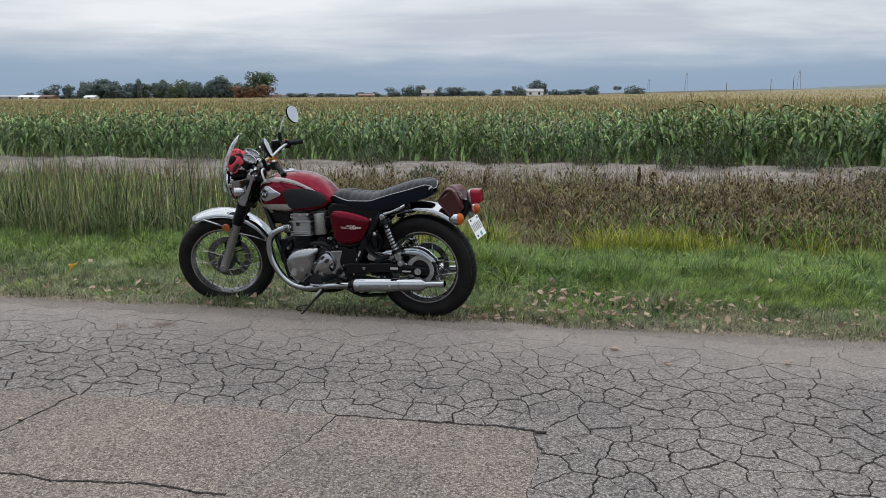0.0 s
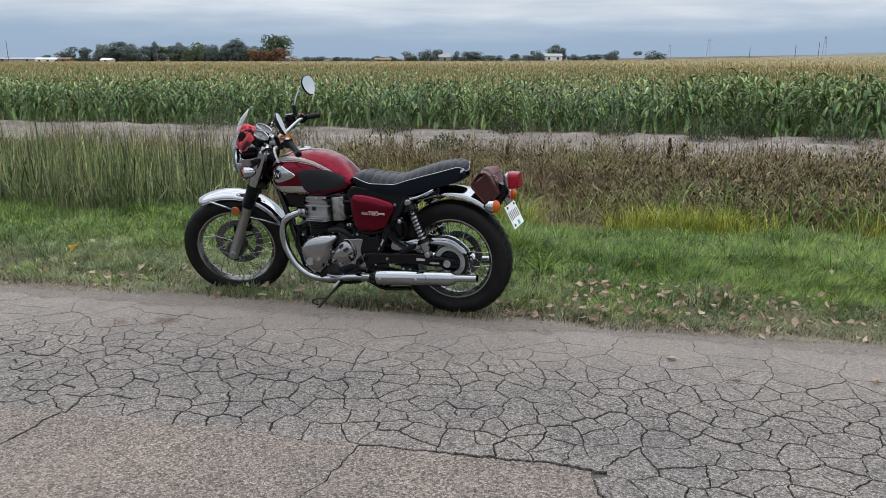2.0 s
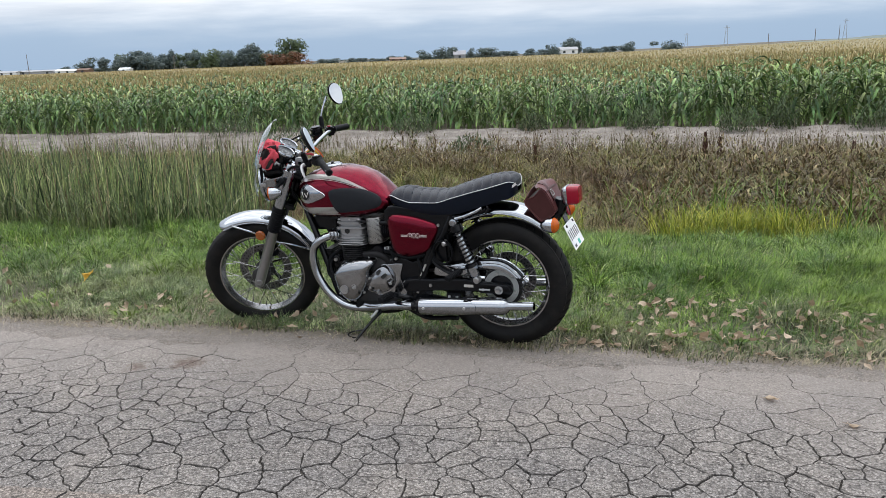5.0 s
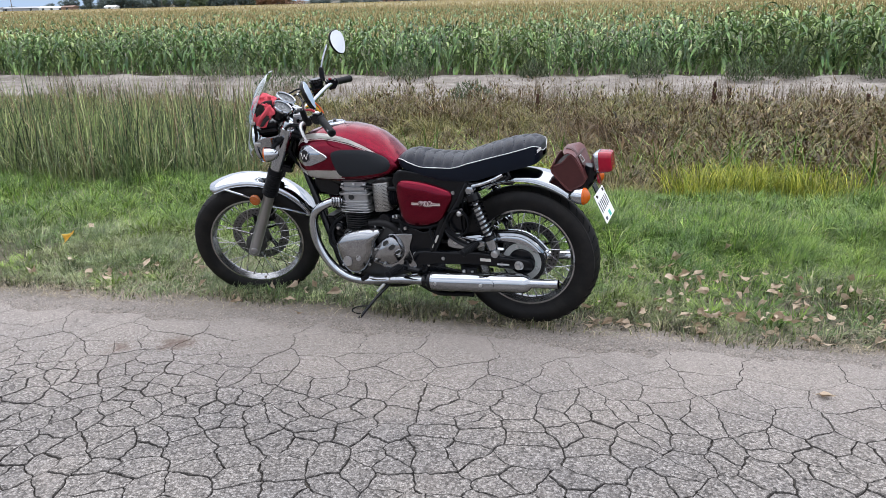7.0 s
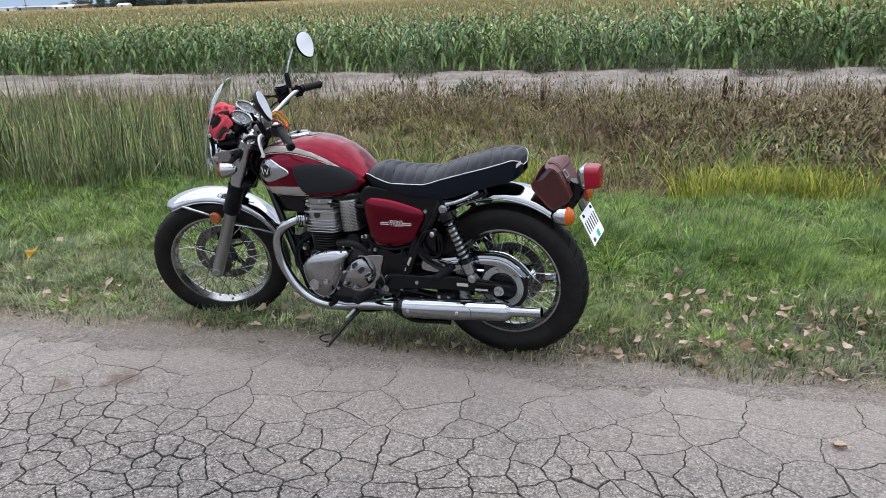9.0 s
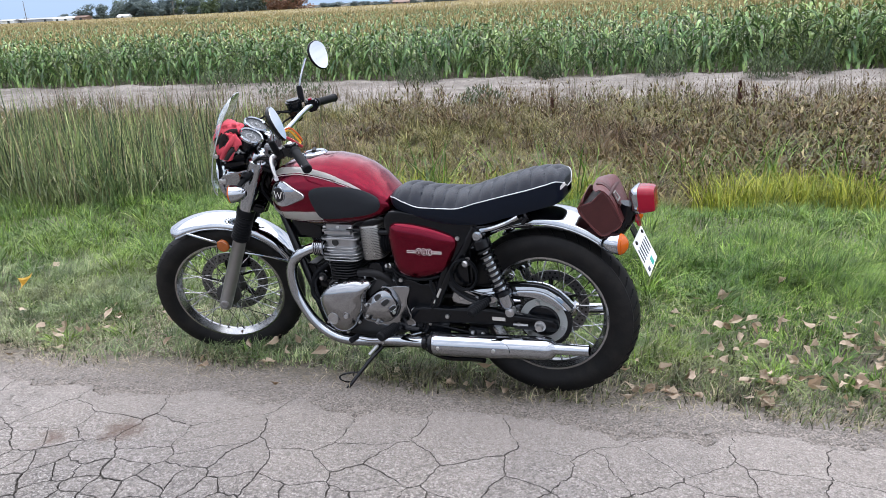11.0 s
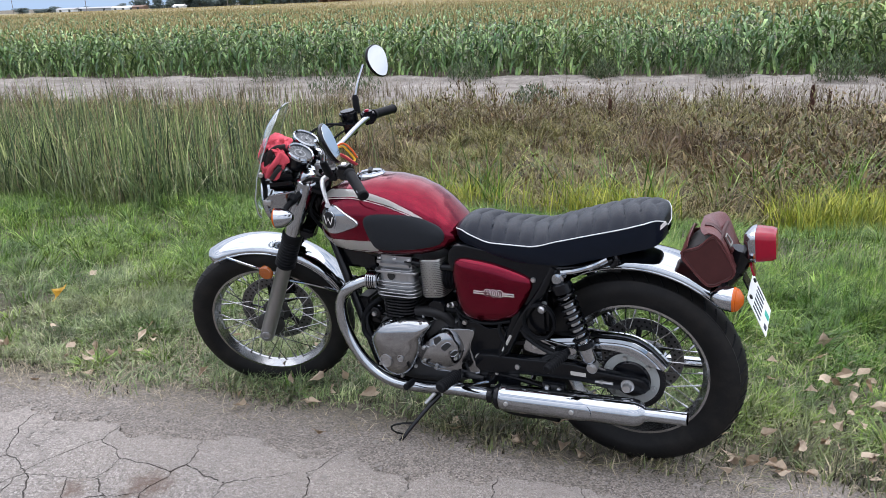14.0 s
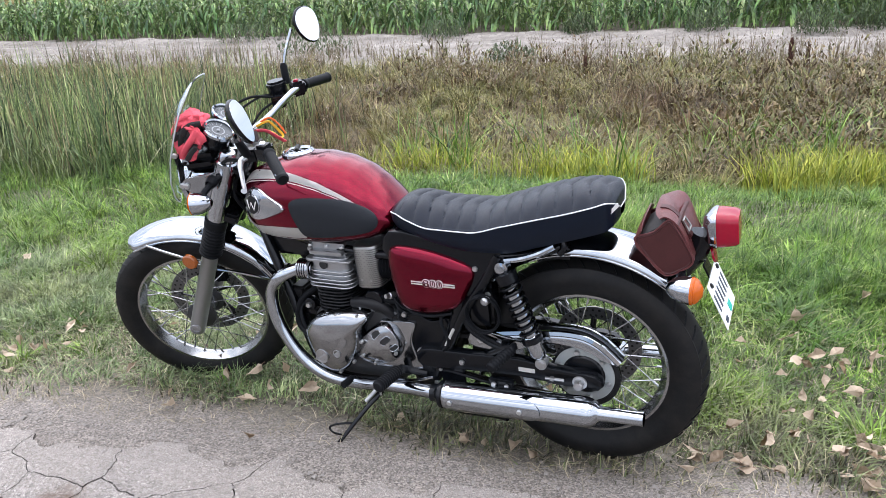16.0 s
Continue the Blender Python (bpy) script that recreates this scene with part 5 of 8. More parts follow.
M_ink = plain("dark_blue_ink", (0.025, 0.032, 0.06), 0.5)
M_sticker = plain("teal_sticker", (0.02, 0.42, 0.33), 0.45)
M_dial = plain("dial_face", (0.045, 0.05, 0.055), 0.35, var=0.2)
M_dial_mark = plain("dial_marks", (0.26, 0.27, 0.28), 0.5)
M_steelbolt = plain("bolt_steel", (0.5, 0.5, 0.5), 0.3, 0.95)
M_mesh_metal = plain("perforated_cover", (0.30, 0.295, 0.28), 0.3, 0.9, var=0.12, scale=60)
M_darkcast = plain("dark_cast_alloy", (0.06, 0.062, 0.066), 0.38, 0.7, var=0.25, scale=40, dust=0.06)
M_disc = plain("brake_disc_steel", (0.16, 0.16, 0.165), 0.35, 0.9, var=0.2, scale=30, dust=0.05)
M_ring = plain("zinc_plated_steel", (0.34, 0.36, 0.355), 0.5, 0.35, var=0.12, scale=40, dust=0.04)
M_hole = plain("dark_hole", (0.008, 0.008, 0.008), 0.8)


def glass_material(name, tint, rough=0.02):
    m, nt, b = material(name)
    b.inputs["Base Color"].default_value = (*tint, 1)
    b.inputs["Transmission Weight"].default_value = 1.0
    b.inputs["Roughness"].default_value = rough
    b.inputs["IOR"].default_value = 1.45
    return m


for m_, k_ in ((M_rubber, 0.14), (M_tyre, 0.2), (M_pad, 0.22), (M_vinyl, 0.3), (M_leather, 0.3), (M_leather_dark, 0.25), (M_black, 0.25), (M_fin, 0.2), (M_tail, 0.3), (M_amber, 0.3)):
    m_.node_tree.nodes["Principled BSDF"].inputs["Specular IOR Level"].default_value = k_
M_vinyl.node_tree.nodes["Principled BSDF"].inputs["IOR"].default_value = 1.32
M_shield = glass_material("clear_windscreen", (0.82, 0.85, 0.86))
M_lens = glass_material("headlamp_glass", (0.96, 0.97, 0.97))
M_mirror = plain("mirror_glass", (0.62, 0.64, 0.66), 0.02, 1.0, var=0.01)

BIKE = Matrix((
    (-0.93443, -0.35155, -0.05703, -0.07754),
    (0.35368, -0.93480, -0.03262, 4.60876),
    (-0.04184, -0.05066, 0.99784, -0.10514),
    (0, 0, 0, 1)))
RAKE, STEER = radians(26), radians(23.46)
STEER_AXIS = Vector((-math.sin(RAKE), 0, math.cos(RAKE)))
STEER_BASE = Vector((1.42455, 0, 0.31327))
TURNED = Matrix.Translation(STEER_BASE) @ Matrix.Rotation(STEER, 4, STEER_AXIS) @ Matrix.Translation(-STEER_BASE)

bike = tagged(empty("motorcycle", BIKE), "classic red and chrome twin-cylinder motorcycle parked on its side stand", "motorcycle")


def bpart(name, bm, mat, parent=None, label="", turned=False):
    if turned:
        bmesh.ops.transform(bm, matrix=TURNED, verts=bm.verts)
    return part(name, bm, mat, parent or bike, label)


def smooth_path(pts, per=6):
    """A rounded line through the points."""
    pts = [Vector(p) for p in pts]
    ext = [2 * pts[0] - pts[1]] + pts + [2 * pts[-1] - pts[-2]]
    out = []
    for i in range(1, len(ext) - 2):
        p0, p1, p2, p3 = ext[i - 1:i + 3]
        for k in range(per):
            t = k / per
            out.append(0.5 * (2 * p1 + (p2 - p0) * t + (2 * p0 - 5 * p1 + 4 * p2 - p3) * t * t + (3 * p1 - p0 - 3 * p2 + p3) * t ** 3))
    return out + [pts[-1]]


def tube(bm, pts, r, n=12, flat=1.0, caps=True):
    """A pipe along the points; r one radius or one for each; flat squeezes it sideways."""
    pts = [Vector(p) for p in pts]
    rs = r if isinstance(r, (list, tuple)) else [r] * len(pts)
    up, rings = None, []
    for i, p in enumerate(pts):
        d = (pts[min(i + 1, len(pts) - 1)] - pts[max(i - 1, 0)]).normalized()
        if up is None:
            up = d.orthogonal().normalized()
        up = (up - d * up.dot(d)).normalized()
        side = d.cross(up)
        rings.append([bm.verts.new(p + (up * math.cos(a) + side * math.sin(a) * flat) * rs[i]) for a in (k * math.tau / n for k in range(n))])
    for a, b_ in zip(rings, rings[1:]):
        for k in range(n):
            bm.faces.new((a[k], a[(k + 1) % n], b_[(k + 1) % n], b_[k]))
    if caps:
        bm.faces.new(rings[0][::-1])
        bm.faces.new(rings[-1])
    return bm


def pipe(pts, r, n=12, per=6, **kw):
    line = smooth_path(pts, per) if per else pts
    if isinstance(r, (list, tuple)):
        k = len(pts) - 1
        xs = np.linspace(0, k, len(line))
        r = [float(np.interp(x, range(len(r)), r)) for x in xs]
    return tube(bmesh.new(), line, r, n, **kw)


def lathe(profile, centre, axis, n=32, closed=False, bm=None):
    """Profile of (radius, along the axis); caps where the radius is nothing."""
    bm = bm or bmesh.new()
    axis = Vector(axis).normalized()
    e1 = axis.orthogonal().normalized()
    e2 = axis.cross(e1)
    c, rings = Vector(centre), []
    for r_, h in profile:
        if r_ < 1e-5:
            rings.append([bm.verts.new(c + axis * h)])
        else:
            rings.append([bm.verts.new(c + axis * h + (e1 * math.cos(a) + e2 * math.sin(a)) * r_) for a in (k * math.tau / n for k in range(n))])
    pairs = list(zip(rings, rings[1:])) + ([(rings[-1], rings[0])] if closed else [])
    for a, b_ in pairs:
        for k in range(n):
            j = (k + 1) % n
            if len(a) == 1 and len(b_) == 1:
                continue
            if len(a) == 1:
                bm.faces.new((a[0], b_[j], b_[k]))
            elif len(b_) == 1:
                bm.faces.new((a[k], a[j], b_[0]))
            else:
                bm.faces.new((a[k], a[j], b_[j], b_[k]))
    return bm


def bolt(bm, c, axis, r=0.008, h=0.006, n=6):
    return lathe([(r, 0), (r, h), (r * 0.82, h * 1.35), (0, h * 1.35)], c, axis, n, bm=bm)


def offset_loop(pts, d):
    """A closed outline moved inwards by d."""
    n, out = len(pts), []
    area = sum(pts[i - 1][0] * pts[i][1] - pts[i][0] * pts[i - 1][1] for i in range(n))
    s = 1 if area > 0 else -1
    for i in range(n):
        a, p, b_ = Vector(pts[i - 1]), Vector(pts[i]), Vector(pts[(i + 1) % n])
        t = ((p - a).normalized() + (b_ - p).normalized()).normalized()
        out.append((p.x - t.y * s * d, p.y + t.x * s * d))
    return out


def rounded(pts, per=4):
    """A closed outline through the points, rounded."""
    n, out = len(pts), []
    v = [Vector((*p, 0)) for p in pts]
    for i in range(n):
        p0, p1, p2, p3 = v[i - 1], v[i], v[(i + 1) % n], v[(i + 2) % n]
        for k in range(per):
            t = k / per
            q = 0.5 * (2 * p1 + (p2 - p0) * t + (2 * p0 - 5 * p1 + 4 * p2 - p3) * t * t + (3 * p1 - p0 - 3 * p2 + p3) * t ** 3)
            out.append((q.x, q.y))
    return out


def cover(outline, y0, y1, dome=0.0, edge=0.006, bm=None):
    """A cast cover: the outline in (x, z), walls from y0 to y1, a rounded rim and a domed face."""
    bm = bm or bmesh.new()
    s = 1 if y1 > y0 else -1
    levels = [(0, y0), (0, y1 - s * edge), (edge * 0.35, y1 - s * edge * 0.3), (edge, y1)]
    rings = []
    for d, y in levels:
        rings.append([bm.verts.new((x, y, z)) for x, z in (offset_loop(outline, d) if d else outline)])
    base = offset_loop(outline, edge)
    cx, cz = np.mean(base, 0)
    for k in (0.9, 0.75, 0.55, 0.35, 0.15):
        rings.append([bm.verts.new((cx + (x - cx) * k, y1 + s * dome * (1 - k * k), cz + (z - cz) * k)) for x, z in base])
    n = len(outline)
    for a, b_ in zip(rings, rings[1:]):
        for k in range(n):
            bm.faces.new((a[k], a[(k + 1) % n], b_[(k + 1) % n], b_[k]))
    top = bm.verts.new((cx, y1 + s * dome, cz))
    for k in range(n):
        bm.faces.new((rings[-1][k], rings[-1][(k + 1) % n], top))
    bm.faces.new(rings[0][::-1])
    bmesh.ops.recalc_face_normals(bm, faces=bm.faces)
    return bm


def block(x0, x1, y0, y1, z0, z1, bevel=0.004, m=None, bm=None):
    b2 = bmesh.new()
    bmesh.ops.create_cube(b2, size=1, matrix=Matrix.Translation(((x0 + x1) / 2, (y0 + y1) / 2, (z0 + z1) / 2)) @ Matrix.Diagonal((x1 - x0, y1 - y0, z1 - z0, 1)))
    if bevel:
        bmesh.ops.bevel(b2, geom=b2.edges[:], offset=bevel, segments=2, affect="EDGES")
    if m is not None:
        bmesh.ops.transform(b2, matrix=m, verts=b2.verts)
    if bm is None:
        return b2
    me = bpy.data.meshes.new("tmp")
    b2.to_mesh(me)
    b2.free()
    bm.from_mesh(me)
    bpy.data.meshes.remove(me)
    return bm


def loft(rings, cap=True, closed=True, bm=None):
    bm = bm or bmesh.new()
    rows = [[bm.verts.new(p) for p in ring] for ring in rings]
    n = len(rows[0])
    for a, b_ in zip(rows, rows[1:]):
        for k in range(n if closed else n - 1):
            bm.faces.new((a[k], a[(k + 1) % n], b_[(k + 1) % n], b_[k]))
    if cap and closed:
        bm.faces.new(rows[0][::-1])
        bm.faces.new(rows[-1])
    bmesh.ops.recalc_face_normals(bm, faces=bm.faces)
    return bm


# -- wheels --


def wheel(name, cx, rim_r, tyre_r, tyre_w, rim_w, turned, disc_side, label):
    root = empty(name)
    root.parent = bike
    tagged(root, label)
    c = Vector((cx, 0, 0.333))
    side = (0, 1, 0)
    w = tyre_w / 2
    bead = rim_r + 0.006
    prof = [(bead, rim_w / 2 + 0.002), (bead + 0.25 * (tyre_r - bead), w * 0.92), (bead + 0.52 * (tyre_r - bead), w), (bead + 0.74 * (tyre_r - bead), w * 0.88), (bead + 0.84 * (tyre_r - bead), w * 0.77)]
    crown = [(tyre_r - 0.016, w * 0.66), (tyre_r - 0.007, w * 0.45), (tyre_r - 0.001, w * 0.2), (tyre_r, 0)]
    half = prof + crown
    full = half + [(r_, -h) for r_, h in half[-2::-1]]
    full += [(bead - 0.012, -rim_w / 2 + 0.006), (bead - 0.012, rim_w / 2 - 0.006)]
    bpart("tyre", lathe(full, c, side, 96, True), M_tyre, root, "black road tyre with worn tread", turned)
    # tread blocks: slanting sipes as proud ribs across the shoulder
    bm = bmesh.new()
    for k in range(44):
        for s in (-1, 1):
            a = (k + (0.5 if s > 0 else 0)) * math.tau / 44
            pts = []
            for q in range(4):
                f = q / 3
                yy = s * w * (0.22 + 0.58 * f)
                rr = float(np.interp(abs(yy) / w, [0, 0.2, 0.45, 0.66, 0.77], [tyre_r, tyre_r - 0.001, tyre_r - 0.007, tyre_r - 0.016, tyre_r - 0.027])) + 0.0004
                b2 = a + 0.10 * f
                pts.append(c + Vector((rr * math.cos(b2), yy, rr * math.sin(b2))))
            tube(bm, pts, 0.0032, 4)
    tagged(bpart("tread_ribs", bm, M_rubber, root, "", turned), kind="stuff")
    hw = rim_w / 2
    rp = [(rim_r + 0.012, hw), (rim_r + 0.012, hw - 0.004), (rim_r - 0.002, hw - 0.008), (rim_r - 0.006, hw - 0.016), (rim_r - 0.018, hw - 0.024), (rim_r - 0.018, -hw + 0.024), (rim_r - 0.006, -hw + 0.016), (rim_r - 0.002, -hw + 0.008), (rim_r + 0.012, -hw + 0.004), (rim_r + 0.012, -hw)]
    inner = [(rim_r - 0.024, -hw + 0.028), (rim_r - 0.024, hw - 0.028), (rim_r - 0.012, hw - 0.012), (rim_r - 0.006, hw - 0.002)]
    inner = [(rim_r + 0.005, -hw - 0.001), (rim_r - 0.012, -hw + 0.010)] + inner
    bpart("rim", lathe(rp + inner, c, side, 72, True), M_rim, root, "polished aluminium rim", turned)
    hub = [(0, 0.075), (0.018, 0.075), (0.022, 0.06), (0.052, 0.052), (0.056, 0.044), (0.034, 0.036), (0.03, 0), (0.034, -0.036), (0.056, -0.044), (0.052, -0.052), (0.022, -0.06), (0.018, -0.075), (0, -0.075)]
    bpart("hub", lathe(hub, c, side, 28), M_darkcast, root, "cast aluminium hub", turned)
    for k in range(36):
        s = 1 if k % 2 else -1
        a = k * math.tau / 36
        lean = (1 if (k // 2) % 2 else -1) * 1.05
        p = c + Vector((0.054 * math.cos(a + lean), s * 0.047, 0.054 * math.sin(a + lean)))
        q = c + Vector(((rim_r - 0.02) * math.cos(a), s * 0.006, (rim_r - 0.02) * math.sin(a)))
        d = (q - p).normalized()
        bm = tube(bmesh.new(), [p, q - d * 0.02], 0.0019, 5)
        tube(bm, [q - d * 0.022, q], 0.0036, 6)
        bpart("spoke", bm, M_rim, root, "", turned)
    return root, c


front_wheel, FC = wheel("front_wheel", 1.465, 0.2413, 0.331, 0.1, 0.064, True, -1, "spoked front wheel turned to one side")
rear_wheel, RC = wheel("rear_wheel", 0.0, 0.2286, 0.333, 0.13, 0.078, False, -1, "spoked rear wheel resting in the grass")


def disc(c, y, r_out, r_in, parent, turned):
    bm = lathe([(r_out, y), (r_out, y + 0.004), (r_in, y + 0.004), (r_in, y)], c, (0, 1, 0), 60, True)
    bpart("brake_disc", bm, M_disc, parent, "drilled steel brake disc", turned)
    bm = bmesh.new()
    for k in range(40):
        for j, rr in enumerate((r_in + 0.3 * (r_out - r_in), r_in + 0.72 * (r_out - r_in))):
            a = (k + 0.5 * j) * math.tau / 40
            for yy in (y - 0.0006, y + 0.004):
                lathe([(0.0042, 0), (0.0042, 0.0006), (0, 0.0006)], c + Vector((rr * math.cos(a), yy, rr * math.sin(a))), (0, 1, 0), 7, bm=bm)
    tagged(bpart("disc_holes", bm, M_hole, parent, "", turned), kind="stuff")
    for k in range(5):
        a = k * math.tau / 5
        bm = tube(bmesh.new(), [c + Vector((0.045 * math.cos(a), y + 0.004, 0.045 * math.sin(a))), c + Vector(((r_in + 0.008) * math.cos(a + 0.25), y + 0.002, (r_in + 0.008) * math.sin(a + 0.25)))], 0.011, 6, 0.4)
        bpart("disc_arm", bm, M_black, parent, "", turned)


disc(FC, -0.066, 0.15, 0.105, front_wheel, True)
disc(RC, -0.072, 0.135, 0.095, rear_wheel, False)
bm = lathe([(0, 0.125), (0.012, 0.125), (0.015, 0.115), (0.015, 0.08)], FC, (0, 1, 0), 16)
bpart("axle", bm, M_steelbolt, front_wheel, "", True)

# -- front fork, in the straight-ahead frame, then turned --
up = STEER_AXIS
fork = empty("front_fork")
fork.parent = bike
tagged(fork, "telescopic fork with ribbed rubber gaiters")
for s in (1, -1):
    a = Vector((1.462, 0.10 * s, 0.333))
    slider = [(0, -0.036), (0.018, -0.036), (0.026, -0.028), (0.028, -0.005), (0.0285, 0.03), (0.0275, 0.32), (0.031, 0.325), (0.031, 0.335), (0.02, 0.338)]
    bm = lathe(slider, a, up, 24)
    lathe([(0.019, 0.0), (0.019, 0.006 * 1), (0.012, 0.008), (0.012, 0.003), (0, 0.003)], a + Vector((0, 0.026 * s, 0)), (0, s, 0), 20, bm=bm)
    bpart("slider", bm, M_grey, fork, "grey painted fork slider", True)
    g = [(0.03, 0.325)]
    for k in range(9):
        h = 0.335 + k * 0.0125
        g += [(0.039 - k * 0.0004, h), (0.039 - k * 0.0004, h + 0.004), (0.032, h + 0.0075), (0.032, h + 0.0105)]
    g += [(0.038, 0.45), (0.038, 0.475), (0.03, 0.478)]
    bpart("gaiter", lathe(g, a, up, 24), M_rubber, fork, "ribbed black rubber gaiter", True)
    bpart("upper_cover", lathe([(0.032, 0.475), (0.034, 0.5), (0.034, 0.70), (0.029, 0.705)], a, up, 24), M_chrome, fork, "silver upper fork cover", True)
    bpart("fork_cap", lathe([(0.027, 0.70), (0.027, 0.728), (0.022, 0.736), (0.0, 0.738)], a, up, 24), M_chrome, fork, "chrome fork cap", True)
for h, t in ((0.50, 0.035), (0.685, 0.026)):
    a = FC + up * h
    m = Matrix.Translation(a) @ Matrix.Rotation(-RAKE, 4, "Y")
    bm = block(-0.075, 0.03, -0.12, 0.12, -t / 2, t / 2, 0.008, m)
    bpart("triple_clamp", bm, M_black, fork, "", True)
bm = lathe([(0.03, 0.44), (0.03, 0.70)], FC - Vector((0.045, 0, 0.02)), up, 20)
bpart("steering_stem", bm, M_black, fork, "", True)
# caliper behind the far slider
bm = block(1.365, 1.425, -0.105, -0.05, 0.40, 0.50, 0.01)
bpart("brake_caliper", bm, M_black, fork, "", True)


def fender(name, c, r_edge, r_top, half, a0, a1, mat, n=40, lip=0.004):
    rings = []
    for k in range(n + 1):
        a = a0 + (a1 - a0) * k / n
        shrink = 1.0
        if k in (0, n):
            shrink = 0.72
        elif k in (1, n - 1):
            shrink = 0.9
        row = []
        for j in range(17):
            f = math.sin((-1 + 2 * j / 16) * math.pi / 2)
            yy = half * f * shrink
            rr = r_edge + (r_top - r_edge) * max(0.0, 1 - f * f) ** 0.42
            row.append(c + Vector((rr * math.cos(a), yy, rr * math.sin(a))))
        inner = [c + (p - c) - Vector((math.cos(a), 0, math.sin(a))) * lip for p in row][::-1]
        rings.append(row + inner)
    return loft(rings)


front_fender = bpart("front_fender", fender("front_fender", FC, 0.344, 0.380, 0.072, radians(64), radians(160), M_chrome), M_chrome, None, "polished chrome front mudguard", True)


def bead(c, r_edge, half, a0, a1, parent, turned):
    """The rolled rim along both edges of a mudguard."""
    for s in (1, -1):
        line = [c + Vector((r_edge * math.cos(a), s * half, r_edge * math.sin(a))) for a in np.linspace(a0, a1, 40)]
        bpart("rolled_edge", tube(bmesh.new(), line, 0.0032, 8), M_chrome, parent, "", turned)


bead(FC, 0.3435, 0.0715, radians(67), radians(157), front_fender, True)
for s in (1, -1):
    for pts in ([(1.545, 0.07 * s, 0.668), (1.48, 0.09 * s, 0.648), (1.40, 0.095 * s, 0.61), (1.345, 0.09 * s, 0.575)], [(1.335, 0.09 * s, 0.56), (1.25, 0.09 * s, 0.532), (1.156, 0.071 * s, 0.478)]):
        bpart("fender_stay", pipe(pts, 0.0055, 8), M_chrome, front_fender, "", True)
    bm = lathe([(0.028, 0), (0.028, 0.008), (0.024, 0.013), (0, 0.014)], (1.392, 0.108 * s, 0.612), (0.25, s, 0), 24)
    bpart("reflector", bm, M_reflector, front_fender, "round amber reflector", True)

# -- headlamp, windscreen, clocks --
head = empty("headlamp")
head.parent = bike
tagged(head, "round chrome headlamp behind the windscreen")
HC = Vector((1.285, 0, 0.868))
bpart("shell", lathe([(0, -0.075), (0.035, -0.07), (0.068, -0.045), (0.086, 0.0), (0.09, 0.03)], HC, (1, 0, -0.08), 36), M_chrome, head, "", True)
bpart("ring", lathe([(0.088, 0.028), (0.096, 0.034), (0.096, 0.048), (0.086, 0.056), (0.082, 0.05)], HC, (1, 0, -0.08), 36), M_chrome, head, "", True)
bpart("lens", lathe([(0.084, 0.05), (0.06, 0.064), (0.03, 0.071), (0, 0.073)], HC, (1, 0, -0.08), 36), M_lens, head, "clear glass lens", True)
bpart("reflector_bowl", lathe([(0.083, 0.046), (0.05, 0.012), (0.02, -0.004), (0, -0.006)], HC, (1, 0, -0.08), 30), M_chrome, head, "", True)
ear = rounded([(1.168, 0.935), (1.235, 0.932), (1.300, 0.925), (1.318, 0.898), (1.290, 0.872), (1.258, 0.838), (1.244, 0.795), (1.214, 0.790), (1.190, 0.862)], 3)
for s in (1, -1):
    bm = cover(ear, 0.112 * s, 0.118 * s, 0.0, 0.002)
    plate = bpart("bracket", bm, M_case, head, "polished lamp bracket plate", True)
    bpart("bracket_bolt", bolt(bmesh.new(), (1.300, 0.118 * s, 0.902), (0, s, 0), 0.009, 0.007, 12), M_steelbolt, plate, "", True)


SCREEN = smooth_path([(1.376, 0, 0.835), (1.388, 0, 0.885), (1.373, 0, 0.972), (1.330, 0, 1.06), (1.284, 0, 1.136), (1.24, 0, 1.182), (1.216, 0, 1.198)], 5)
M_screen_edge = plain("screen_edge", (0.34, 0.36, 0.36), 0.25, 0.0, var=0.1, coat=0.3)


def windscreen():
    line = SCREEN
    rows = []
    for i, p in enumerate(line):
        f = i / (len(line) - 1)
        w = float(np.interp(f, [0, 0.12, 0.4, 0.7, 0.88, 0.96, 1], [0.09, 0.12, 0.135, 0.12, 0.09, 0.06, 0.02]))
        rows.append([p + Vector((-2.4 * y * y, y, -0.35 * y * y)) for y in np.linspace(-w, w, 15)])
    bm = loft(rows, closed=False)
    bmesh.ops.solidify(bm, geom=bm.faces[:], thickness=0.0035)
    return bm


screen = bpart("windscreen", windscreen(), M_shield, None, "small clear curved windscreen", True)
rim_line = []
for f, w in ((0.0, 0.09), (0.06, 0.108), (0.12, 0.12), (0.25, 0.129), (0.4, 0.135), (0.55, 0.129), (0.7, 0.12), (0.8, 0.104), (0.88, 0.09), (0.96, 0.06), (1.0, 0.02)):
    k = f * (len(SCREEN) - 1)
    p = SCREEN[int(k)].lerp(SCREEN[min(int(k) + 1, len(SCREEN) - 1)], k % 1)
    rim_line.append((p, w))
for s in (1, -1):
    edge_pts = [p + Vector((-2.4 * w * w, s * w, -0.35 * w * w)) for p, w in rim_line]
    bpart("screen_edge", tube(bmesh.new(), edge_pts, 0.0023, 6), M_screen_edge, screen, "polished grey windscreen edge", True)
for s in (1, -1):
    bm = pipe([(1.30, 0.115 * s, 1.01), (1.305, 0.11 * s, 0.95), (1.315, 0.105 * s, 0.90), (1.29, 0.10 * s, 0.87)], 0.009, 8, flat=0.5)
    bpart("screen_bracket", bm, M_black, screen, "black windscreen bracket", True)
    for z, x in ((1.01, 1.302), (0.905, 1.314)):
        bpart("screen_bolt", bolt(bmesh.new(), (x, 0.118 * s, z), (0, s, 0), 0.009, 0.006, 12), M_steelbolt, screen, "", True)
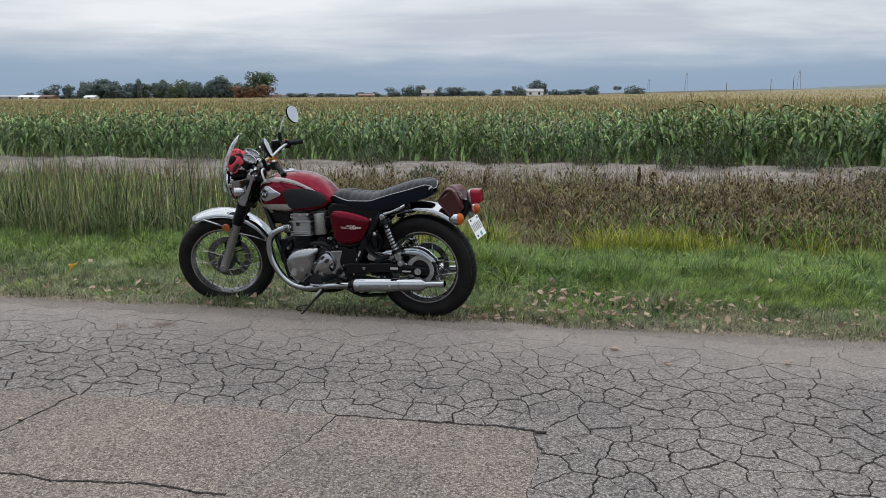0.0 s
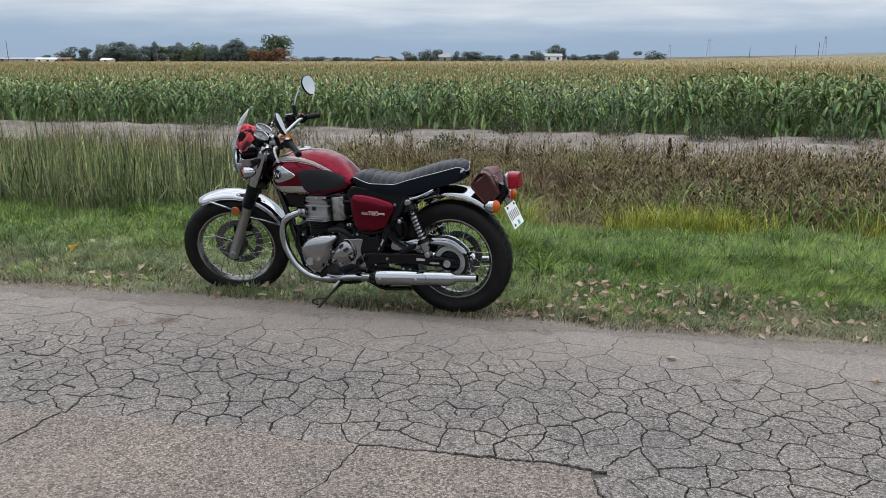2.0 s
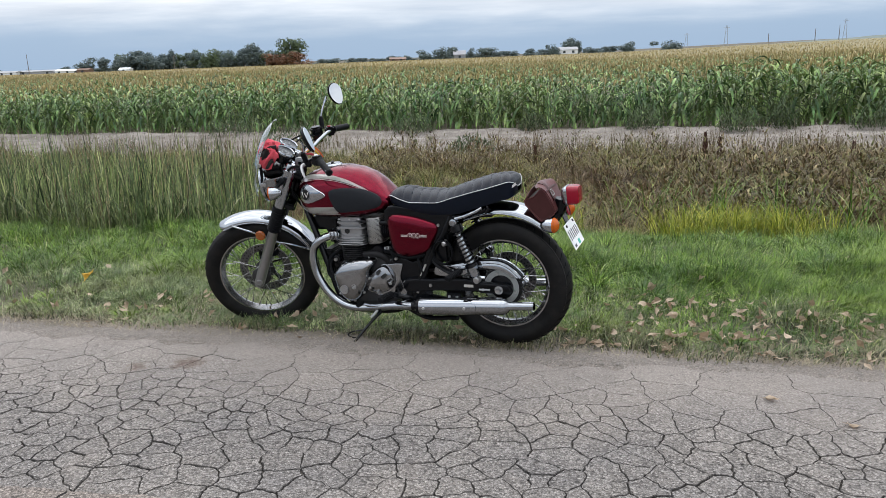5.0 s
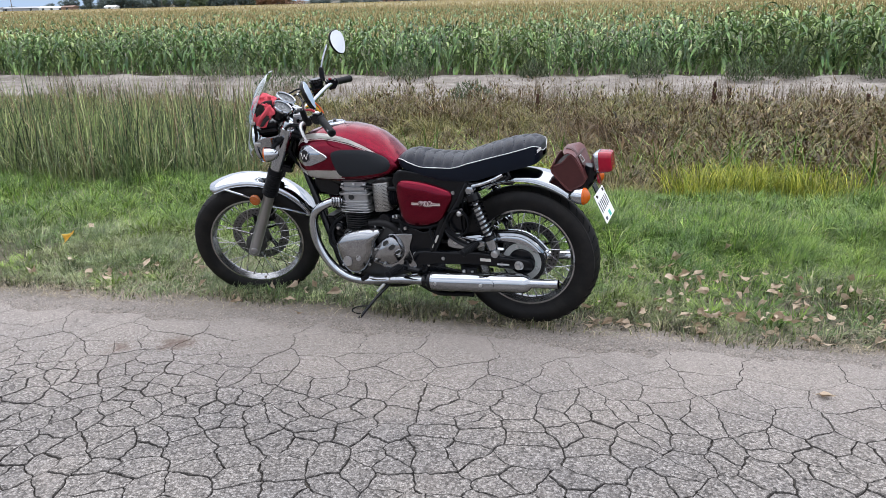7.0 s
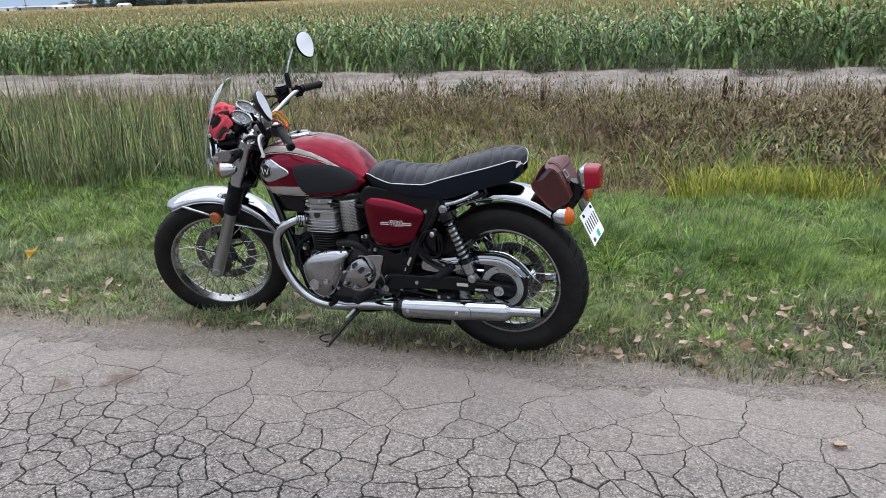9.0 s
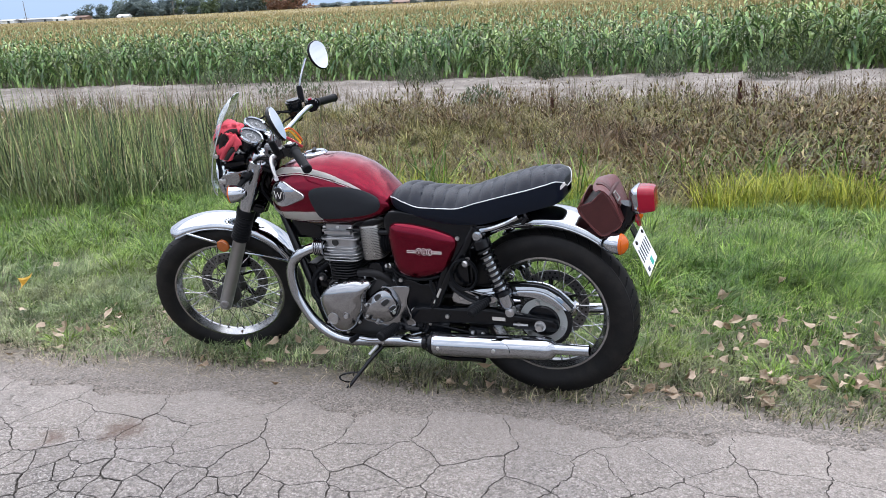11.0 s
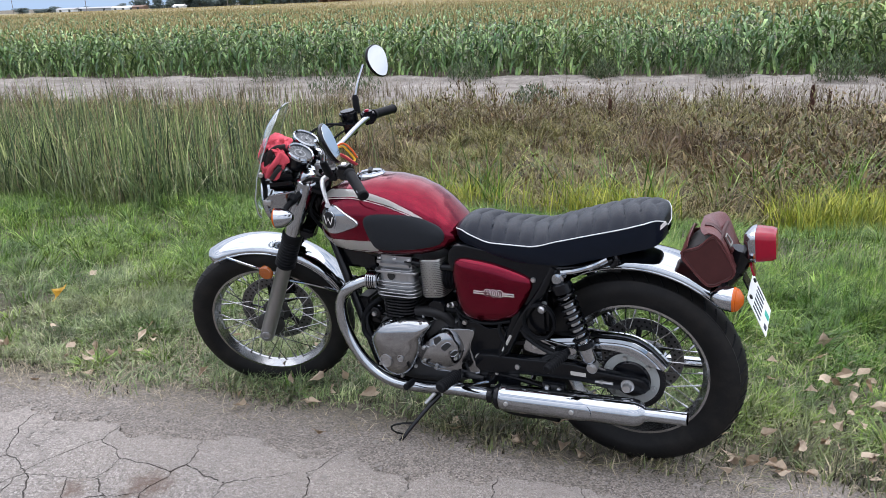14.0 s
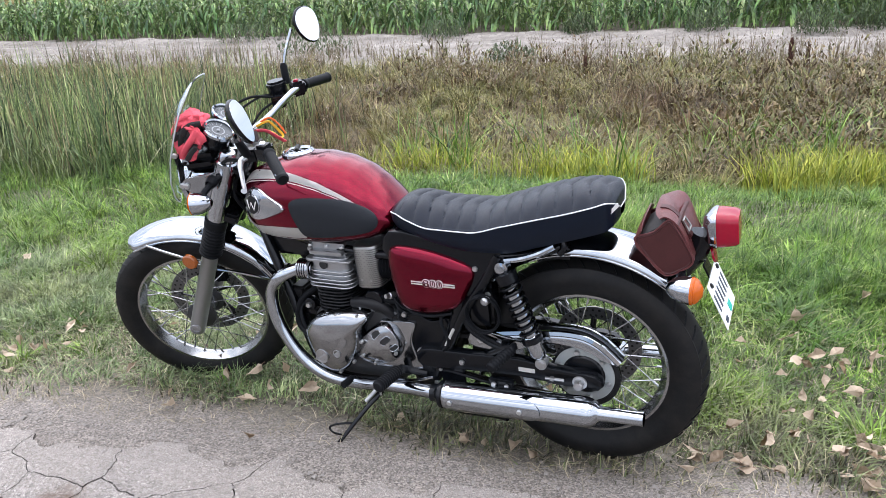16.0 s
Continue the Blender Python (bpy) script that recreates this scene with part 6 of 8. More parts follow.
bm = block(1.19, 1.31, -0.095, 0.095, 0.93, 0.985, 0.02)
bpart("clock_cowl", bm, M_black, None, "black plastic cowl under the clocks", True)


def clock(name, c, label):
    root = empty(name)
    root.parent = bike
    tagged(root, label)
    n = Vector((-0.55, 0.10 if c[1] > 0 else 0.02, 0.83)).normalized()
    c = Vector(c)
    bpart("housing", lathe([(0, -0.06), (0.03, -0.06), (0.042, -0.045), (0.045, 0)], c, n, 30), M_black, root, "", True)
    bpart("bezel", lathe([(0.044, -0.004), (0.05, 0.0), (0.05, 0.008), (0.046, 0.013), (0.042, 0.009), (0.042, 0.0)], c, n, 36), M_chrome, root, "chrome bezel", True)
    bpart("dial", lathe([(0.0425, 0.003), (0, 0.003)], c, n, 36), M_dial, root, "dark dial with pale marks", True)
    e1 = n.orthogonal().normalized()
    e2 = n.cross(e1)
    bm = bmesh.new()
    for k in range(21):
        a = radians(-130 + 13 * k)
        d = e1 * math.cos(a) + e2 * math.sin(a)
        tube(bm, [c + n * 0.0035 + d * (0.031 if k % 2 else 0.028), c + n * 0.0035 + d * 0.038], 0.0011 if k % 2 else 0.0017, 4)
    lathe([(0.017, 0.0036), (0.019, 0.0042), (0.0205, 0.0036)], c, n, 24, bm=bm)
    bpart("dial_marks", bm, M_dial_mark, root, "", True)
    bm = tube(bmesh.new(), [c + n * 0.005, c + n * 0.005 + (e1 * -0.6 + e2 * -0.8) * 0.033], [0.002, 0.0006], 5)
    lathe([(0.005, 0.004), (0.005, 0.007), (0, 0.0075)], c, n, 14, bm=bm)
    bpart("needle", bm, M_dial_mark, root, "", True)


clock("speedometer", (1.17, 0.052, 1.045), "round speedometer with chrome bezel")
clock("tachometer", (1.17, -0.054, 1.053), "round rev counter with chrome bezel")

# -- handlebar and controls --
bar = [(0.905, 0.375, 1.022), (0.957, 0.25, 1.048), (1.00, 0.20, 1.035), (1.06, 0.135, 0.998), (1.10, 0.08, 0.985), (1.105, 0, 0.985)]
handlebar = bpart("handlebar", pipe(bar + [(x, -y, z) for x, y, z in bar[-2::-1]], 0.0112, 12, 6), M_chrome, None, "chrome tubular handlebar", True)
for s in (1, -1):
    bpart("bar_clamp", block(1.082, 1.128, 0.045 * s - 0.014, 0.045 * s + 0.014, 0.955, 1.005, 0.006), M_alloy, handlebar, "", True)
for s in (1, -1):
    o, i_ = Vector((0.893, 0.385 * s, 1.017)), Vector((0.955, 0.262 * s, 1.045))
    d = i_ - o
    pts = [o, o + d * 0.03, o + d * 0.06] + [o + d * f for f in np.linspace(0.1, 0.92, 22)] + [o + d * 0.95, i_]
    rr = [0.015, 0.018, 0.0185] + [0.0172 if k % 2 else 0.0162 for k in range(22)] + [0.0195, 0.0195]
    bpart("grip", tube(bmesh.new(), pts, rr, 16), M_rubber, handlebar, "ribbed black rubber grip", True)
    c = Vector((0.972, 0.243 * s, 1.045))
    bm = block(-0.026, 0.024, -0.022, 0.022, -0.026, 0.024, 0.008, Matrix.Translation(c) @ Matrix.Rotation(radians(-26 * s), 4, "Z"))
    sw = bpart("switch_box", bm, M_black, handlebar, "black switch housing", True)
    bpart("switch_button", block(-0.008, 0.008, -0.008, 0.008, 0.022, 0.03, 0.002, Matrix.Translation(c)), M_tail if s < 0 else M_plate, sw, "", True)
    lev = [(1.045, 0.215 * s, 1.02), (1.058, 0.235 * s, 1.012), (1.04, 0.30 * s, 0.99), (1.02, 0.355 * s, 0.985), (1.018, 0.37 * s, 0.99)]
    lever = bpart("lever", pipe(lev, [0.010, 0.009, 0.0065, 0.006, 0.009], 10, flat=0.8), M_alloy, handlebar, "polished alloy lever", True)
    bm = block(1.01, 1.058, 0.2 * s - 0.016, 0.2 * s + 0.016, 1.0, 1.04, 0.006)
    bpart("lever_perch", bm, M_black, lever, "", True)
bm = lathe([(0, 0), (0.03, 0), (0.033, 0.006), (0.033, 0.045), (0.036, 0.047), (0.036, 0.056), (0.026, 0.06), (0, 0.06)], (1.045, -0.255, 1.01), (0.05, -0.1, 1), 24)
res = bpart("brake_reservoir", bm, M_black, handlebar, "round black brake fluid reservoir", True)
bpart("reservoir_cap", lathe([(0.03, 0.0595), (0.03, 0.064), (0, 0.065)], (1.045, -0.255, 1.01), (0.05, -0.1, 1), 24), M_black, res, "", True)

for s in (1, -1):
    root = empty("mirror")
    root.parent = bike
    tagged(root, "teardrop mirror with black back on a chrome stalk")
    foot = Vector((1.022, 0.30 * s, 1.045)) if s < 0 else Vector((1.03, 0.235, 1.04))
    mid = Vector((1.02, 0.31 * s, 1.115)) if s < 0 else Vector((1.03, 0.27, 1.10))
    c = Vector((0.925, -0.402, 1.21)) if s < 0 else Vector((0.968, 0.36, 1.192))
    back = Vector((0.022, 0, 0))
    bpart("stalk_boot", tube(bmesh.new(), [foot, foot + (mid - foot) * 0.85, mid], [0.0135, 0.0125, 0.008], 12), M_rubber, root, "black rubber boot", True)
    bpart("stalk", pipe([mid - (mid - foot) * 0.2, mid + Vector((-0.018, 0.02 * s, 0.04)), c + back + Vector((0.03, -0.035 * s, 0.0))], 0.0055, 10), M_chrome, root, "", True)
    # the glass faces back, a little down and inwards
    n = Vector((-0.82, 0.50, 0.24)).normalized() if s < 0 else Vector((-0.96, -0.07, 0.265)).normalized()
    e1 = n.cross(Vector((0, 0, 1))).normalized()
    e2 = e1.cross(n)
    shape = rounded([(-0.048, 0.006), (-0.040, 0.038), (-0.010, 0.058), (0.030, 0.053), (0.053, 0.024), (0.050, -0.016), (0.026, -0.050), (-0.010, -0.062), (-0.036, -0.036)], 5)
    flip = -s
    ring = lambda k, d: [c + e1 * x * k * flip + e2 * z * k * 1.0 + n * d for x, z in shape]
    bm = loft([ring(1.0, 0.004), ring(1.05, 0.001), ring(1.05, -0.005), ring(0.88, -0.015), ring(0.5, -0.021), ring(0.1, -0.023)])
    bpart("mirror_shell", bm, M_black, root, "black mirror housing", True)
    bm = loft([ring(0.98, 0.0035), ring(0.98, 0.0055)])
    bpart("mirror_glass", bm, M_mirror, root, "mirror glass", True)


def signal(name, c, direction, stem, turned, parent_label, lens=1.0):
    root = empty(name)
    root.parent = bike
    tagged(root, parent_label)
    c = Vector(c)
    bm = lathe([(0, -0.052), (0.012, -0.05), (0.024, -0.038), (0.033, -0.016), (0.035, 0.004), (0.035, 0.01)], c, direction, 28)
    bpart("body", bm, M_chrome, root, "chrome bullet body", turned)
    d = Vector(direction).normalized()
    prof = [(0.035, 0.009), (0.0355, 0.014)]
    for k in range(5):
        h = 0.015 + 0.0035 * k
        prof += [(0.034 - 0.0007 * k * k, h), (0.0325 - 0.0008 * k * k, h + 0.002)]
    prof += [(0.012, 0.036), (0, 0.037)]
    prof = [(rr, 0.009 + (h - 0.009) * lens) for rr, h in prof]
    bpart("lens", lathe(prof, c, direction, 28), M_amber, root, "ribbed amber lens", turned)
    bpart("stem", pipe(stem, 0.0105, 10, 4), M_rubber if turned else M_black, root, "", turned)


for s in (1, -1):
    signal("turn_signal", (1.245, 0.215 * s, 0.886), (1, 0, 0.05), [(1.236, 0.205 * s, 0.89), (1.215, 0.16 * s, 0.908), (1.165, 0.115 * s, 0.932)], True, "chrome front turn signal with amber lens", 0.5)
    signal("turn_signal", (-0.287, 0.16 * s, 0.672), (-1, 0.06 * s, 0.0), [(-0.27, 0.14 * s, 0.672), (-0.265, 0.10 * s, 0.68), (-0.26, 0.04 * s, 0.68)], False, "chrome rear turn signal with amber lens")
    bpart("front_plate_boot", lathe([(0.016, 0), (0.02, 0.01), (0.016, 0.03)], (1.2, 0.13 * s, 0.92), (0.3, s, -0.2), 12), M_rubber, None, "", True)

# control cables from bar to frame
for pts, r_ in (([(1.05, -0.25, 1.03), (1.11, -0.2, 1.04), (1.2, -0.12, 1.0), (1.24, -0.06, 0.9), (1.2, -0.03, 0.8)], 0.004), ([(1.03, -0.23, 1.02), (1.13, -0.16, 1.06), (1.23, -0.09, 1.0), (1.22, -0.05, 0.86)], 0.0045), ([(1.05, 0.215, 1.01), (1.12, 0.17, 1.0), (1.19, 0.09, 0.93), (1.2, 0.05, 0.82), (1.1, 0.06, 0.7)], 0.004), ([(1.06, 0.2, 1.0), (1.14, 0.14, 0.98), (1.2, 0.07, 0.9), (1.16, 0.04, 0.78)], 0.004), ([(1.26, -0.07, 0.95), (1.29, -0.10, 0.80), (1.36, -0.10, 0.62), (1.39, -0.09, 0.50)], 0.0045), ([(1.13, 0.03, 0.92), (1.17, 0.09, 0.84), (1.13, 0.09, 0.74)], 0.006), ([(1.02, -0.22, 1.03), (1.1, -0.17, 1.0), (1.16, -0.08, 0.93)], 0.004)):
    bpart("control_cable", pipe(pts, r_, 7), M_rubber, None, "black control cable", True)
bpart("steering_nut", bolt(bmesh.new(), FC - Vector((0.04, 0, 0.02)) + up * 0.70, up, 0.017, 0.014, 6), M_chrome, None, "", True)
bpart("ignition_lock", lathe([(0.018, 0), (0.018, 0.02), (0.012, 0.022), (0, 0.02)], FC + Vector((0.0, 0.03, 0)) + up * 0.70, up, 18), M_chrome, None, "", True)

# -- tank --
TANK = [  # x, top, bottom, half width
    (1.108, 0.845, 0.800, 0.035), (1.098, 0.872, 0.765, 0.085), (1.070, 0.900, 0.722, 0.120), (1.02, 0.922, 0.695, 0.143), (0.96, 0.938, 0.686, 0.153), (0.89, 0.947, 0.683, 0.157), (0.82, 0.945, 0.684, 0.156),
    (0.75, 0.931, 0.688, 0.150), (0.69, 0.905, 0.695, 0.140), (0.64, 0.868, 0.706, 0.126), (0.60, 0.826, 0.722, 0.108), (0.57, 0.79, 0.74, 0.085), (0.558, 0.772, 0.752, 0.05)]
TX = [s[0] for s in TANK][::-1]


def tank_at(x):
    return [float(np.interp(x, TX, [s[k] for s in TANK][::-1])) for k in (1, 2, 3)]


def tank_y(x, z):
    top, low, hw = tank_at(x)
    mid = low + 0.42 * (top - low)
    f = (z - mid) / (top - mid) if z > mid else (mid - z) / (mid - low)
    e = 2.3 if z > mid else 4.0
    return hw * max(0.0, 1 - min(1, f) ** e) ** (1 / e)


def tank_ring(x):
    top, low, hw = tank_at(x)
    mid = low + 0.42 * (top - low)
    out = []
    for k in range(48):
        a = k * math.tau / 48
        ca, sa = math.cos(a), math.sin(a)
        e = 2.3 if sa >= 0 else 4.0
        yy = math.copysign(abs(ca) ** (2 / e), ca) * hw
        zz = mid + math.copysign(abs(sa) ** (2 / e), sa) * ((top - mid) if sa >= 0 else (mid - low))
        out.append(Vector((x, yy, zz)))
    return out


xs = smooth_path([(s[0], 0, 0) for s in TANK], 4)
tank = bpart("fuel_tank", loft([tank_ring(p.x) for p in xs]), M_red, None, "glossy candy red fuel tank with silver stripes")


def on_tank(outline, lift, s, mat, name, label, edge=0.004, parent=None):
    """A raised panel that follows the tank's flank."""
    bm = bmesh.new()
    cx, cz = np.mean(outline, 0)
    rows = []
    for k, d in ((1.0, -0.006), (1.0, lift * 0.6), (0.95, lift), (0.7, lift), (0.4, lift), (0.15, lift)):
        rows.append([bm.verts.new((cx + (x - cx) * k, s * (tank_y(cx + (x - cx) * k, cz + (z - cz) * k) + d), cz + (z - cz) * k)) for x, z in outline])
    n = len(outline)
    for a, b_ in zip(rows, rows[1:]):
        for k in range(n):
            bm.faces.new((a[k], a[(k + 1) % n], b_[(k + 1) % n], b_[k]))
    bm.faces.new(rows[-1])
    bmesh.ops.recalc_face_normals(bm, faces=bm.faces)
    return bpart(name, bm, mat, parent or tank, label)


def on_tank_band(line, mat, name, s, lift=0.0012, label=""):
    """A painted band between pairs of heights along the tank."""
    bm, rows = bmesh.new(), []
    for x, z0, z1 in line:
        rows.append([bm.verts.new((x, s * (tank_y(x, z0 + (z1 - z0) * f) + lift), z0 + (z1 - z0) * f)) for f in (0, 0.33, 0.66, 1)])
    for a, b_ in zip(rows, rows[1:]):
        for k in range(3):
            bm.faces.new((a[k], a[k + 1], b_[k + 1], b_[k]))
    bmesh.ops.solidify(bm, geom=bm.faces[:], thickness=0.001)
    return bpart(name, bm, mat, tank, label)


def fine(line, per=6):
    return [tuple(p) for p in smooth_path(line, per)]


for s in (1, -1):
    pad = rounded([(0.872, 0.822), (0.845, 0.846), (0.77, 0.850), (0.69, 0.842), (0.625, 0.812), (0.598, 0.778), (0.612, 0.748), (0.66, 0.735), (0.74, 0.727), (0.82, 0.724), (0.848, 0.75)], 5)
    on_tank(pad, 0.006, s, M_pad, "knee_pad", "black rubber knee pad")
    on_tank_band(fine([(1.074, 0.752, 0.79), (1.04, 0.722, 0.75), (0.95, 0.716, 0.752), (0.90, 0.716, 0.753), (0.845, 0.717, 0.753), (0.83, 0.72, 0.735)]), M_silver, "lower_stripe", s, label="broad silver tank stripe")
    on_tank_band(fine([(1.07, 0.745, 0.749), (1.04, 0.716, 0.719), (0.9, 0.710, 0.713), (0.82, 0.712, 0.715)]), M_white_line, "lower_pinstripe", s)
    on_tank_band(fine([(1.085, 0.858, 0.876), (1.04, 0.883, 0.904), (0.92, 0.897, 0.916), (0.80, 0.881, 0.897), (0.70, 0.846, 0.856), (0.64, 0.812, 0.817)]), M_silver, "upper_stripe", s, label="silver tank stripe")
    on_tank_band(fine([(1.08, 0.853, 0.8555), (1.04, 0.8775, 0.880), (0.92, 0.8915, 0.894), (0.80, 0.8755, 0.878), (0.70, 0.842, 0.844), (0.63, 0.806, 0.808)]), M_white_line, "upper_pinstripe", s)
    drop = rounded([(1.066, 0.817), (1.052, 0.853), (1.005, 0.868), (0.95, 0.850), (0.889, 0.815), (0.95, 0.784), (1.005, 0.770), (1.048, 0.782)], 4)
    badge = on_tank(drop, 0.010, s, M_chrome, "tank_badge", "chrome teardrop badge with a round emblem")
    ring = lambda rad: [(1.014 + rad * math.cos(a), 0.819 + rad * math.sin(a)) for a in np.linspace(0, math.tau, 28, endpoint=False)]
    on_tank(ring(0.033), 0.0125, s, M_chrome, "emblem_ring", "", 0.002, badge)
    on_tank(ring(0.029), 0.0138, s, M_fin, "emblem", "dark round emblem with a pale letter", 0.0015, badge)
    bm = bmesh.new()
    zig = [(0.021, 0.013), (0.0105, -0.013), (0.0, 0.008), (-0.0105, -0.013), (-0.021, 0.013)]
    tube(bm, [Vector((1.014 + x, s * (tank_y(1.014 + x, 0.819 + z) + 0.0140), 0.819 + z)) for x, z in zig], 0.0024, 6)
    bpart("emblem_letter", bm, M_white_line, badge)
bm = lathe([(0.052, -0.012), (0.052, 0.0), (0.047, 0.006), (0.043, 0.004), (0.04, 0.009), (0.02, 0.012), (0, 0.012)], (0.918, 0, 0.946), (0.03, 0, 1), 36)
cap = bpart("filler_cap", bm, M_chrome, tank, "chrome filler cap with a dark lock bar")
bpart("cap_bar", block(-0.008, 0.008, -0.03, 0.03, 0.009, 0.017, 0.003, Matrix.Translation((0.918, 0, 0.946)) @ Matrix.Rotation(0.5, 4, "Z")), M_fin, cap)

# -- seat --
SEAT_X = [0.575, 0.562, 0.54, 0.50, 0.42, 0.30, 0.20, 0.10, 0.02, -0.04, -0.072, -0.09, -0.097]
SEAT_TOP = [0.795, 0.812, 0.821, 0.823, 0.810, 0.805, 0.832, 0.862, 0.881, 0.886, 0.878, 0.858, 0.832]
SEAT_PIPE = [0.785, 0.798, 0.801, 0.789, 0.771, 0.771, 0.796, 0.822, 0.841, 0.856, 0.862, 0.852, 0.829]
SEAT_LOW = [0.775, 0.765, 0.755, 0.742, 0.722, 0.708, 0.712, 0.738, 0.760, 0.775, 0.782, 0.794, 0.808]
SEAT_W = [0.045, 0.085, 0.105, 0.118, 0.130, 0.136, 0.138, 0.136, 0.130, 0.118, 0.098, 0.066, 0.025]


def curve(x, xs, ys):
    """A smooth curve through rising xs."""
    n = len(xs)
    i = min(max(int(np.searchsorted(xs, x)) - 1, 0), n - 2)
    h = xs[i + 1] - xs[i]
    t = (x - xs[i]) / h

    def slope(k):
        if k in (0, n - 1):
            return 0.0 if k else (ys[1] - ys[0]) / (xs[1] - xs[0])
        a, b_ = (ys[k] - ys[k - 1]) / (xs[k] - xs[k - 1]), (ys[k + 1] - ys[k]) / (xs[k + 1] - xs[k])
        return 0.0 if a * b_ <= 0 else 2 * a * b_ / (a + b_)

    m0, m1 = slope(i) * h, slope(i + 1) * h
    return float((2 * t ** 3 - 3 * t * t + 1) * ys[i] + (t ** 3 - 2 * t * t + t) * m0 + (3 * t * t - 2 * t ** 3) * ys[i + 1] + (t ** 3 - t * t) * m1)


def seat_at(x):
    return [curve(x, SEAT_X[::-1], v[::-1]) for v in (SEAT_TOP, SEAT_PIPE, SEAT_LOW, SEAT_W)]


def seat_xs(step):
    pts = smooth_path([(x, 0, 0) for x in SEAT_X], 8)
    lo, hi = min(SEAT_X), max(SEAT_X)
    return sorted({round(max(lo, min(hi, p.x)), 4) for p in pts} | {round(float(x), 4) for x in np.arange(lo, hi, step)}, reverse=True)


rows, skirt = [], []
for x in seat_xs(0.005):
    t, p, l, w = seat_at(x)
    row = []
    for k in range(25):
        f = -1 + 2 * k / 24
        g = 1 - abs(f) ** 3.0
        slant = x + 0.035 * (abs(f) - 0.5)
        roll = abs(math.sin(math.pi * (slant - 0.02) / 0.047)) ** 0.38 - 0.82
        damp = max(0, min(1, (0.548 - x) / 0.03, (x + 0.075) / 0.03)) * (1 - abs(f) ** 8)
        row.append((x, w * f * (1 - 0.0 * g), p + (t - p) * g + 0.0105 * roll * damp))
    rows.append(row)
    skirt.append([(x, w * k, z) for k, z in ((1.0, p), (0.995, p - 0.35 * (p - l)), (0.97, p - 0.75 * (p - l)), (0.9, l), (0.5, l - 0.004), (0, l - 0.004), (-0.5, l - 0.004), (-0.9, l), (-0.97, p - 0.75 * (p - l)), (-0.995, p - 0.35 * (p - l)), (-1.0, p))])
seat = bpart("seat", loft(skirt, closed=False), M_vinyl, None, "black quilted two-up seat with white piping")
bpart("quilted_top", loft(rows, closed=False), M_vinyl, seat, "black transverse rolls of the seat top")
line = []
for x in seat_xs(0.01):
    t, p, l, w = seat_at(x)
    line.append((x, w * 1.003, p))
loop = line + [(x, -y, z) for x, y, z in line[::-1]]
bpart("piping", tube(bmesh.new(), [loop[-1]] + loop + [loop[0]], 0.0018, 6), M_piping, seat, "white seat piping")
bm = block(-0.021, 0.021, -0.0012, 0.0012, -0.006, 0.006, 0.0, Matrix.Translation((-0.087, 0.072, 0.838)) @ Matrix.Rotation(radians(60), 4, "Z") @ Matrix.Rotation(radians(20), 4, "Y"))
bpart("seat_mark", bm, M_white_line, seat, "small white maker's mark as a bar")
bm = block(0.02, 0.56, -0.085, 0.085, 0.685, 0.735, 0.01)
bpart("seat_base", bm, M_black, seat)

# -- side covers --


def polished(outline, y0, y1, top, power=2.7):
    """A fully rounded cover: a short wall, then a soft swelling to the middle."""
    cx, cz = np.mean(outline, 0)
    rows = [[(x, y0, z) for x, z in outline]]
    for k in (1.0, 0.985, 0.96, 0.92, 0.86, 0.78, 0.68, 0.56, 0.42, 0.27, 0.1):
        y = y1 + (top - y1) * (1 - k ** power) ** (1 / power)
        rows.append([(cx + (x - cx) * k, y, cz + (z - cz) * k) for x, z in outline])
    return loft(rows)


side_outline = rounded([(0.435 + (x - 0.435) * 1.03, 0.60 + (z - 0.60) * 1.03) for x, z in ((0.570, 0.638), (0.562, 0.688), (0.545, 0.703), (0.504, 0.706), (0.421, 0.697), (0.342, 0.675), (0.306, 0.655), (0.303, 0.621), (0.346, 0.541), (0.391, 0.508), (0.453, 0.492), (0.518, 0.497), (0.553, 0.530))], 4)


def text_mesh(txt, size, m, grow=0.0):
    cu = bpy.data.curves.new("txt", "FONT")
    cu.body, cu.size, cu.extrude, cu.align_x, cu.align_y, cu.offset = txt, size, 0.0012, "CENTER", "CENTER", grow
    ob = bpy.data.objects.new("txt", cu)
    scene.collection.objects.link(ob)
    dg = bpy.context.evaluated_depsgraph_get()
    me = bpy.data.meshes.new_from_object(ob.evaluated_get(dg))
    bm = bmesh.new()
    bm.from_mesh(me)
    bpy.data.meshes.remove(me)
    bpy.data.objects.remove(ob)
    bpy.data.curves.remove(cu)
    bmesh.ops.transform(bm, matrix=m, verts=bm.verts)
    return bm


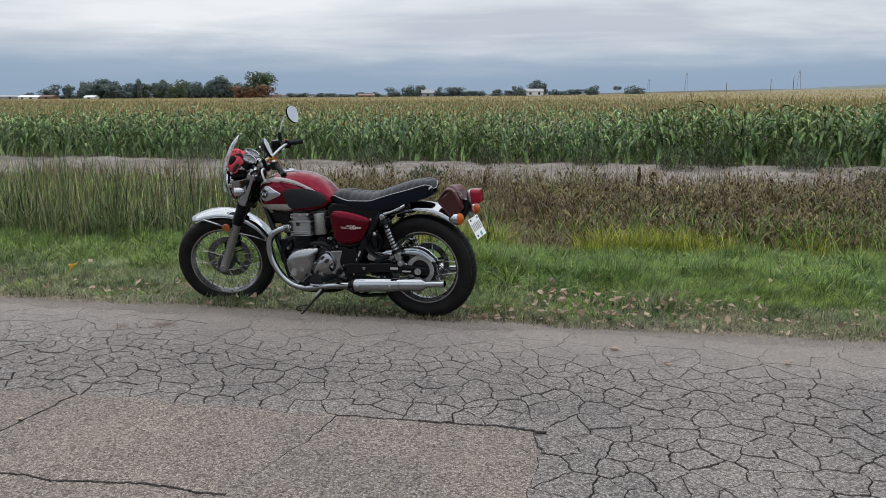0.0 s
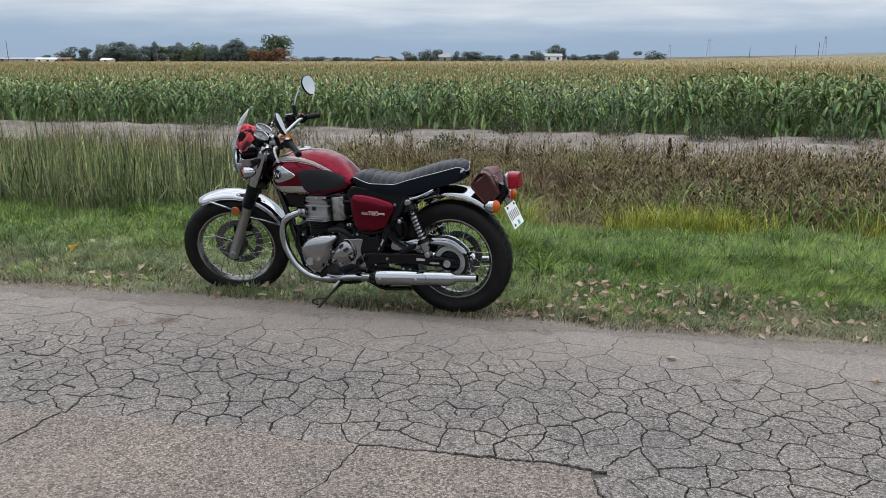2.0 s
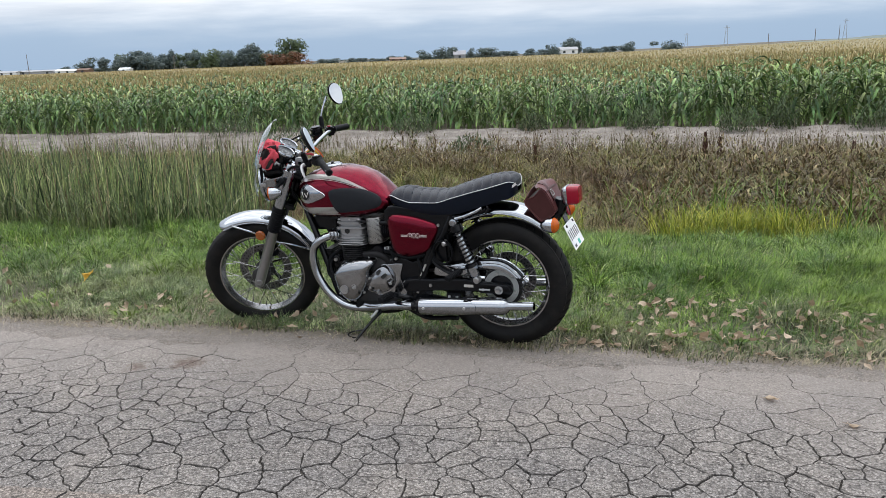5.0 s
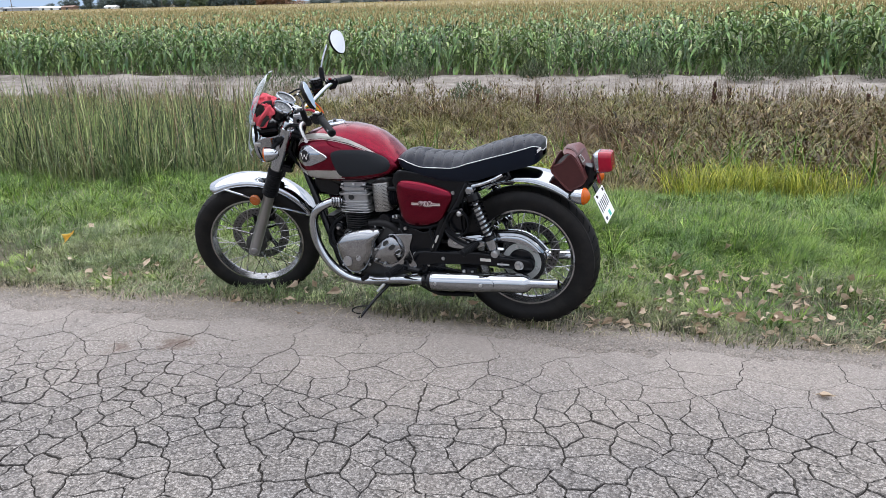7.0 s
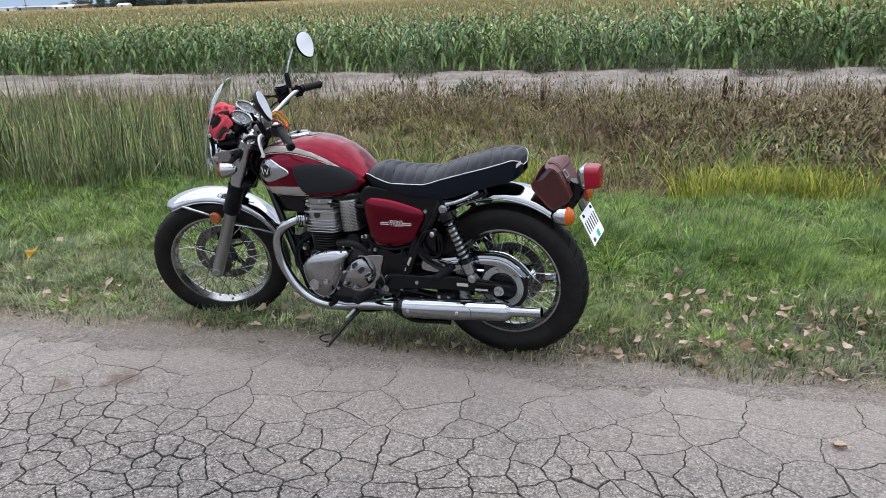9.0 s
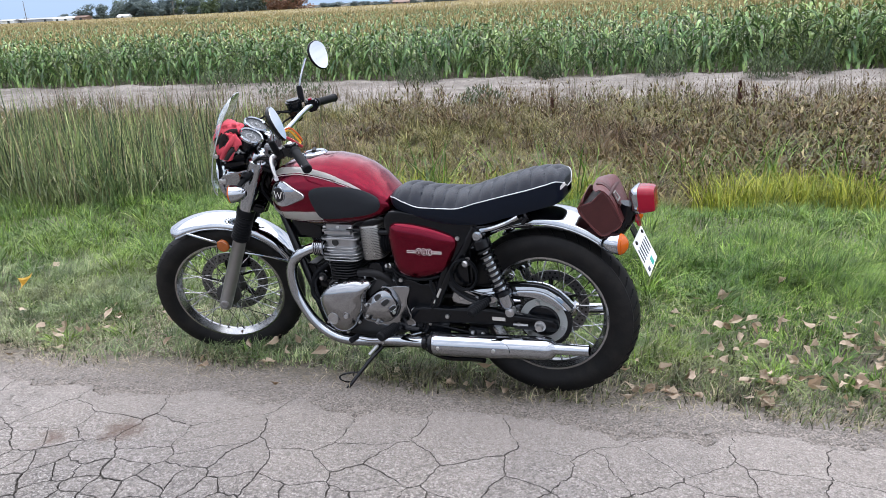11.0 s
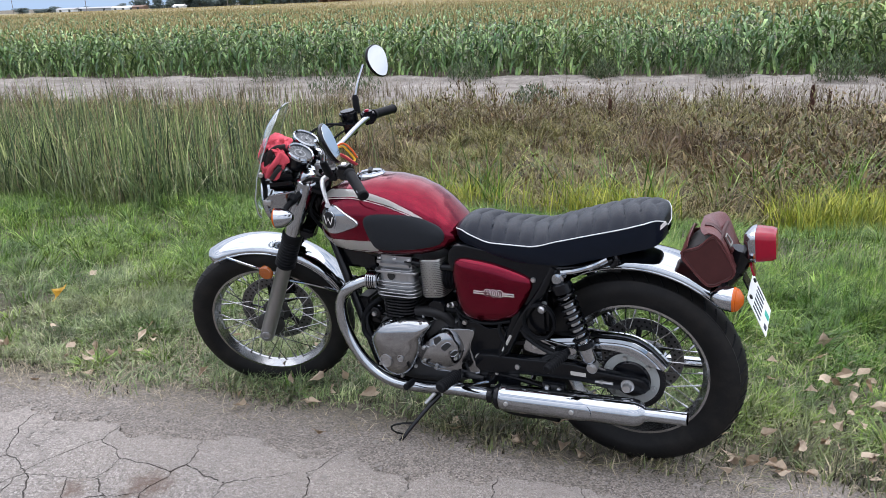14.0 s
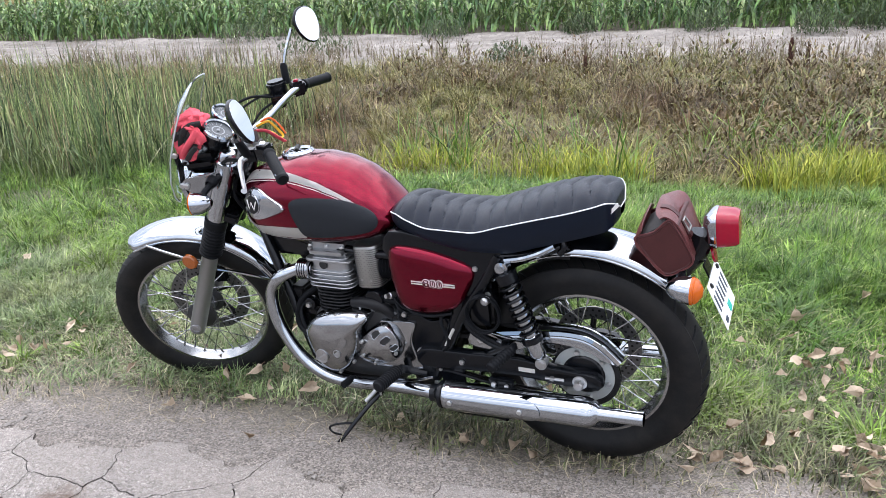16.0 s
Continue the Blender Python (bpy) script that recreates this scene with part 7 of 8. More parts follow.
for s in (1, -1):
    cov = bpart("side_cover", polished(side_outline, 0.075 * s, 0.108 * s, 0.1475 * s, 3.2), M_red, None, "glossy red side cover with number emblem")
    c = Vector((0.42, s * 0.1478, 0.605))
    face = Matrix.Translation(c) @ Matrix((((-1 if s > 0 else 1), 0, 0, 0), (0, 0, s, 0), (0, 1, 0, 0), (0, 0, 0, 1)))
    bpart("number", text_mesh("800", 0.034, face @ Matrix.Translation((0, 0, 0.0008)) @ Matrix.Diagonal((1.25, 1, 1, 1))), M_red, cov, "red number 800 with a pale edge")
    bpart("number_shade", text_mesh("800", 0.034, face @ Matrix.Diagonal((1.25, 1, 1, 1)), 0.0016), M_white_line, cov)
    for dx in (0.052, -0.052):
        for dz in (0.0035, -0.0035):
            bpart("number_bar", block(c.x + dx - 0.018, c.x + dx + 0.018, c.y - 0.0015, c.y + 0.0015, c.z + dz - 0.0018, c.z + dz + 0.0018, 0.0), M_silver, cov)

# -- frame --
frame_root = empty("frame")
frame_root.parent = bike
tagged(frame_root, "satin black tubular steel frame")
tubes = [([(1.12, 0, 0.86), (0.95, 0, 0.80), (0.7, 0, 0.72), (0.5, 0, 0.69)], 0.024)]
for s in (1, -1):
    tubes += [
        ([(1.13, 0.02 * s, 0.80), (1.05, 0.06 * s, 0.62), (0.97, 0.085 * s, 0.40), (0.91, 0.09 * s, 0.22), (0.82, 0.09 * s, 0.175), (0.6, 0.09 * s, 0.18), (0.48, 0.09 * s, 0.24)], 0.017),
        ([(0.56, 0.06 * s, 0.70), (0.42, 0.1 * s, 0.69), (0.2, 0.105 * s, 0.695), (0.10, 0.1 * s, 0.715), (0.05, 0.09 * s, 0.73)], 0.014),
        ([(0.315, 0.105 * s, 0.68), (0.345, 0.11 * s, 0.56), (0.42, 0.105 * s, 0.38), (0.485, 0.1 * s, 0.24)], 0.017),
        ([(0.223, 0.112 * s, 0.699), (0.277, 0.114 * s, 0.604), (0.332, 0.114 * s, 0.525), (0.390, 0.113 * s, 0.415), (0.465, 0.11 * s, 0.255)], 0.016),
        ([(1.12, 0.03 * s, 0.87), (0.95, 0.07 * s, 0.70), (0.7, 0.09 * s, 0.66), (0.5, 0.09 * s, 0.66)], 0.015)]
for pts, r_ in tubes:
    bpart("frame_tube", pipe(pts, r_, 12, 6), M_black, frame_root)
bpart("head_tube", lathe([(0.034, -0.02), (0.034, 0.17)], Vector((1.19, 0, 0.78)), up, 20), M_black, frame_root)
for s in (1, -1):
    g = rounded([(0.60, 0.45), (0.514, 0.472), (0.462, 0.455), (0.395, 0.47), (0.432, 0.380), (0.47, 0.25), (0.50, 0.225), (0.541, 0.235), (0.555, 0.29), (0.58, 0.36)], 3)
    bpart("mount_plate", cover(g, 0.085 * s, 0.108 * s, 0, 0.003), M_black, frame_root)
    g = rounded([(0.575, 0.66), (0.40, 0.60), (0.316, 0.56), (0.262, 0.60), (0.224, 0.69), (0.215, 0.73), (0.40, 0.735), (0.56, 0.75)], 3)
    bpart("side_panel", cover(g, 0.085 * s, 0.121 * s, 0, 0.004), M_black, frame_root, "black panel between seat and side cover")
    bpart("strut_plate", tube(bmesh.new(), [(0.410, 0.1275 * s, 0.39), (0.378, 0.1285 * s, 0.452)], 0.0065, 10, 0.5), M_silver, frame_root)
    bm = lathe([(0.017, 0), (0.017, 0.008), (0.01, 0.01), (0.01, 0.004), (0, 0.004)], (0.505, 0.108 * s, 0.34), (0, s, 0), 18)
    bpart("pivot_cap", bm, M_steelbolt, frame_root)
    for x, z in ((0.293, 0.655), (0.262, 0.575), (0.545, 0.475), (0.46, 0.245)):
        bpart("bolt", bolt(bmesh.new(), (x, 0.118 * s, z), (0, s, 0), 0.009, 0.007), M_steelbolt, frame_root)
    bm = block(0.255, 0.335, 0.08 * s - 0.035, 0.08 * s + 0.035, 0.46, 0.64, 0.012)
    bpart("battery_box", bm, M_black, frame_root)
bm = block(0.34, 0.60, -0.075, 0.075, 0.44, 0.68, 0.02)
bpart("airbox", bm, M_rubber, frame_root, "black airbox")

# -- engine --
engine = empty("engine")
engine.parent = bike
tagged(engine, "air-cooled parallel twin engine with polished cases")
case = rounded([(0.91, 0.34), (0.89, 0.43), (0.80, 0.475), (0.62, 0.475), (0.52, 0.42), (0.50, 0.30), (0.56, 0.235), (0.72, 0.205), (0.86, 0.22)], 4)
bpart("crankcase", cover(case, -0.10, 0.10, 0, 0.012), M_darkcast, engine, "cast aluminium crankcase")
sump = rounded([(0.86, 0.25), (0.62, 0.25), (0.64, 0.165), (0.84, 0.165)], 3)
bpart("sump", cover(sump, -0.085, 0.085, 0, 0.008), M_fin, engine)
left_out = rounded([(0.918, 0.36), (0.902, 0.405), (0.855, 0.445), (0.78, 0.468), (0.70, 0.474), (0.668, 0.455), (0.70, 0.40), (0.722, 0.33), (0.765, 0.262), (0.825, 0.232), (0.885, 0.262)], 5)
for s in (1, -1):
    ec = bpart("engine_cover", polished(left_out, 0.10 * s, 0.118 * s, 0.1775 * s), M_case, engine, "polished domed engine cover")
    bm = bmesh.new()
    for (x, z), r_ in (((0.842, 0.312), 0.024), ((0.782, 0.33), 0.013)):
        yy = 0.1765 if r_ > 0.02 else 0.176
        lathe([(r_, -0.01), (r_, 0.003), (r_ * 0.86, 0.003), (r_ * 0.84, 0.0005), (r_ * 0.3, 0.0008), (0, 0.001)], (x, yy * s, z), (0.06, s, 0.1), 24, bm=bm)
        tube(bm, [(x - r_ * 0.6, (yy + 0.001) * s, z + r_ * 0.35), (x + r_ * 0.6, (yy + 0.001) * s, z - r_ * 0.35)], 0.0025, 6)
    bpart("inspection_plug", bm, M_alloy, ec)
    for x, z in ((0.90, 0.385), (0.85, 0.435), (0.78, 0.458), (0.70, 0.462), (0.70, 0.37), (0.74, 0.29), (0.80, 0.243), (0.885, 0.28)):
        bpart("bolt", bolt(bmesh.new(), (x, 0.142 * s, z), (0, s, 0), 0.006, 0.009), M_steelbolt, ec)
# sprocket cover with three slots
bpart("backing_plate", cover(rounded([(0.65, 0.425), (0.60, 0.44), (0.53, 0.447), (0.516, 0.435), (0.535, 0.38), (0.525, 0.33), (0.509, 0.280), (0.60, 0.27), (0.70, 0.28)], 3), 0.09, 0.1165, 0, 0.003), M_case, engine, "polished side plate")
spr = rounded([(0.733, 0.329), (0.706, 0.378), (0.660, 0.419), (0.620, 0.437), (0.588, 0.420), (0.566, 0.372), (0.586, 0.315), (0.65, 0.285), (0.718, 0.292)], 4)
shell = cover(spr, 0.10, 0.142, 0.013, 0.016)
shell_tree = BVHTree.FromBMesh(shell)
sc = bpart("sprocket_cover", shell, M_case, engine, "polished sprocket cover with three slots")


def on_shell(x, z, lift):
    hit = shell_tree.ray_cast(Vector((x, 0.3, z)), Vector((0, -1, 0)))[0]
    return Vector((x, (hit.y if hit else 0.14) + lift, z))


for corners in (((0.665, 0.403), (0.637, 0.419), (0.623, 0.411), (0.651, 0.385)), ((0.632, 0.384), (0.606, 0.404), (0.591, 0.392), (0.616, 0.369)), ((0.603, 0.359), (0.580, 0.377), (0.570, 0.364), (0.591, 0.347))):
    o = rounded([tuple(np.add(np.multiply(p, 0.8), np.multiply(q, 0.2))) for i in range(4) for p, q in ((corners[i], corners[i - 1]), (corners[i], corners[(i + 1) % 4]))], 3)
    cx, cz = np.mean(o, 0)
    rows = [[on_shell(cx + (x - cx) * k, cz + (z - cz) * k, lift) for x, z in o] for k, lift in ((1.0, 0.0008), (0.55, 0.0006), (0.1, 0.0006))]
    slot = bpart("slot", loft(rows), M_hole, sc, "dark cooling slot")
    bpart("slot_rim", tube(bmesh.new(), rows[0] + rows[0][:1], 0.0016, 6), M_case, slot)
for x, z in ((0.702, 0.32), (0.58, 0.345), (0.66, 0.298)):
    bpart("bolt", bolt(bmesh.new(), (x, 0.143, z), (0, 1, 0), 0.006, 0.007), M_steelbolt, sc)
# barrel and head


def slab(x0, x1, hy, z0, z1, r_=0.02):
    pts = []
    for cx, cy, a0 in ((x1 - r_, hy - r_, 0), (x0 + r_, hy - r_, 90), (x0 + r_, -hy + r_, 180), (x1 - r_, -hy + r_, 270)):
        pts += [(cx + r_ * math.cos(radians(a0 + 18 * k)), cy + r_ * math.sin(radians(a0 + 18 * k))) for k in range(6)]
    e = min(0.0012, (z1 - z0) / 3)
    rows = [[(x, y, z) for x, y in (offset_loop(pts, d) if d else pts)] for z, d in ((z0, e), (z0 + e, 0), (z1 - e, 0), (z1, e))]
    return loft(rows)


for k in range(9):
    z = 0.452 + k * 0.0115
    bm = slab(0.733, 0.874, 0.126, z, z + 0.0045, 0.05)
    bpart("cylinder_fin", bm, M_fin, engine)
bpart("cylinder", slab(0.750, 0.858, 0.110, 0.43, 0.56, 0.045), M_fin, engine, "black finned cylinder block")
for k in range(5):
    z = 0.543 + k * 0.0125
    grow = 0.004 if k < 3 else -0.002
    bm = slab(0.718 - grow, 0.880 + grow, 0.128 + grow, z, z + 0.0042, 0.035)
    bpart("head_fin", bm, M_head, engine)
bpart("cylinder_head", slab(0.730, 0.868, 0.118, 0.538, 0.64, 0.03), M_head, engine, "silver finned cylinder head")
bm = slab(0.712, 0.880, 0.126, 0.628, 0.636, 0.022)
block(0.716, 0.876, -0.122, 0.122, 0.632, 0.685, 0.021, bm=bm)
rc = bpart("rocker_cover", bm, M_head, engine, "silver rocker cover")
for s in (1, -1):
    bpart("plug_hole", lathe([(0.014, 0), (0.014, 0.003), (0, 0.003)], (0.812, 0.1195 * s, 0.617), (0, s, 0), 18), M_hole, rc)
for x in (0.745, 0.80, 0.86):
    for s in (1, -1):
        bpart("bolt", bolt(bmesh.new(), (x, 0.105 * s, 0.672), (0, 0, 1), 0.007, 0.006), M_steelbolt, rc)
# throttle bodies with perforated covers, rubber boots
for s in (1, -1):
    tb = bpart("throttle_body", lathe([(0.034, 0), (0.034, 0.16)], (0.72, 0.06 * s, 0.60), (-1, 0, 0.04), 20), M_black, engine)
    sq = lambda a, k=1.0: (0.664 + 0.047 * k * math.copysign(abs(math.cos(a)) ** 0.55, math.cos(a)), 0.066 * s + 0.048 * k * math.copysign(abs(math.sin(a)) ** 0.7, math.sin(a)))
    rows = [[(*sq(a, k), z + 0.1 * (0.664 - sq(a, k)[0])) for a in np.linspace(0, math.tau, 48, endpoint=False)] for z, k in ((0.546, 0.92), (0.551, 1.0), (0.680, 1.0), (0.685, 0.95), (0.686, 0.7))]
    mc = bpart("perforated_cover", loft(rows), M_mesh_metal, engine, "perforated metal throttle cover")
    bm = bmesh.new()
    for i in range(52):
        for j in range(19):
            a = (i + 0.5 * (j % 2)) * math.tau / 52
            if math.sin(a) * s > -0.2:
                (x, y), (x2, y2) = sq(a, 1.006), sq(a + 0.02, 1.006)
                lathe([(0.0022, 0), (0, 0.0003)], (x, y, 0.557 + j * 0.0066 + 0.1 * (0.664 - x)), (y2 - y, x - x2, 0), 6, bm=bm)
    tagged(bpart("perforations", bm, M_hole, mc), kind="stuff")
    for a in (1.2, 1.9):
        bpart("screw", bolt(bmesh.new(), (0.664 + 0.047 * math.cos(a), (0.066 + 0.047 * abs(math.sin(a)) ** 0.7) * s, 0.575), (0, s, 0), 0.004, 0.003), M_steelbolt, mc)
    boot = [(0.036, 0)]
    for k in range(4):
        boot += [(0.044, 0.006 + 0.012 * k), (0.036, 0.012 + 0.012 * k)]
    bpart("intake_boot", lathe(boot, (0.622, 0.07 * s, 0.615), (-1, 0, 0), 20), M_rubber, engine, "ribbed rubber intake boot")
    bpart("injector_hose", pipe([(0.66, 0.075 * s, 0.548), (0.64, 0.095 * s, 0.515), (0.59, 0.09 * s, 0.50), (0.56, 0.07 * s, 0.54)], 0.009, 8), M_rubber, engine)
    bpart("front_mount", block(0.885, 0.965, 0.065 * s - 0.01, 0.065 * s + 0.01, 0.40, 0.44, 0.004), M_black, engine)
for s in (1, -1):
    bpart("oil_breather", pipe([(0.735, 0.10 * s, 0.485), (0.68, 0.108 * s, 0.492), (0.63, 0.10 * s, 0.478), (0.60, 0.085 * s, 0.44)], 0.019, 12), M_fin, engine)
    for h in (0.3, 0.7):
        p = Vector((0.735, 0.10 * s, 0.485)).lerp(Vector((0.63, 0.10 * s, 0.482)), h)
        bpart("hose_clamp", lathe([(0.0205, -0.004), (0.0215, -0.003), (0.0215, 0.003), (0.0205, 0.004)], p, (1, 0, 0.05), 16), M_steelbolt, engine)
    bpart("sensor", lathe([(0, -0.015), (0.011, -0.015), (0.011, 0.004), (0.007, 0.006), (0.007, 0.02), (0, 0.02)], (0.598, 0.098 * s, 0.522), (0.4, s, 0.3), 12), M_alloy, engine)
    for k in range(4):
        z = 0.50 - 0.014 * k
        bpart("wire", pipe([(0.60 - 0.01 * k, 0.092 * s, z + 0.03), (0.565, (0.108 + 0.004 * k) * s, z), (0.53, (0.112 - 0.004 * k) * s, z - 0.012), (0.49 - 0.02 * k, 0.10 * s, z + 0.012 * k)], 0.0035 + 0.001 * (k % 2), 6), M_rubber, engine)
    bpart("frame_bolt", bolt(bmesh.new(), (0.915, 0.097 * s, 0.452), (0, s, 0), 0.010, 0.008), M_steelbolt, engine)
    bpart("frame_lug", lathe([(0.021, -0.02), (0.021, 0.004), (0.017, 0.006), (0, 0.006)], (0.915, 0.09 * s, 0.452), (0, s, 0), 18), M_black, engine)
bpart("starter", lathe([(0, -0.07), (0.034, -0.07), (0.036, -0.06), (0.036, 0.06), (0.03, 0.07), (0, 0.07)], (0.655, 0.04, 0.505), (0, 1, 0), 20), M_black, engine)
bpart("oil_filter_hose", pipe([(0.93, 0.07, 0.47), (0.95, 0.10, 0.43), (0.93, 0.12, 0.38), (0.91, 0.1, 0.35)], 0.006, 8), M_rubber, engine)
bpart("horn", lathe([(0, -0.02), (0.04, -0.02), (0.044, -0.01), (0.044, 0.008), (0.03, 0.014), (0, 0.014)], (1.03, 0.045, 0.52), (1, 0.4, -0.2), 24), M_black, engine, "round black horn")
bpart("regulator", block(0.945, 1.0, -0.075, 0.075, 0.36, 0.50, 0.008), M_fin, engine)
bpart("coil_cover", block(0.90, 1.06, -0.05, 0.05, 0.60, 0.69, 0.015), M_black, engine)
bpart("breather_hose", pipe([(0.90, 0.06, 0.50), (0.95, 0.09, 0.46), (0.97, 0.10, 0.38), (0.93, 0.11, 0.34)], 0.010, 9), M_rubber, engine)

# -- exhausts --
for s in (1, -1):
    ex = empty("exhaust")
    ex.parent = bike
    tagged(ex, "chrome exhaust pipe and long silencer")
    y = 0.135 * s
    pts = [(0.872, 0.10 * s, 0.588), (0.92, 0.112 * s, 0.588), (0.972, y, 0.568), (1.018, y, 0.525), (1.034, y, 0.46), (1.02, y, 0.375), (0.972, y, 0.286), (0.905, y, 0.226), (0.82, y, 0.200), (0.70, y * 1.02, 0.206), (0.58, 0.15 * s, 0.225), (0.40, 0.172 * s, 0.243)]
    bpart("header_pipe", pipe(pts, 0.0215, 18, 6), M_chrome, ex, "chrome header pipe")
    bm = lathe([(0.026, -0.012), (0.031, -0.01)] + [q for k in range(5) for q in ((0.034, -0.006 + k * 0.008), (0.034, -0.002 + k * 0.008), (0.028, 0.0 + k * 0.008))] + [(0.026, 0.036)], (0.885, 0.103 * s, 0.588), (1, 0.1 * s, 0), 22)
    bpart("exhaust_clamp", bm, M_case, ex, "finned exhaust clamp")
    a, b_ = Vector((0.425, 0.172 * s, 0.243)), Vector((-0.185, 0.172 * s, 0.275))
    d = (b_ - a).normalized()
    ln = (b_ - a).length
    prof = [(0.0, 0.0), (0.03, 0.0), (0.04, 0.012), (0.043, 0.035), (0.0435, 0.44), (0.0425, 0.456), (0.0385, 0.471), (0.031, 0.482), (0.0225, 0.488), (0.0205, 0.492), (0.0205, ln), (0.0175, ln), (0.0175, ln - 0.07), (0, ln - 0.07)]
    bpart("silencer", lathe(prof, a, d, 32), M_chrome, ex, "chrome silencer with slim tail pipe")
    bpart("pipe_clamp", lathe([(0.024, -0.03), (0.0275, -0.028), (0.0275, -0.012), (0.03, -0.008), (0.043, 0.004), (0.0445, 0.012), (0.043, 0.016)], a, d, 24), M_black, ex, "black pipe clamp")
    bpart("clamp_band", lathe([(0.0445, 0.02), (0.0455, 0.022), (0.0455, 0.04), (0.0445, 0.042)], a, d, 32), M_chrome, ex)
    # heat shield plate on the outer flank
    rows = []
    for k in range(17):
        h = 0.03 + 0.30 * math.sin(k / 16 * math.pi / 2)
        wdt = 0.95 * math.sqrt(1.0001 - math.sin(k / 16 * math.pi / 2) ** 8)
        row = []
        for j in range(9):
            an = (-1 + 2 * j / 8) * wdt
            base_dir = Vector((0, s, 0.1)).normalized()
            upd = d.cross(base_dir).normalized()
            row.append(a + d * h + (base_dir * math.cos(an) + upd * math.sin(an)) * 0.0475)
        rows.append(row)
    bm = loft(rows, closed=False)
    bmesh.ops.solidify(bm, geom=bm.faces[:], thickness=0.002)
    hs = bpart("heat_shield", bm, M_chrome, ex, "chrome heat shield")
    for h in (0.05, 0.27):
        bpart("bolt", bolt(bmesh.new(), a + d * h + Vector((0, 0.048 * s, 0.004)), (0, s, 0.1), 0.0075, 0.004, 12), M_steelbolt, hs)
    bpart("hanger", block(0.36, 0.44, 0.12 * s - 0.006, 0.12 * s + 0.006, 0.22, 0.33, 0.004), M_black, ex)

# -- swingarm, chain, shocks --
for s in (1, -1):
    o = rounded([(0.50, 0.30), (0.50, 0.365), (0.338, 0.374), (0.173, 0.381), (0.085, 0.366), (-0.045, 0.357), (-0.052, 0.312), (0.08, 0.314), (0.176, 0.318), (0.344, 0.312)], 3)
    arm = bpart("swingarm", cover(o, 0.104 * s, 0.132 * s, 0.0, 0.007), M_black, None, "black box-section swingarm")
    bm = block(-0.055, 0.10, 0.128 * s - 0.004, 0.128 * s + 0.004, 0.312, 0.354, 0.003)
    bpart("axle_plate", bm, M_black, arm)
    bm = bolt(bmesh.new(), (0, 0.132 * s, 0.333), (0, s, 0), 0.0155, 0.018)
    lathe([(0.021, 0), (0.021, 0.003), (0.014, 0.003)], (0, 0.132 * s, 0.333), (0, s, 0), 20, bm=bm)
    bpart("axle_nut", bm, M_steelbolt, arm, "bright axle nut")
    bm = tube(bmesh.new(), [(0.10, 0.135 * s, 0.333), (0.045, 0.135 * s, 0.333)], 0.005, 8)
    bolt(bm, (0.075, 0.135 * s, 0.333), (1, 0, 0), 0.008, 0.008)
    bpart("chain_adjuster", bm, M_steelbolt, arm)
    if s > 0:
        bpart("label", block(0.131, 0.181, 0.132, 0.1332, 0.341, 0.355, 0), M_silver, arm, "small white label")
    t, b_ = Vector((0.207, 0.128 * s, 0.672)), Vector((0.107, 0.135 * s, 0.384))
    d = (b_ - t).normalized()
    ln = (b_ - t).length
    shock = empty("shock_absorber")
    shock.parent = bike
    tagged(shock, "rear shock absorber with black coil spring")
    bpart("damper", lathe([(0.014, 0.02), (0.014, 0.07), (0.0215, 0.075), (0.0215, ln - 0.09), (0.026, ln - 0.085), (0.026, ln - 0.03), (0.016, ln - 0.015)], t, d, 18), M_chrome, shock, "chrome damper body")
    bpart("spring_collar", lathe([(0.016, 0.014), (0.032, 0.016), (0.032, 0.045), (0.026, 0.05)], t, d, 22), M_black, shock)
    bpart("lower_collar", lathe([(0.026, ln - 0.088), (0.031, ln - 0.085), (0.031, ln - 0.07), (0.024, ln - 0.066)], t, d, 22), M_black, shock)
    e1 = d.orthogonal().normalized()
    e2 = d.cross(e1)
    coil = []
    turns = 8.0
    for k in range(int(turns * 14) + 1):
        a = k * math.tau / 14
        coil.append(t + d * (0.05 + (ln - 0.14) * k / (turns * 14)) + (e1 * math.cos(a) + e2 * math.sin(a)) * 0.0275)
    bpart("coil_spring", tube(bmesh.new(), coil, 0.0043, 7), M_black, shock, "black coil spring")
    bm = lathe([(0.019, -0.016), (0.019, 0.014), (0.012, 0.016), (0.012, 0.02), (0, 0.021)], t, (0, s, 0), 18)
    bpart("top_eye", bm, M_chrome, shock)
    bm = lathe([(0.017, -0.016), (0.017, 0.014), (0.011, 0.016), (0.011, 0.02), (0, 0.021)], b_, (0, s, 0), 18)
    bpart("bottom_eye", bm, M_alloy, shock)
    bpart("grab_rail", pipe([(0.20, 0.118 * s, 0.688), (0.15, 0.127 * s, 0.702), (0.10, 0.129 * s, 0.722), (0.06, 0.118 * s, 0.742)], [0.011, 0.0105, 0.010, 0.009], 10), M_chrome, None, "short chrome rail under the seat")

sp = empty("rear_sprocket")
sp.parent = bike
n = 84
teeth = [(0.100 if k % 2 else 0.093) for k in range(n)]
o = [(teeth[k] * math.cos(k * math.tau / n), 0.333 + teeth[k] * math.sin(k * math.tau / n)) for k in range(n)]
bpart("toothed_ring", cover(o, 0.078, 0.086, 0, 0.001), M_fin, sp)
bpart("steel_ring", lathe([(0.089, 0.086), (0.089, 0.0885), (0.062, 0.0885), (0.062, 0.086)], RC, (0, 1, 0), 48), M_ring, sp, "pale zinc sprocket ring")
bpart("centre_boss", lathe([(0.06, 0.087), (0.055, 0.092), (0.03, 0.096), (0.028, 0.115), (0, 0.115)], RC, (0, 1, 0), 32), M_black, sp)
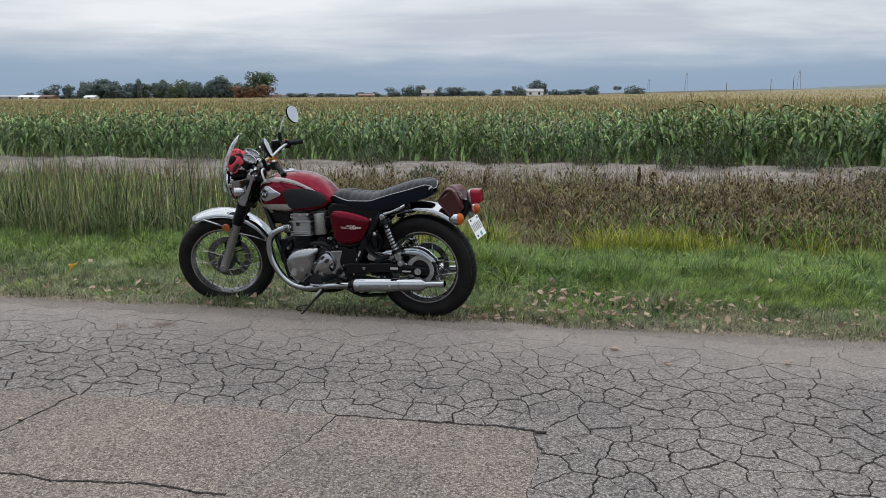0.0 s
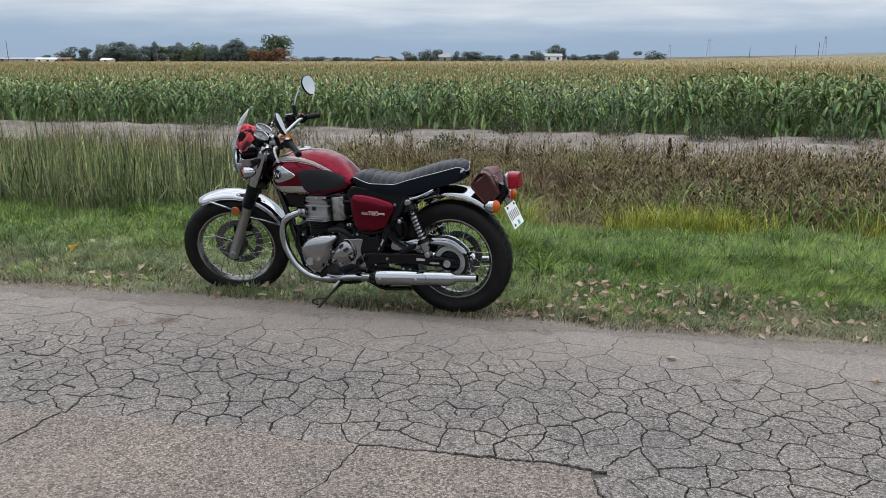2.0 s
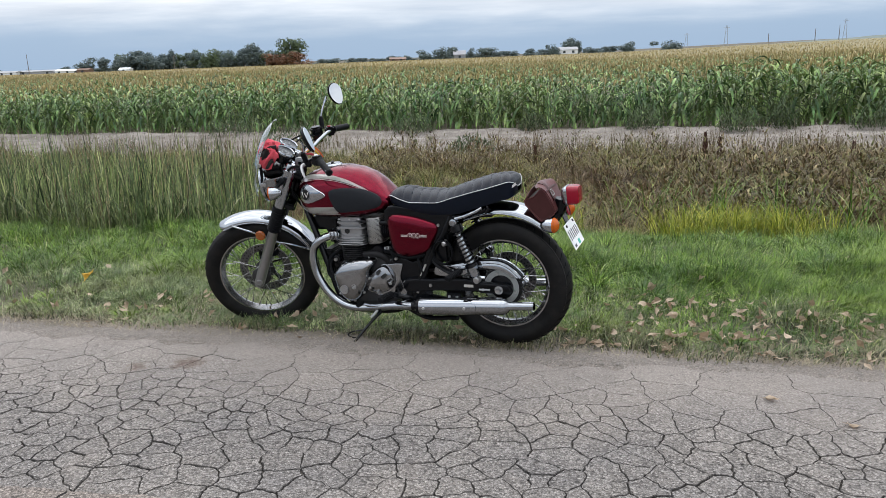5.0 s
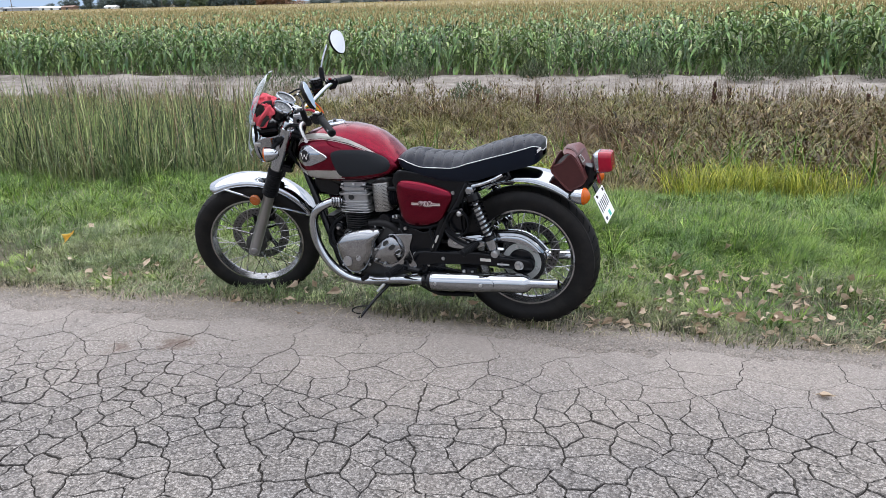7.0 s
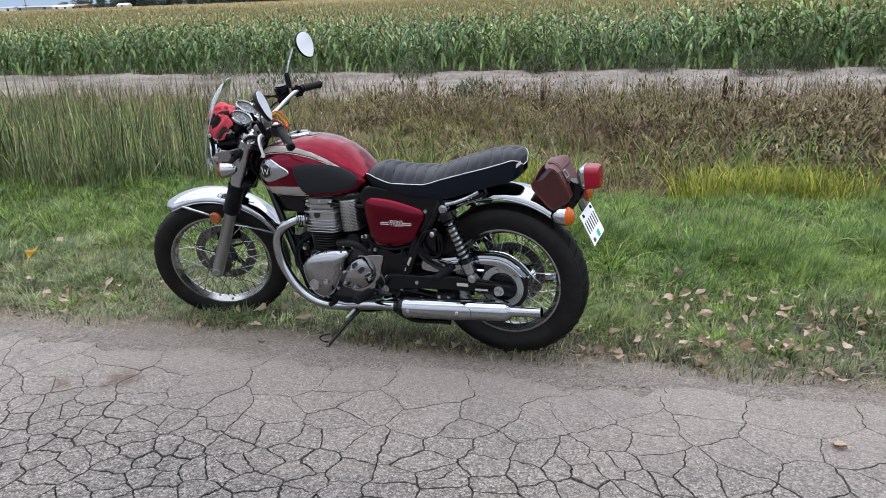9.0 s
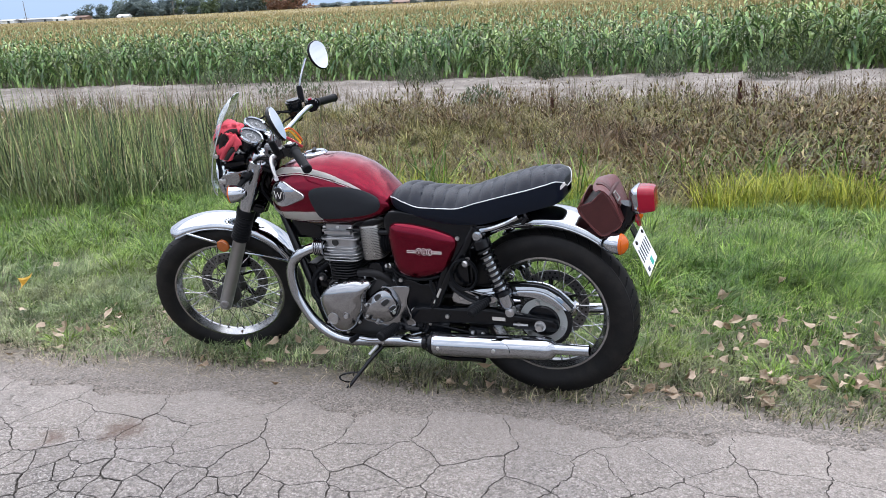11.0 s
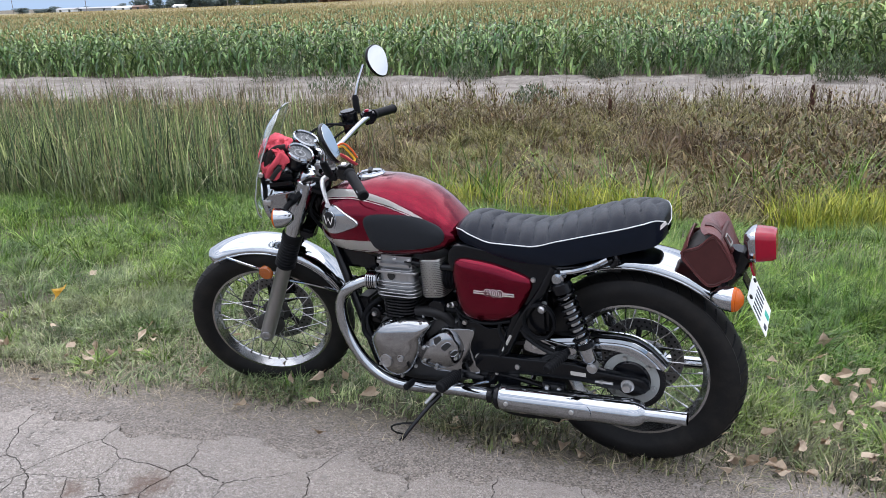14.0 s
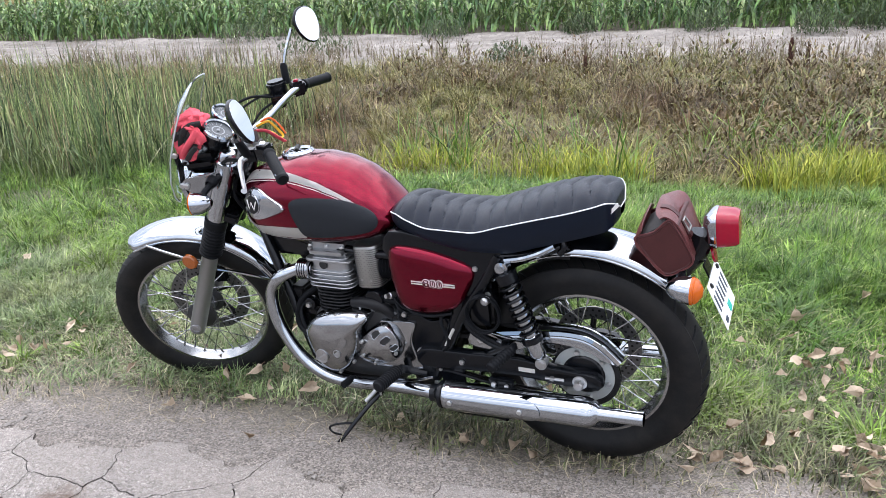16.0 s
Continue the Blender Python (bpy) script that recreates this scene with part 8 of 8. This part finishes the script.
for k in range(6):
    a = k * math.tau / 6 + 0.3
    bpart("bolt", bolt(bmesh.new(), RC + Vector((0.074 * math.cos(a), 0.0885, 0.074 * math.sin(a))), (0, 1, 0), 0.008, 0.007), M_steelbolt, sp)
tagged(sp, "rear chain sprocket with bright ring")


def chain_line():
    out = []
    top = [(0.60 - 0.60 * k / 40, 0.39 + 0.042 * k / 40) for k in range(41)]
    arc = [(0.099 * math.cos(a), 0.333 + 0.099 * math.sin(a)) for a in np.linspace(radians(90), radians(272), 22)]
    low = [(0.0 + 0.60 * k / 40, 0.234 + 0.066 * k / 40 - 0.012 * math.sin(math.pi * k / 40)) for k in range(41)]
    return top + arc[1:-1] + low


bm = bmesh.new()
line = chain_line()
for i in range(0, len(line) - 1):
    p, q = line[i], line[i + 1]
    for yy in (0.076, 0.088):
        m = Vector(((p[0] + q[0]) / 2, yy, (p[1] + q[1]) / 2))
        ang = math.atan2(q[1] - p[1], q[0] - p[0])
        ln2 = math.dist(p, q) * (1.15 if i % 2 else 0.8)
        block(-ln2 / 2, ln2 / 2, -0.0015, 0.0015, -0.0065, 0.0065, 0, Matrix.Translation(m) @ Matrix.Rotation(-ang, 4, "Y"), bm=bm)
bpart("drive_chain", bm, M_fin, None, "oily black drive chain")

guard = [(0.255, 0.45, 0.03), (0.17, 0.464, 0.035), (0.088, 0.474, 0.04), (0.03, 0.477, 0.046), (-0.015, 0.471, 0.048), (-0.055, 0.452, 0.046), (-0.088, 0.424, 0.038), (-0.113, 0.397, 0.016)]
gl = smooth_path([(x, d, z) for x, z, d in guard], 4)
rows = []
for i, p in enumerate(gl):
    q = gl[min(i + 1, len(gl) - 1)] - gl[max(i - 1, 0)]
    nrm = Vector((q.z, 0, -q.x)).normalized()
    nrm = nrm if nrm.z < 0 or nrm.x > 0 else -nrm
    top = Vector((p.x, 0, p.z))
    inn = -Vector((-(q.z), 0, q.x)).normalized()
    inn = inn if (Vector((0, 0, 0.333)) - top).dot(inn) > 0 else -inn
    dd = p.y
    rows.append([top + Vector((0, 0.062, 0)) , top + Vector((0, 0.092, 0)), top + Vector((0, 0.102, 0)) + inn * 0.006, top + Vector((0, 0.1055, 0)) + inn * 0.016, top + Vector((0, 0.1025, 0)) + inn * 0.021, top + Vector((0, 0.1055, 0)) + inn * min(dd, 0.027), top + Vector((0, 0.1055, 0)) + inn * dd, top + Vector((0, 0.1035, 0)) + inn * dd, top + Vector((0, 0.0995, 0)) + inn * 0.008, top + Vector((0, 0.062, 0)) + inn * 0.004])
bpart("chain_guard", loft(rows), M_chrome, None, "chrome chain guard")

# -- rear mudguard, lamp, plate --
rear_fender = bpart("rear_fender", fender("rear_fender", RC, 0.374, 0.412, 0.088, radians(40), radians(132), M_chrome, 44), M_chrome, None, "polished chrome rear mudguard")
bead(RC, 0.3735, 0.0875, radians(43), radians(129), rear_fender, False)
bpart("seat_hook", pipe([(0.045, 0.1, 0.76), (0.035, 0.105, 0.735), (0.05, 0.105, 0.715)], 0.009, 8), M_black, rear_fender)
tail = empty("tail_lamp")
tail.parent = bike
tagged(tail, "red tail lamp in a chrome housing")
m = Matrix.Translation((-0.325, 0, 0.778)) @ Matrix.Rotation(radians(4), 4, "Y")


def tail_ring(x, hy, hz, r_=0.02):
    out = []
    for sx, sz in ((1, 1), (-1, 1), (-1, -1), (1, -1)):
        for k in range(5):
            a = (0 if (sx, sz) == (1, 1) else 90 if (sx, sz) == (-1, 1) else 180 if (sx, sz) == (-1, -1) else 270) + k * 22.5
            out.append(m @ Vector((x, sx * (hy - r_) + r_ * math.cos(radians(a)), sz * (hz - r_) + r_ * math.sin(radians(a)))))
    return out


bpart("housing", loft([tail_ring(0.02, 0.03, 0.03), tail_ring(0.008, 0.046, 0.04), tail_ring(-0.006, 0.05, 0.046), tail_ring(-0.012, 0.05, 0.046)]), M_chrome, tail, "chrome lamp housing")
bpart("lens", loft([tail_ring(-0.012, 0.048, 0.044), tail_ring(-0.02, 0.0485, 0.0445), tail_ring(-0.055, 0.045, 0.041), tail_ring(-0.064, 0.04, 0.036, 0.015), tail_ring(-0.066, 0.02, 0.018, 0.01)]), M_tail, tail, "deep red lens")
bpart("lamp_bracket", pipe([(-0.30, 0, 0.76), (-0.285, 0, 0.71), (-0.25, 0, 0.66), (-0.235, 0, 0.62)], [0.03, 0.034, 0.034, 0.028], 12), M_black, tail, "black lamp bracket")
bpart("rear_reflector", lathe([(0.022, 0), (0.022, 0.006), (0, 0.008)], (-0.328, 0.0, 0.70), (-1, 0, 0.3), 20), M_tail, tail, "red reflector")

plate_m = Matrix.Translation((-0.3525, 0, 0.591)) @ Matrix.Rotation(radians(25), 4, "Y")
num = empty("number_plate")
num.parent = bike
tagged(num, "white number plate with dark blue characters and teal sticker")
bm = block(-0.001, 0.001, -0.09, 0.09, -0.064, 0.064, 0, plate_m)
bpart("plate", bm, M_plate, num, "white metal plate")
for k in range(6):
    y = 0.072 - k * 0.0275
    bm = block(-0.0022, -0.001, y - 0.0048, y + 0.0048, -0.018, 0.03, 0, plate_m)
    bpart("character_bar", bm, M_ink, num)
bpart("sticker", block(-0.0026, -0.001, -0.03, 0.0, -0.058, -0.034, 0, plate_m), M_sticker, num, "small teal sticker")
bpart("sticker", block(-0.0026, -0.001, 0.045, 0.07, -0.055, -0.042, 0, plate_m), M_ink, num)
for y in (0.06, -0.06):
    for z in (0.052, -0.054):
        if z > 0:
            bpart("plate_bolt", bolt(bmesh.new(), plate_m @ Vector((-0.001, y, z)), plate_m.to_3x3() @ Vector((-1, 0, 0)), 0.007, 0.004), M_fin, num)
bpart("plate_bracket", block(0.001, 0.006, -0.03, 0.03, -0.02, 0.10, 0.002, plate_m), M_black, num)

# -- stand, pegs, levers --
stand = empty("side_stand")
stand.parent = bike
tagged(stand, "black steel side stand resting on the road edge")
bpart("stand_leg", pipe([(0.655, 0.125, 0.19), (0.70, 0.20, 0.14), (0.765, 0.295, 0.055)], [0.0095, 0.0075, 0.0065], 10), M_black, stand)
bpart("stand_foot", block(-0.021, 0.021, -0.013, 0.013, -0.004, 0.004, 0.003, Matrix.Translation((0.772, 0.305, 0.045)) @ Matrix.Rotation(0.3, 4, "Z") @ Matrix.Rotation(0.25, 4, "X")), M_black, stand)
bpart("stand_loop", pipe([(0.745, 0.265, 0.083), (0.79, 0.262, 0.082), (0.805, 0.255, 0.095), (0.775, 0.25, 0.11), (0.722, 0.235, 0.115)], 0.0036, 7, 4), M_black, stand)
bpart("stand_spring", pipe([(0.66, 0.14, 0.21), (0.70, 0.18, 0.165)], 0.007, 8, 0), M_steelbolt, stand)
cs = empty("centre_stand")
cs.parent = bike
tagged(cs, "folded black centre stand")
for s in (1, -1):
    bpart("stand_leg", pipe([(0.52, 0.10 * s, 0.20), (0.40, 0.13 * s, 0.165), (0.27, 0.14 * s, 0.175), (0.22, 0.15 * s, 0.18)], 0.012, 9), M_black, cs)
bpart("stand_bar", pipe([(0.40, 0.13, 0.165), (0.39, 0, 0.16), (0.40, -0.13, 0.165)], 0.01, 8), M_black, cs)
for s in (1, -1):
    i_, o = Vector((0.575, 0.14 * s, 0.288)), Vector((0.583, 0.275 * s, 0.303))
    d = o - i_
    pts = [i_ + d * f for f in np.linspace(0, 1, 26)]
    peg = bpart("foot_peg", tube(bmesh.new(), pts, [0.012] * 3 + [0.021 if k % 2 else 0.0185 for k in range(21)] + [0.02, 0.014], 14, 0.85), M_rubber, None, "ribbed rubber rider foot peg")
    bpart("peg_feeler", tube(bmesh.new(), [o - d * 0.1 + Vector((0, 0, -0.012)), o - d * 0.09 + Vector((0, 0, -0.033))], 0.0032, 7), M_steelbolt, peg)
    bpart("peg_bracket", pipe([(0.575, 0.14 * s, 0.288), (0.55, 0.115 * s, 0.27), (0.50, 0.105 * s, 0.26)], 0.013, 9), M_black, peg)
    i_, o = Vector((0.184, 0.145 * s, 0.43)), Vector((0.214, 0.262 * s, 0.425))
    d = o - i_
    pts = [i_ + d * f for f in np.linspace(0, 1, 22)]
    peg = bpart("foot_peg", tube(bmesh.new(), pts, [0.012] * 3 + [0.0165 if k % 2 else 0.0145 for k in range(17)] + [0.016, 0.011], 12), M_rubber, None, "folded rubber passenger foot peg")
    bpart("peg_bracket", pipe([(0.184, 0.14 * s, 0.43), (0.25, 0.122 * s, 0.41), (0.33, 0.115 * s, 0.45), (0.36, 0.11 * s, 0.50)], 0.010, 9), M_black, peg)
    bpart("peg_brace", pipe([(0.20, 0.135 * s, 0.425), (0.30, 0.118 * s, 0.36), (0.42, 0.112 * s, 0.29)], 0.008, 8), M_black, peg)
    bpart("hanger_plate", cover(rounded([(0.341, 0.395), (0.320, 0.446), (0.24, 0.440), (0.17, 0.425), (0.18, 0.40), (0.257, 0.385)], 3), 0.10 * s, 0.112 * s, 0, 0.002), M_case, peg, "polished hanger plate")
lev = bpart("gear_lever", pipe([(0.60, 0.135, 0.235), (0.68, 0.16, 0.225), (0.745, 0.175, 0.236)], 0.007, 9), M_chrome, None, "chrome gear lever with rubber toe peg")
bpart("toe_rubber", tube(bmesh.new(), [(0.745, 0.165, 0.238), (0.75, 0.215, 0.242)], 0.0115, 10), M_rubber, lev)
bpart("shift_rod", pipe([(0.60, 0.13, 0.235), (0.54, 0.125, 0.24), (0.47, 0.125, 0.262)], 0.005, 8), M_chrome, lev)
bpart("brake_lever", pipe([(0.60, -0.135, 0.235), (0.68, -0.16, 0.225), (0.75, -0.2, 0.236)], 0.007, 9), M_chrome, None, "chrome rear brake lever")

# fixings round the swingarm pivot
for s in (1, -1):
    for x, y, z, r_ in ((0.255, 0.150, 0.295, 0.008), (0.215, 0.150, 0.292, 0.008), (0.44, 0.122, 0.30, 0.007), (0.36, 0.134, 0.343, 0.009), (0.245, 0.113, 0.415, 0.009), (0.30, 0.113, 0.42, 0.012)):
        bpart("bolt", bolt(bmesh.new(), (x, y * s, z), (0, s, 0), r_, 0.006), M_steelbolt, frame_root)
    bpart("peg_mount", block(0.195, 0.275, 0.135 * s - 0.012, 0.135 * s + 0.012, 0.282, 0.308, 0.005), M_black, frame_root)
    bpart("brake_hose", pipe([(0.47, 0.118 * s, 0.29), (0.40, 0.126 * s, 0.295), (0.32, 0.128 * s, 0.285), (0.26, 0.12 * s, 0.27)], 0.004, 7), M_rubber, frame_root)

# coiled helmet cable hung by the side cover
coil = [Vector((0.275 + 0.05 * math.cos(a), 0.126 + 0.0018 * a, 0.52 + 0.058 * math.sin(a))) for a in np.linspace(0, 4.4 * math.tau, 130)]
coil = [p if p.y < 0.150 else Vector((p.x, 0.126 + (p.y - 0.126) % 0.024, p.z)) for p in coil]
lock = bpart("security_cable", tube(bmesh.new(), coil, 0.0036, 7), M_rubber, None, "coiled black security cable")
bpart("cable_lock", lathe([(0.012, -0.012), (0.012, 0.014), (0.007, 0.018), (0, 0.018)], (0.262, 0.135, 0.565), (0.1, 1, 0.1), 14), M_alloy, lock)
for pts in ([(0.36, 0.10, 0.50), (0.33, 0.125, 0.47), (0.28, 0.13, 0.44), (0.20, 0.128, 0.40)], [(0.40, 0.10, 0.52), (0.42, 0.125, 0.47), (0.40, 0.13, 0.40), (0.45, 0.12, 0.34)], [(0.56, 0.09, 0.52), (0.52, 0.12, 0.49), (0.45, 0.125, 0.485), (0.38, 0.12, 0.5)]):
    bpart("wiring_hose", pipe(pts, 0.006, 8), M_rubber)

# -- leather tool bag on the mudguard --


def world_thing(name, label, category):
    return tagged(empty(name, BIKE), label, category)


bag = world_thing("leather_bag", "small brown leather tool bag strapped on the rear mudguard", "bag")
bag_m = Matrix.Translation((-0.215, 0.0, 0.757)) @ Matrix.Rotation(radians(33), 4, "Y")


def bag_ring(z, hx, hy, r_=0.012, dx=0.0):
    out = []
    for a0, sx, sy in ((0, 1, 1), (90, -1, 1), (180, -1, -1), (270, 1, -1)):
        for k in range(4):
            a = radians(a0 + k * 30)
            out.append(bag_m @ Vector((dx + sx * (hx - r_) + r_ * math.cos(a), sy * (hy - r_) + r_ * math.sin(a), z)))
    return out


bpart("bag_body", loft([bag_ring(-0.080, 0.032, 0.082, 0.008), bag_ring(-0.074, 0.040, 0.088, 0.008), bag_ring(-0.02, 0.048, 0.090, 0.008), bag_ring(0.018, 0.051, 0.089, 0.008), bag_ring(0.022, 0.046, 0.083, 0.006)]), M_leather, bag, "brown leather bag body")
bpart("lining", loft([bag_ring(0.0215, 0.047, 0.084), bag_ring(0.044, 0.044, 0.080), bag_ring(0.052, 0.022, 0.05)]), M_cloth_black, bag, "dark things inside the open top")


def leather_sheet(name, line, label, flare, mat=M_leather):
    """A stiff curved panel across the bag; its ends are pulled apart by flare towards the top."""
    rows = []
    for i, (x, z) in enumerate(line):
        f = i / (len(line) - 1)
        row = []
        for y in np.linspace(-0.093, 0.093, 17):
            e = abs(y / 0.093)
            row.append(bag_m @ Vector((x + flare * f * e ** 3 + 0.003 * math.sin(y * 45 + f * 5), y * (1 + 0.03 * f), z - 0.012 * f * e ** 4 + 0.004 * math.sin(y * 33 + 2 * f) * f)))
        rows.append(row)
    bm = loft(rows, closed=False)
    bmesh.ops.solidify(bm, geom=bm.faces[:], thickness=0.0035)
    return bpart(name, bm, mat, bag, label)


fine_line = lambda pts: [(p.x, p.z) for p in smooth_path([(x, 0, z) for x, z in pts], 4)]
leather_sheet("front_wall", fine_line([(0.043, -0.07), (0.052, -0.02), (0.055, 0.022), (0.050, 0.045), (0.036, 0.064), (0.014, 0.076)]), "brown leather front wall curling over", 0.010)
leather_sheet("flap", fine_line([(-0.044, -0.072), (-0.053, -0.02), (-0.057, 0.02), (-0.056, 0.045), (-0.050, 0.064), (-0.038, 0.077), (-0.022, 0.081)]), "brown leather flap pulled back from the top", -0.012)
for s in (1, -1):
    outline = rounded([(-0.053, 0.030), (-0.050, -0.03), (-0.040, -0.074), (0.0, -0.081), (0.038, -0.074), (0.050, -0.03), (0.053, 0.030), (0.046, 0.050), (0.0, 0.040), (-0.046, 0.050)], 3)
    rows = [[bag_m @ Vector((x * k, s * y, -0.03 + (z + 0.03) * k)) for x, z in outline] for k, y in ((1.0, 0.0905), (0.94, 0.0925), (0.86, 0.089), (0.62, 0.080), (0.3, 0.075), (0.1, 0.074))]
    bpart("end_panel", loft(rows), M_leather_dark, bag, "dark sunken end panel")
    seam = [bag_m @ Vector((x * 1.02, s * 0.0915, -0.03 + (z + 0.03) * 1.02)) for x, z in outline]
    bpart("side_seam", tube(bmesh.new(), seam + seam[:1], 0.0022, 6), M_leather, bag)
belt = fine_line([(-0.0555, -0.030), (-0.0600, 0.0), (-0.0620, 0.024), (-0.0605, 0.048), (-0.053, 0.068), (-0.038, 0.081)])
rows = [[bag_m @ Vector((x, 0.042 + dy, z)) for dy in (-0.011, 0.0, 0.011)] for x, z in belt]
bm = loft(rows, closed=False)
bmesh.ops.solidify(bm, geom=bm.faces[:], thickness=0.004)
st = bpart("strap", bm, M_leather_dark, bag, "dark leather strap with buckle")
fr = [bag_m @ Vector((-0.0665, 0.042 + dy, 0.008 + dz)) for dy, dz in ((-0.016, -0.014), (0.016, -0.014), (0.016, 0.014), (-0.016, 0.014), (-0.016, -0.014))]
bpart("buckle", tube(bmesh.new(), fr, 0.0028, 7), M_mesh_metal, st, "small dull metal buckle")
bpart("strap_keeper", block(-0.0630, -0.0565, 0.028, 0.056, -0.026, -0.016, 0.0015, bag_m), M_leather_dark, st)
bpart("cross_strap", tube(bmesh.new(), [bag_m @ Vector((-0.0605, y, 0.030 - 0.25 * (y - 0.02) ** 2)) for y in np.linspace(-0.09, 0.092, 14)], 0.006, 8, 0.4), M_leather_dark, bag)

# -- cloth pouch tucked behind the windscreen, straps on the bar --
pouch = world_thing("cloth_pouch", "coral red and black cloth pouch tucked behind the windscreen", "pouch")


def crumple(c, size, seed, mat, name, label):
    bm = bmesh.new()
    bmesh.ops.create_icosphere(bm, subdivisions=4, radius=1)
    for v_ in bm.verts:
        p = v_.co
        n1 = noise.noise(p * 1.5 + Vector((seed, 0, 0)))
        n2 = noise.noise(p * 3.7 + Vector((0, seed, 0)))
        n3 = noise.noise(p * 7.5 + Vector((0, 0, seed)))
        k = 1 + 0.35 * n1 + 0.30 * abs(n2) - 0.16 * abs(n3)
        v_.co = Vector((p.x * size[0], p.y * size[1], p.z * size[2])) * k + Vector(c)
    return bpart(name, bm, mat, pouch, label, True)


crumple((1.262, 0.045, 1.045), (0.048, 0.058, 0.05), 1.3, M_cloth_black, "pouch_body", "black folded cloth")
crumple((1.245, 0.045, 1.088), (0.042, 0.055, 0.028), 4.1, M_cloth, "pouch_top", "coral red cloth top")
crumple((1.272, 0.088, 1.015), (0.032, 0.018, 0.036), 7.7, M_cloth, "pouch_flap", "coral red cloth flap")
crumple((1.225, 0.092, 1.052), (0.022, 0.014, 0.034), 2.2, M_cloth, "pouch_fold", "coral red fold")
crumple((1.256, 0.104, 1.028), (0.012, 0.006, 0.022), 5.2, M_cloth_black, "pouch_label", "black cloth tab")

for pts, rad, mat, nm, words in (
        ([(1.296, 0.075, 1.03), (1.288, 0.085, 1.075), (1.252, 0.075, 1.106), (1.21, 0.06, 1.102)], 0.016, M_cloth, "top_fold", "coral red cloth edge"),
        ([(1.280, 0.092, 1.03), (1.264, 0.100, 1.066), (1.238, 0.092, 1.088), (1.205, 0.078, 1.086)], 0.014, M_cloth_black, "black_fold", "black cloth lining"),
        ([(1.288, 0.102, 0.992), (1.264, 0.112, 1.024), (1.238, 0.112, 1.050), (1.214, 0.100, 1.074)], 0.013, M_cloth, "middle_fold", "coral red cloth fold"),
        ([(1.268, 0.117, 0.990), (1.248, 0.121, 1.012), (1.228, 0.115, 1.028)], 0.010, M_cloth_black, "black_tab", "black cloth tab")):
    bpart(nm, pipe(pts, rad, 12, 6, flat=0.5), mat, pouch, words, True)

strap = world_thing("bar_straps", "orange and yellow loops of strap tied on the handlebar", "strap")
for pts, mat, w in (([(1.09, -0.07, 0.995), (1.05, -0.075, 1.005), (1.035, -0.085, 0.98), (1.018, -0.09, 0.945), (1.026, -0.08, 0.942), (1.045, -0.07, 0.97), (1.08, -0.06, 0.985)], M_yellow_strap, 0.0065), ([(1.08, -0.09, 1.0), (1.05, -0.10, 1.006), (1.025, -0.10, 0.98), (1.01, -0.10, 0.945)], M_orange, 0.0065), ([(1.11, -0.04, 0.99), (1.06, -0.05, 0.985), (1.03, -0.06, 0.955), (1.01, -0.07, 0.93)], M_cloth, 0.011)):
    bpart("strap_loop", pipe(pts, w, 8, 6, flat=0.35), mat, strap, "", True)
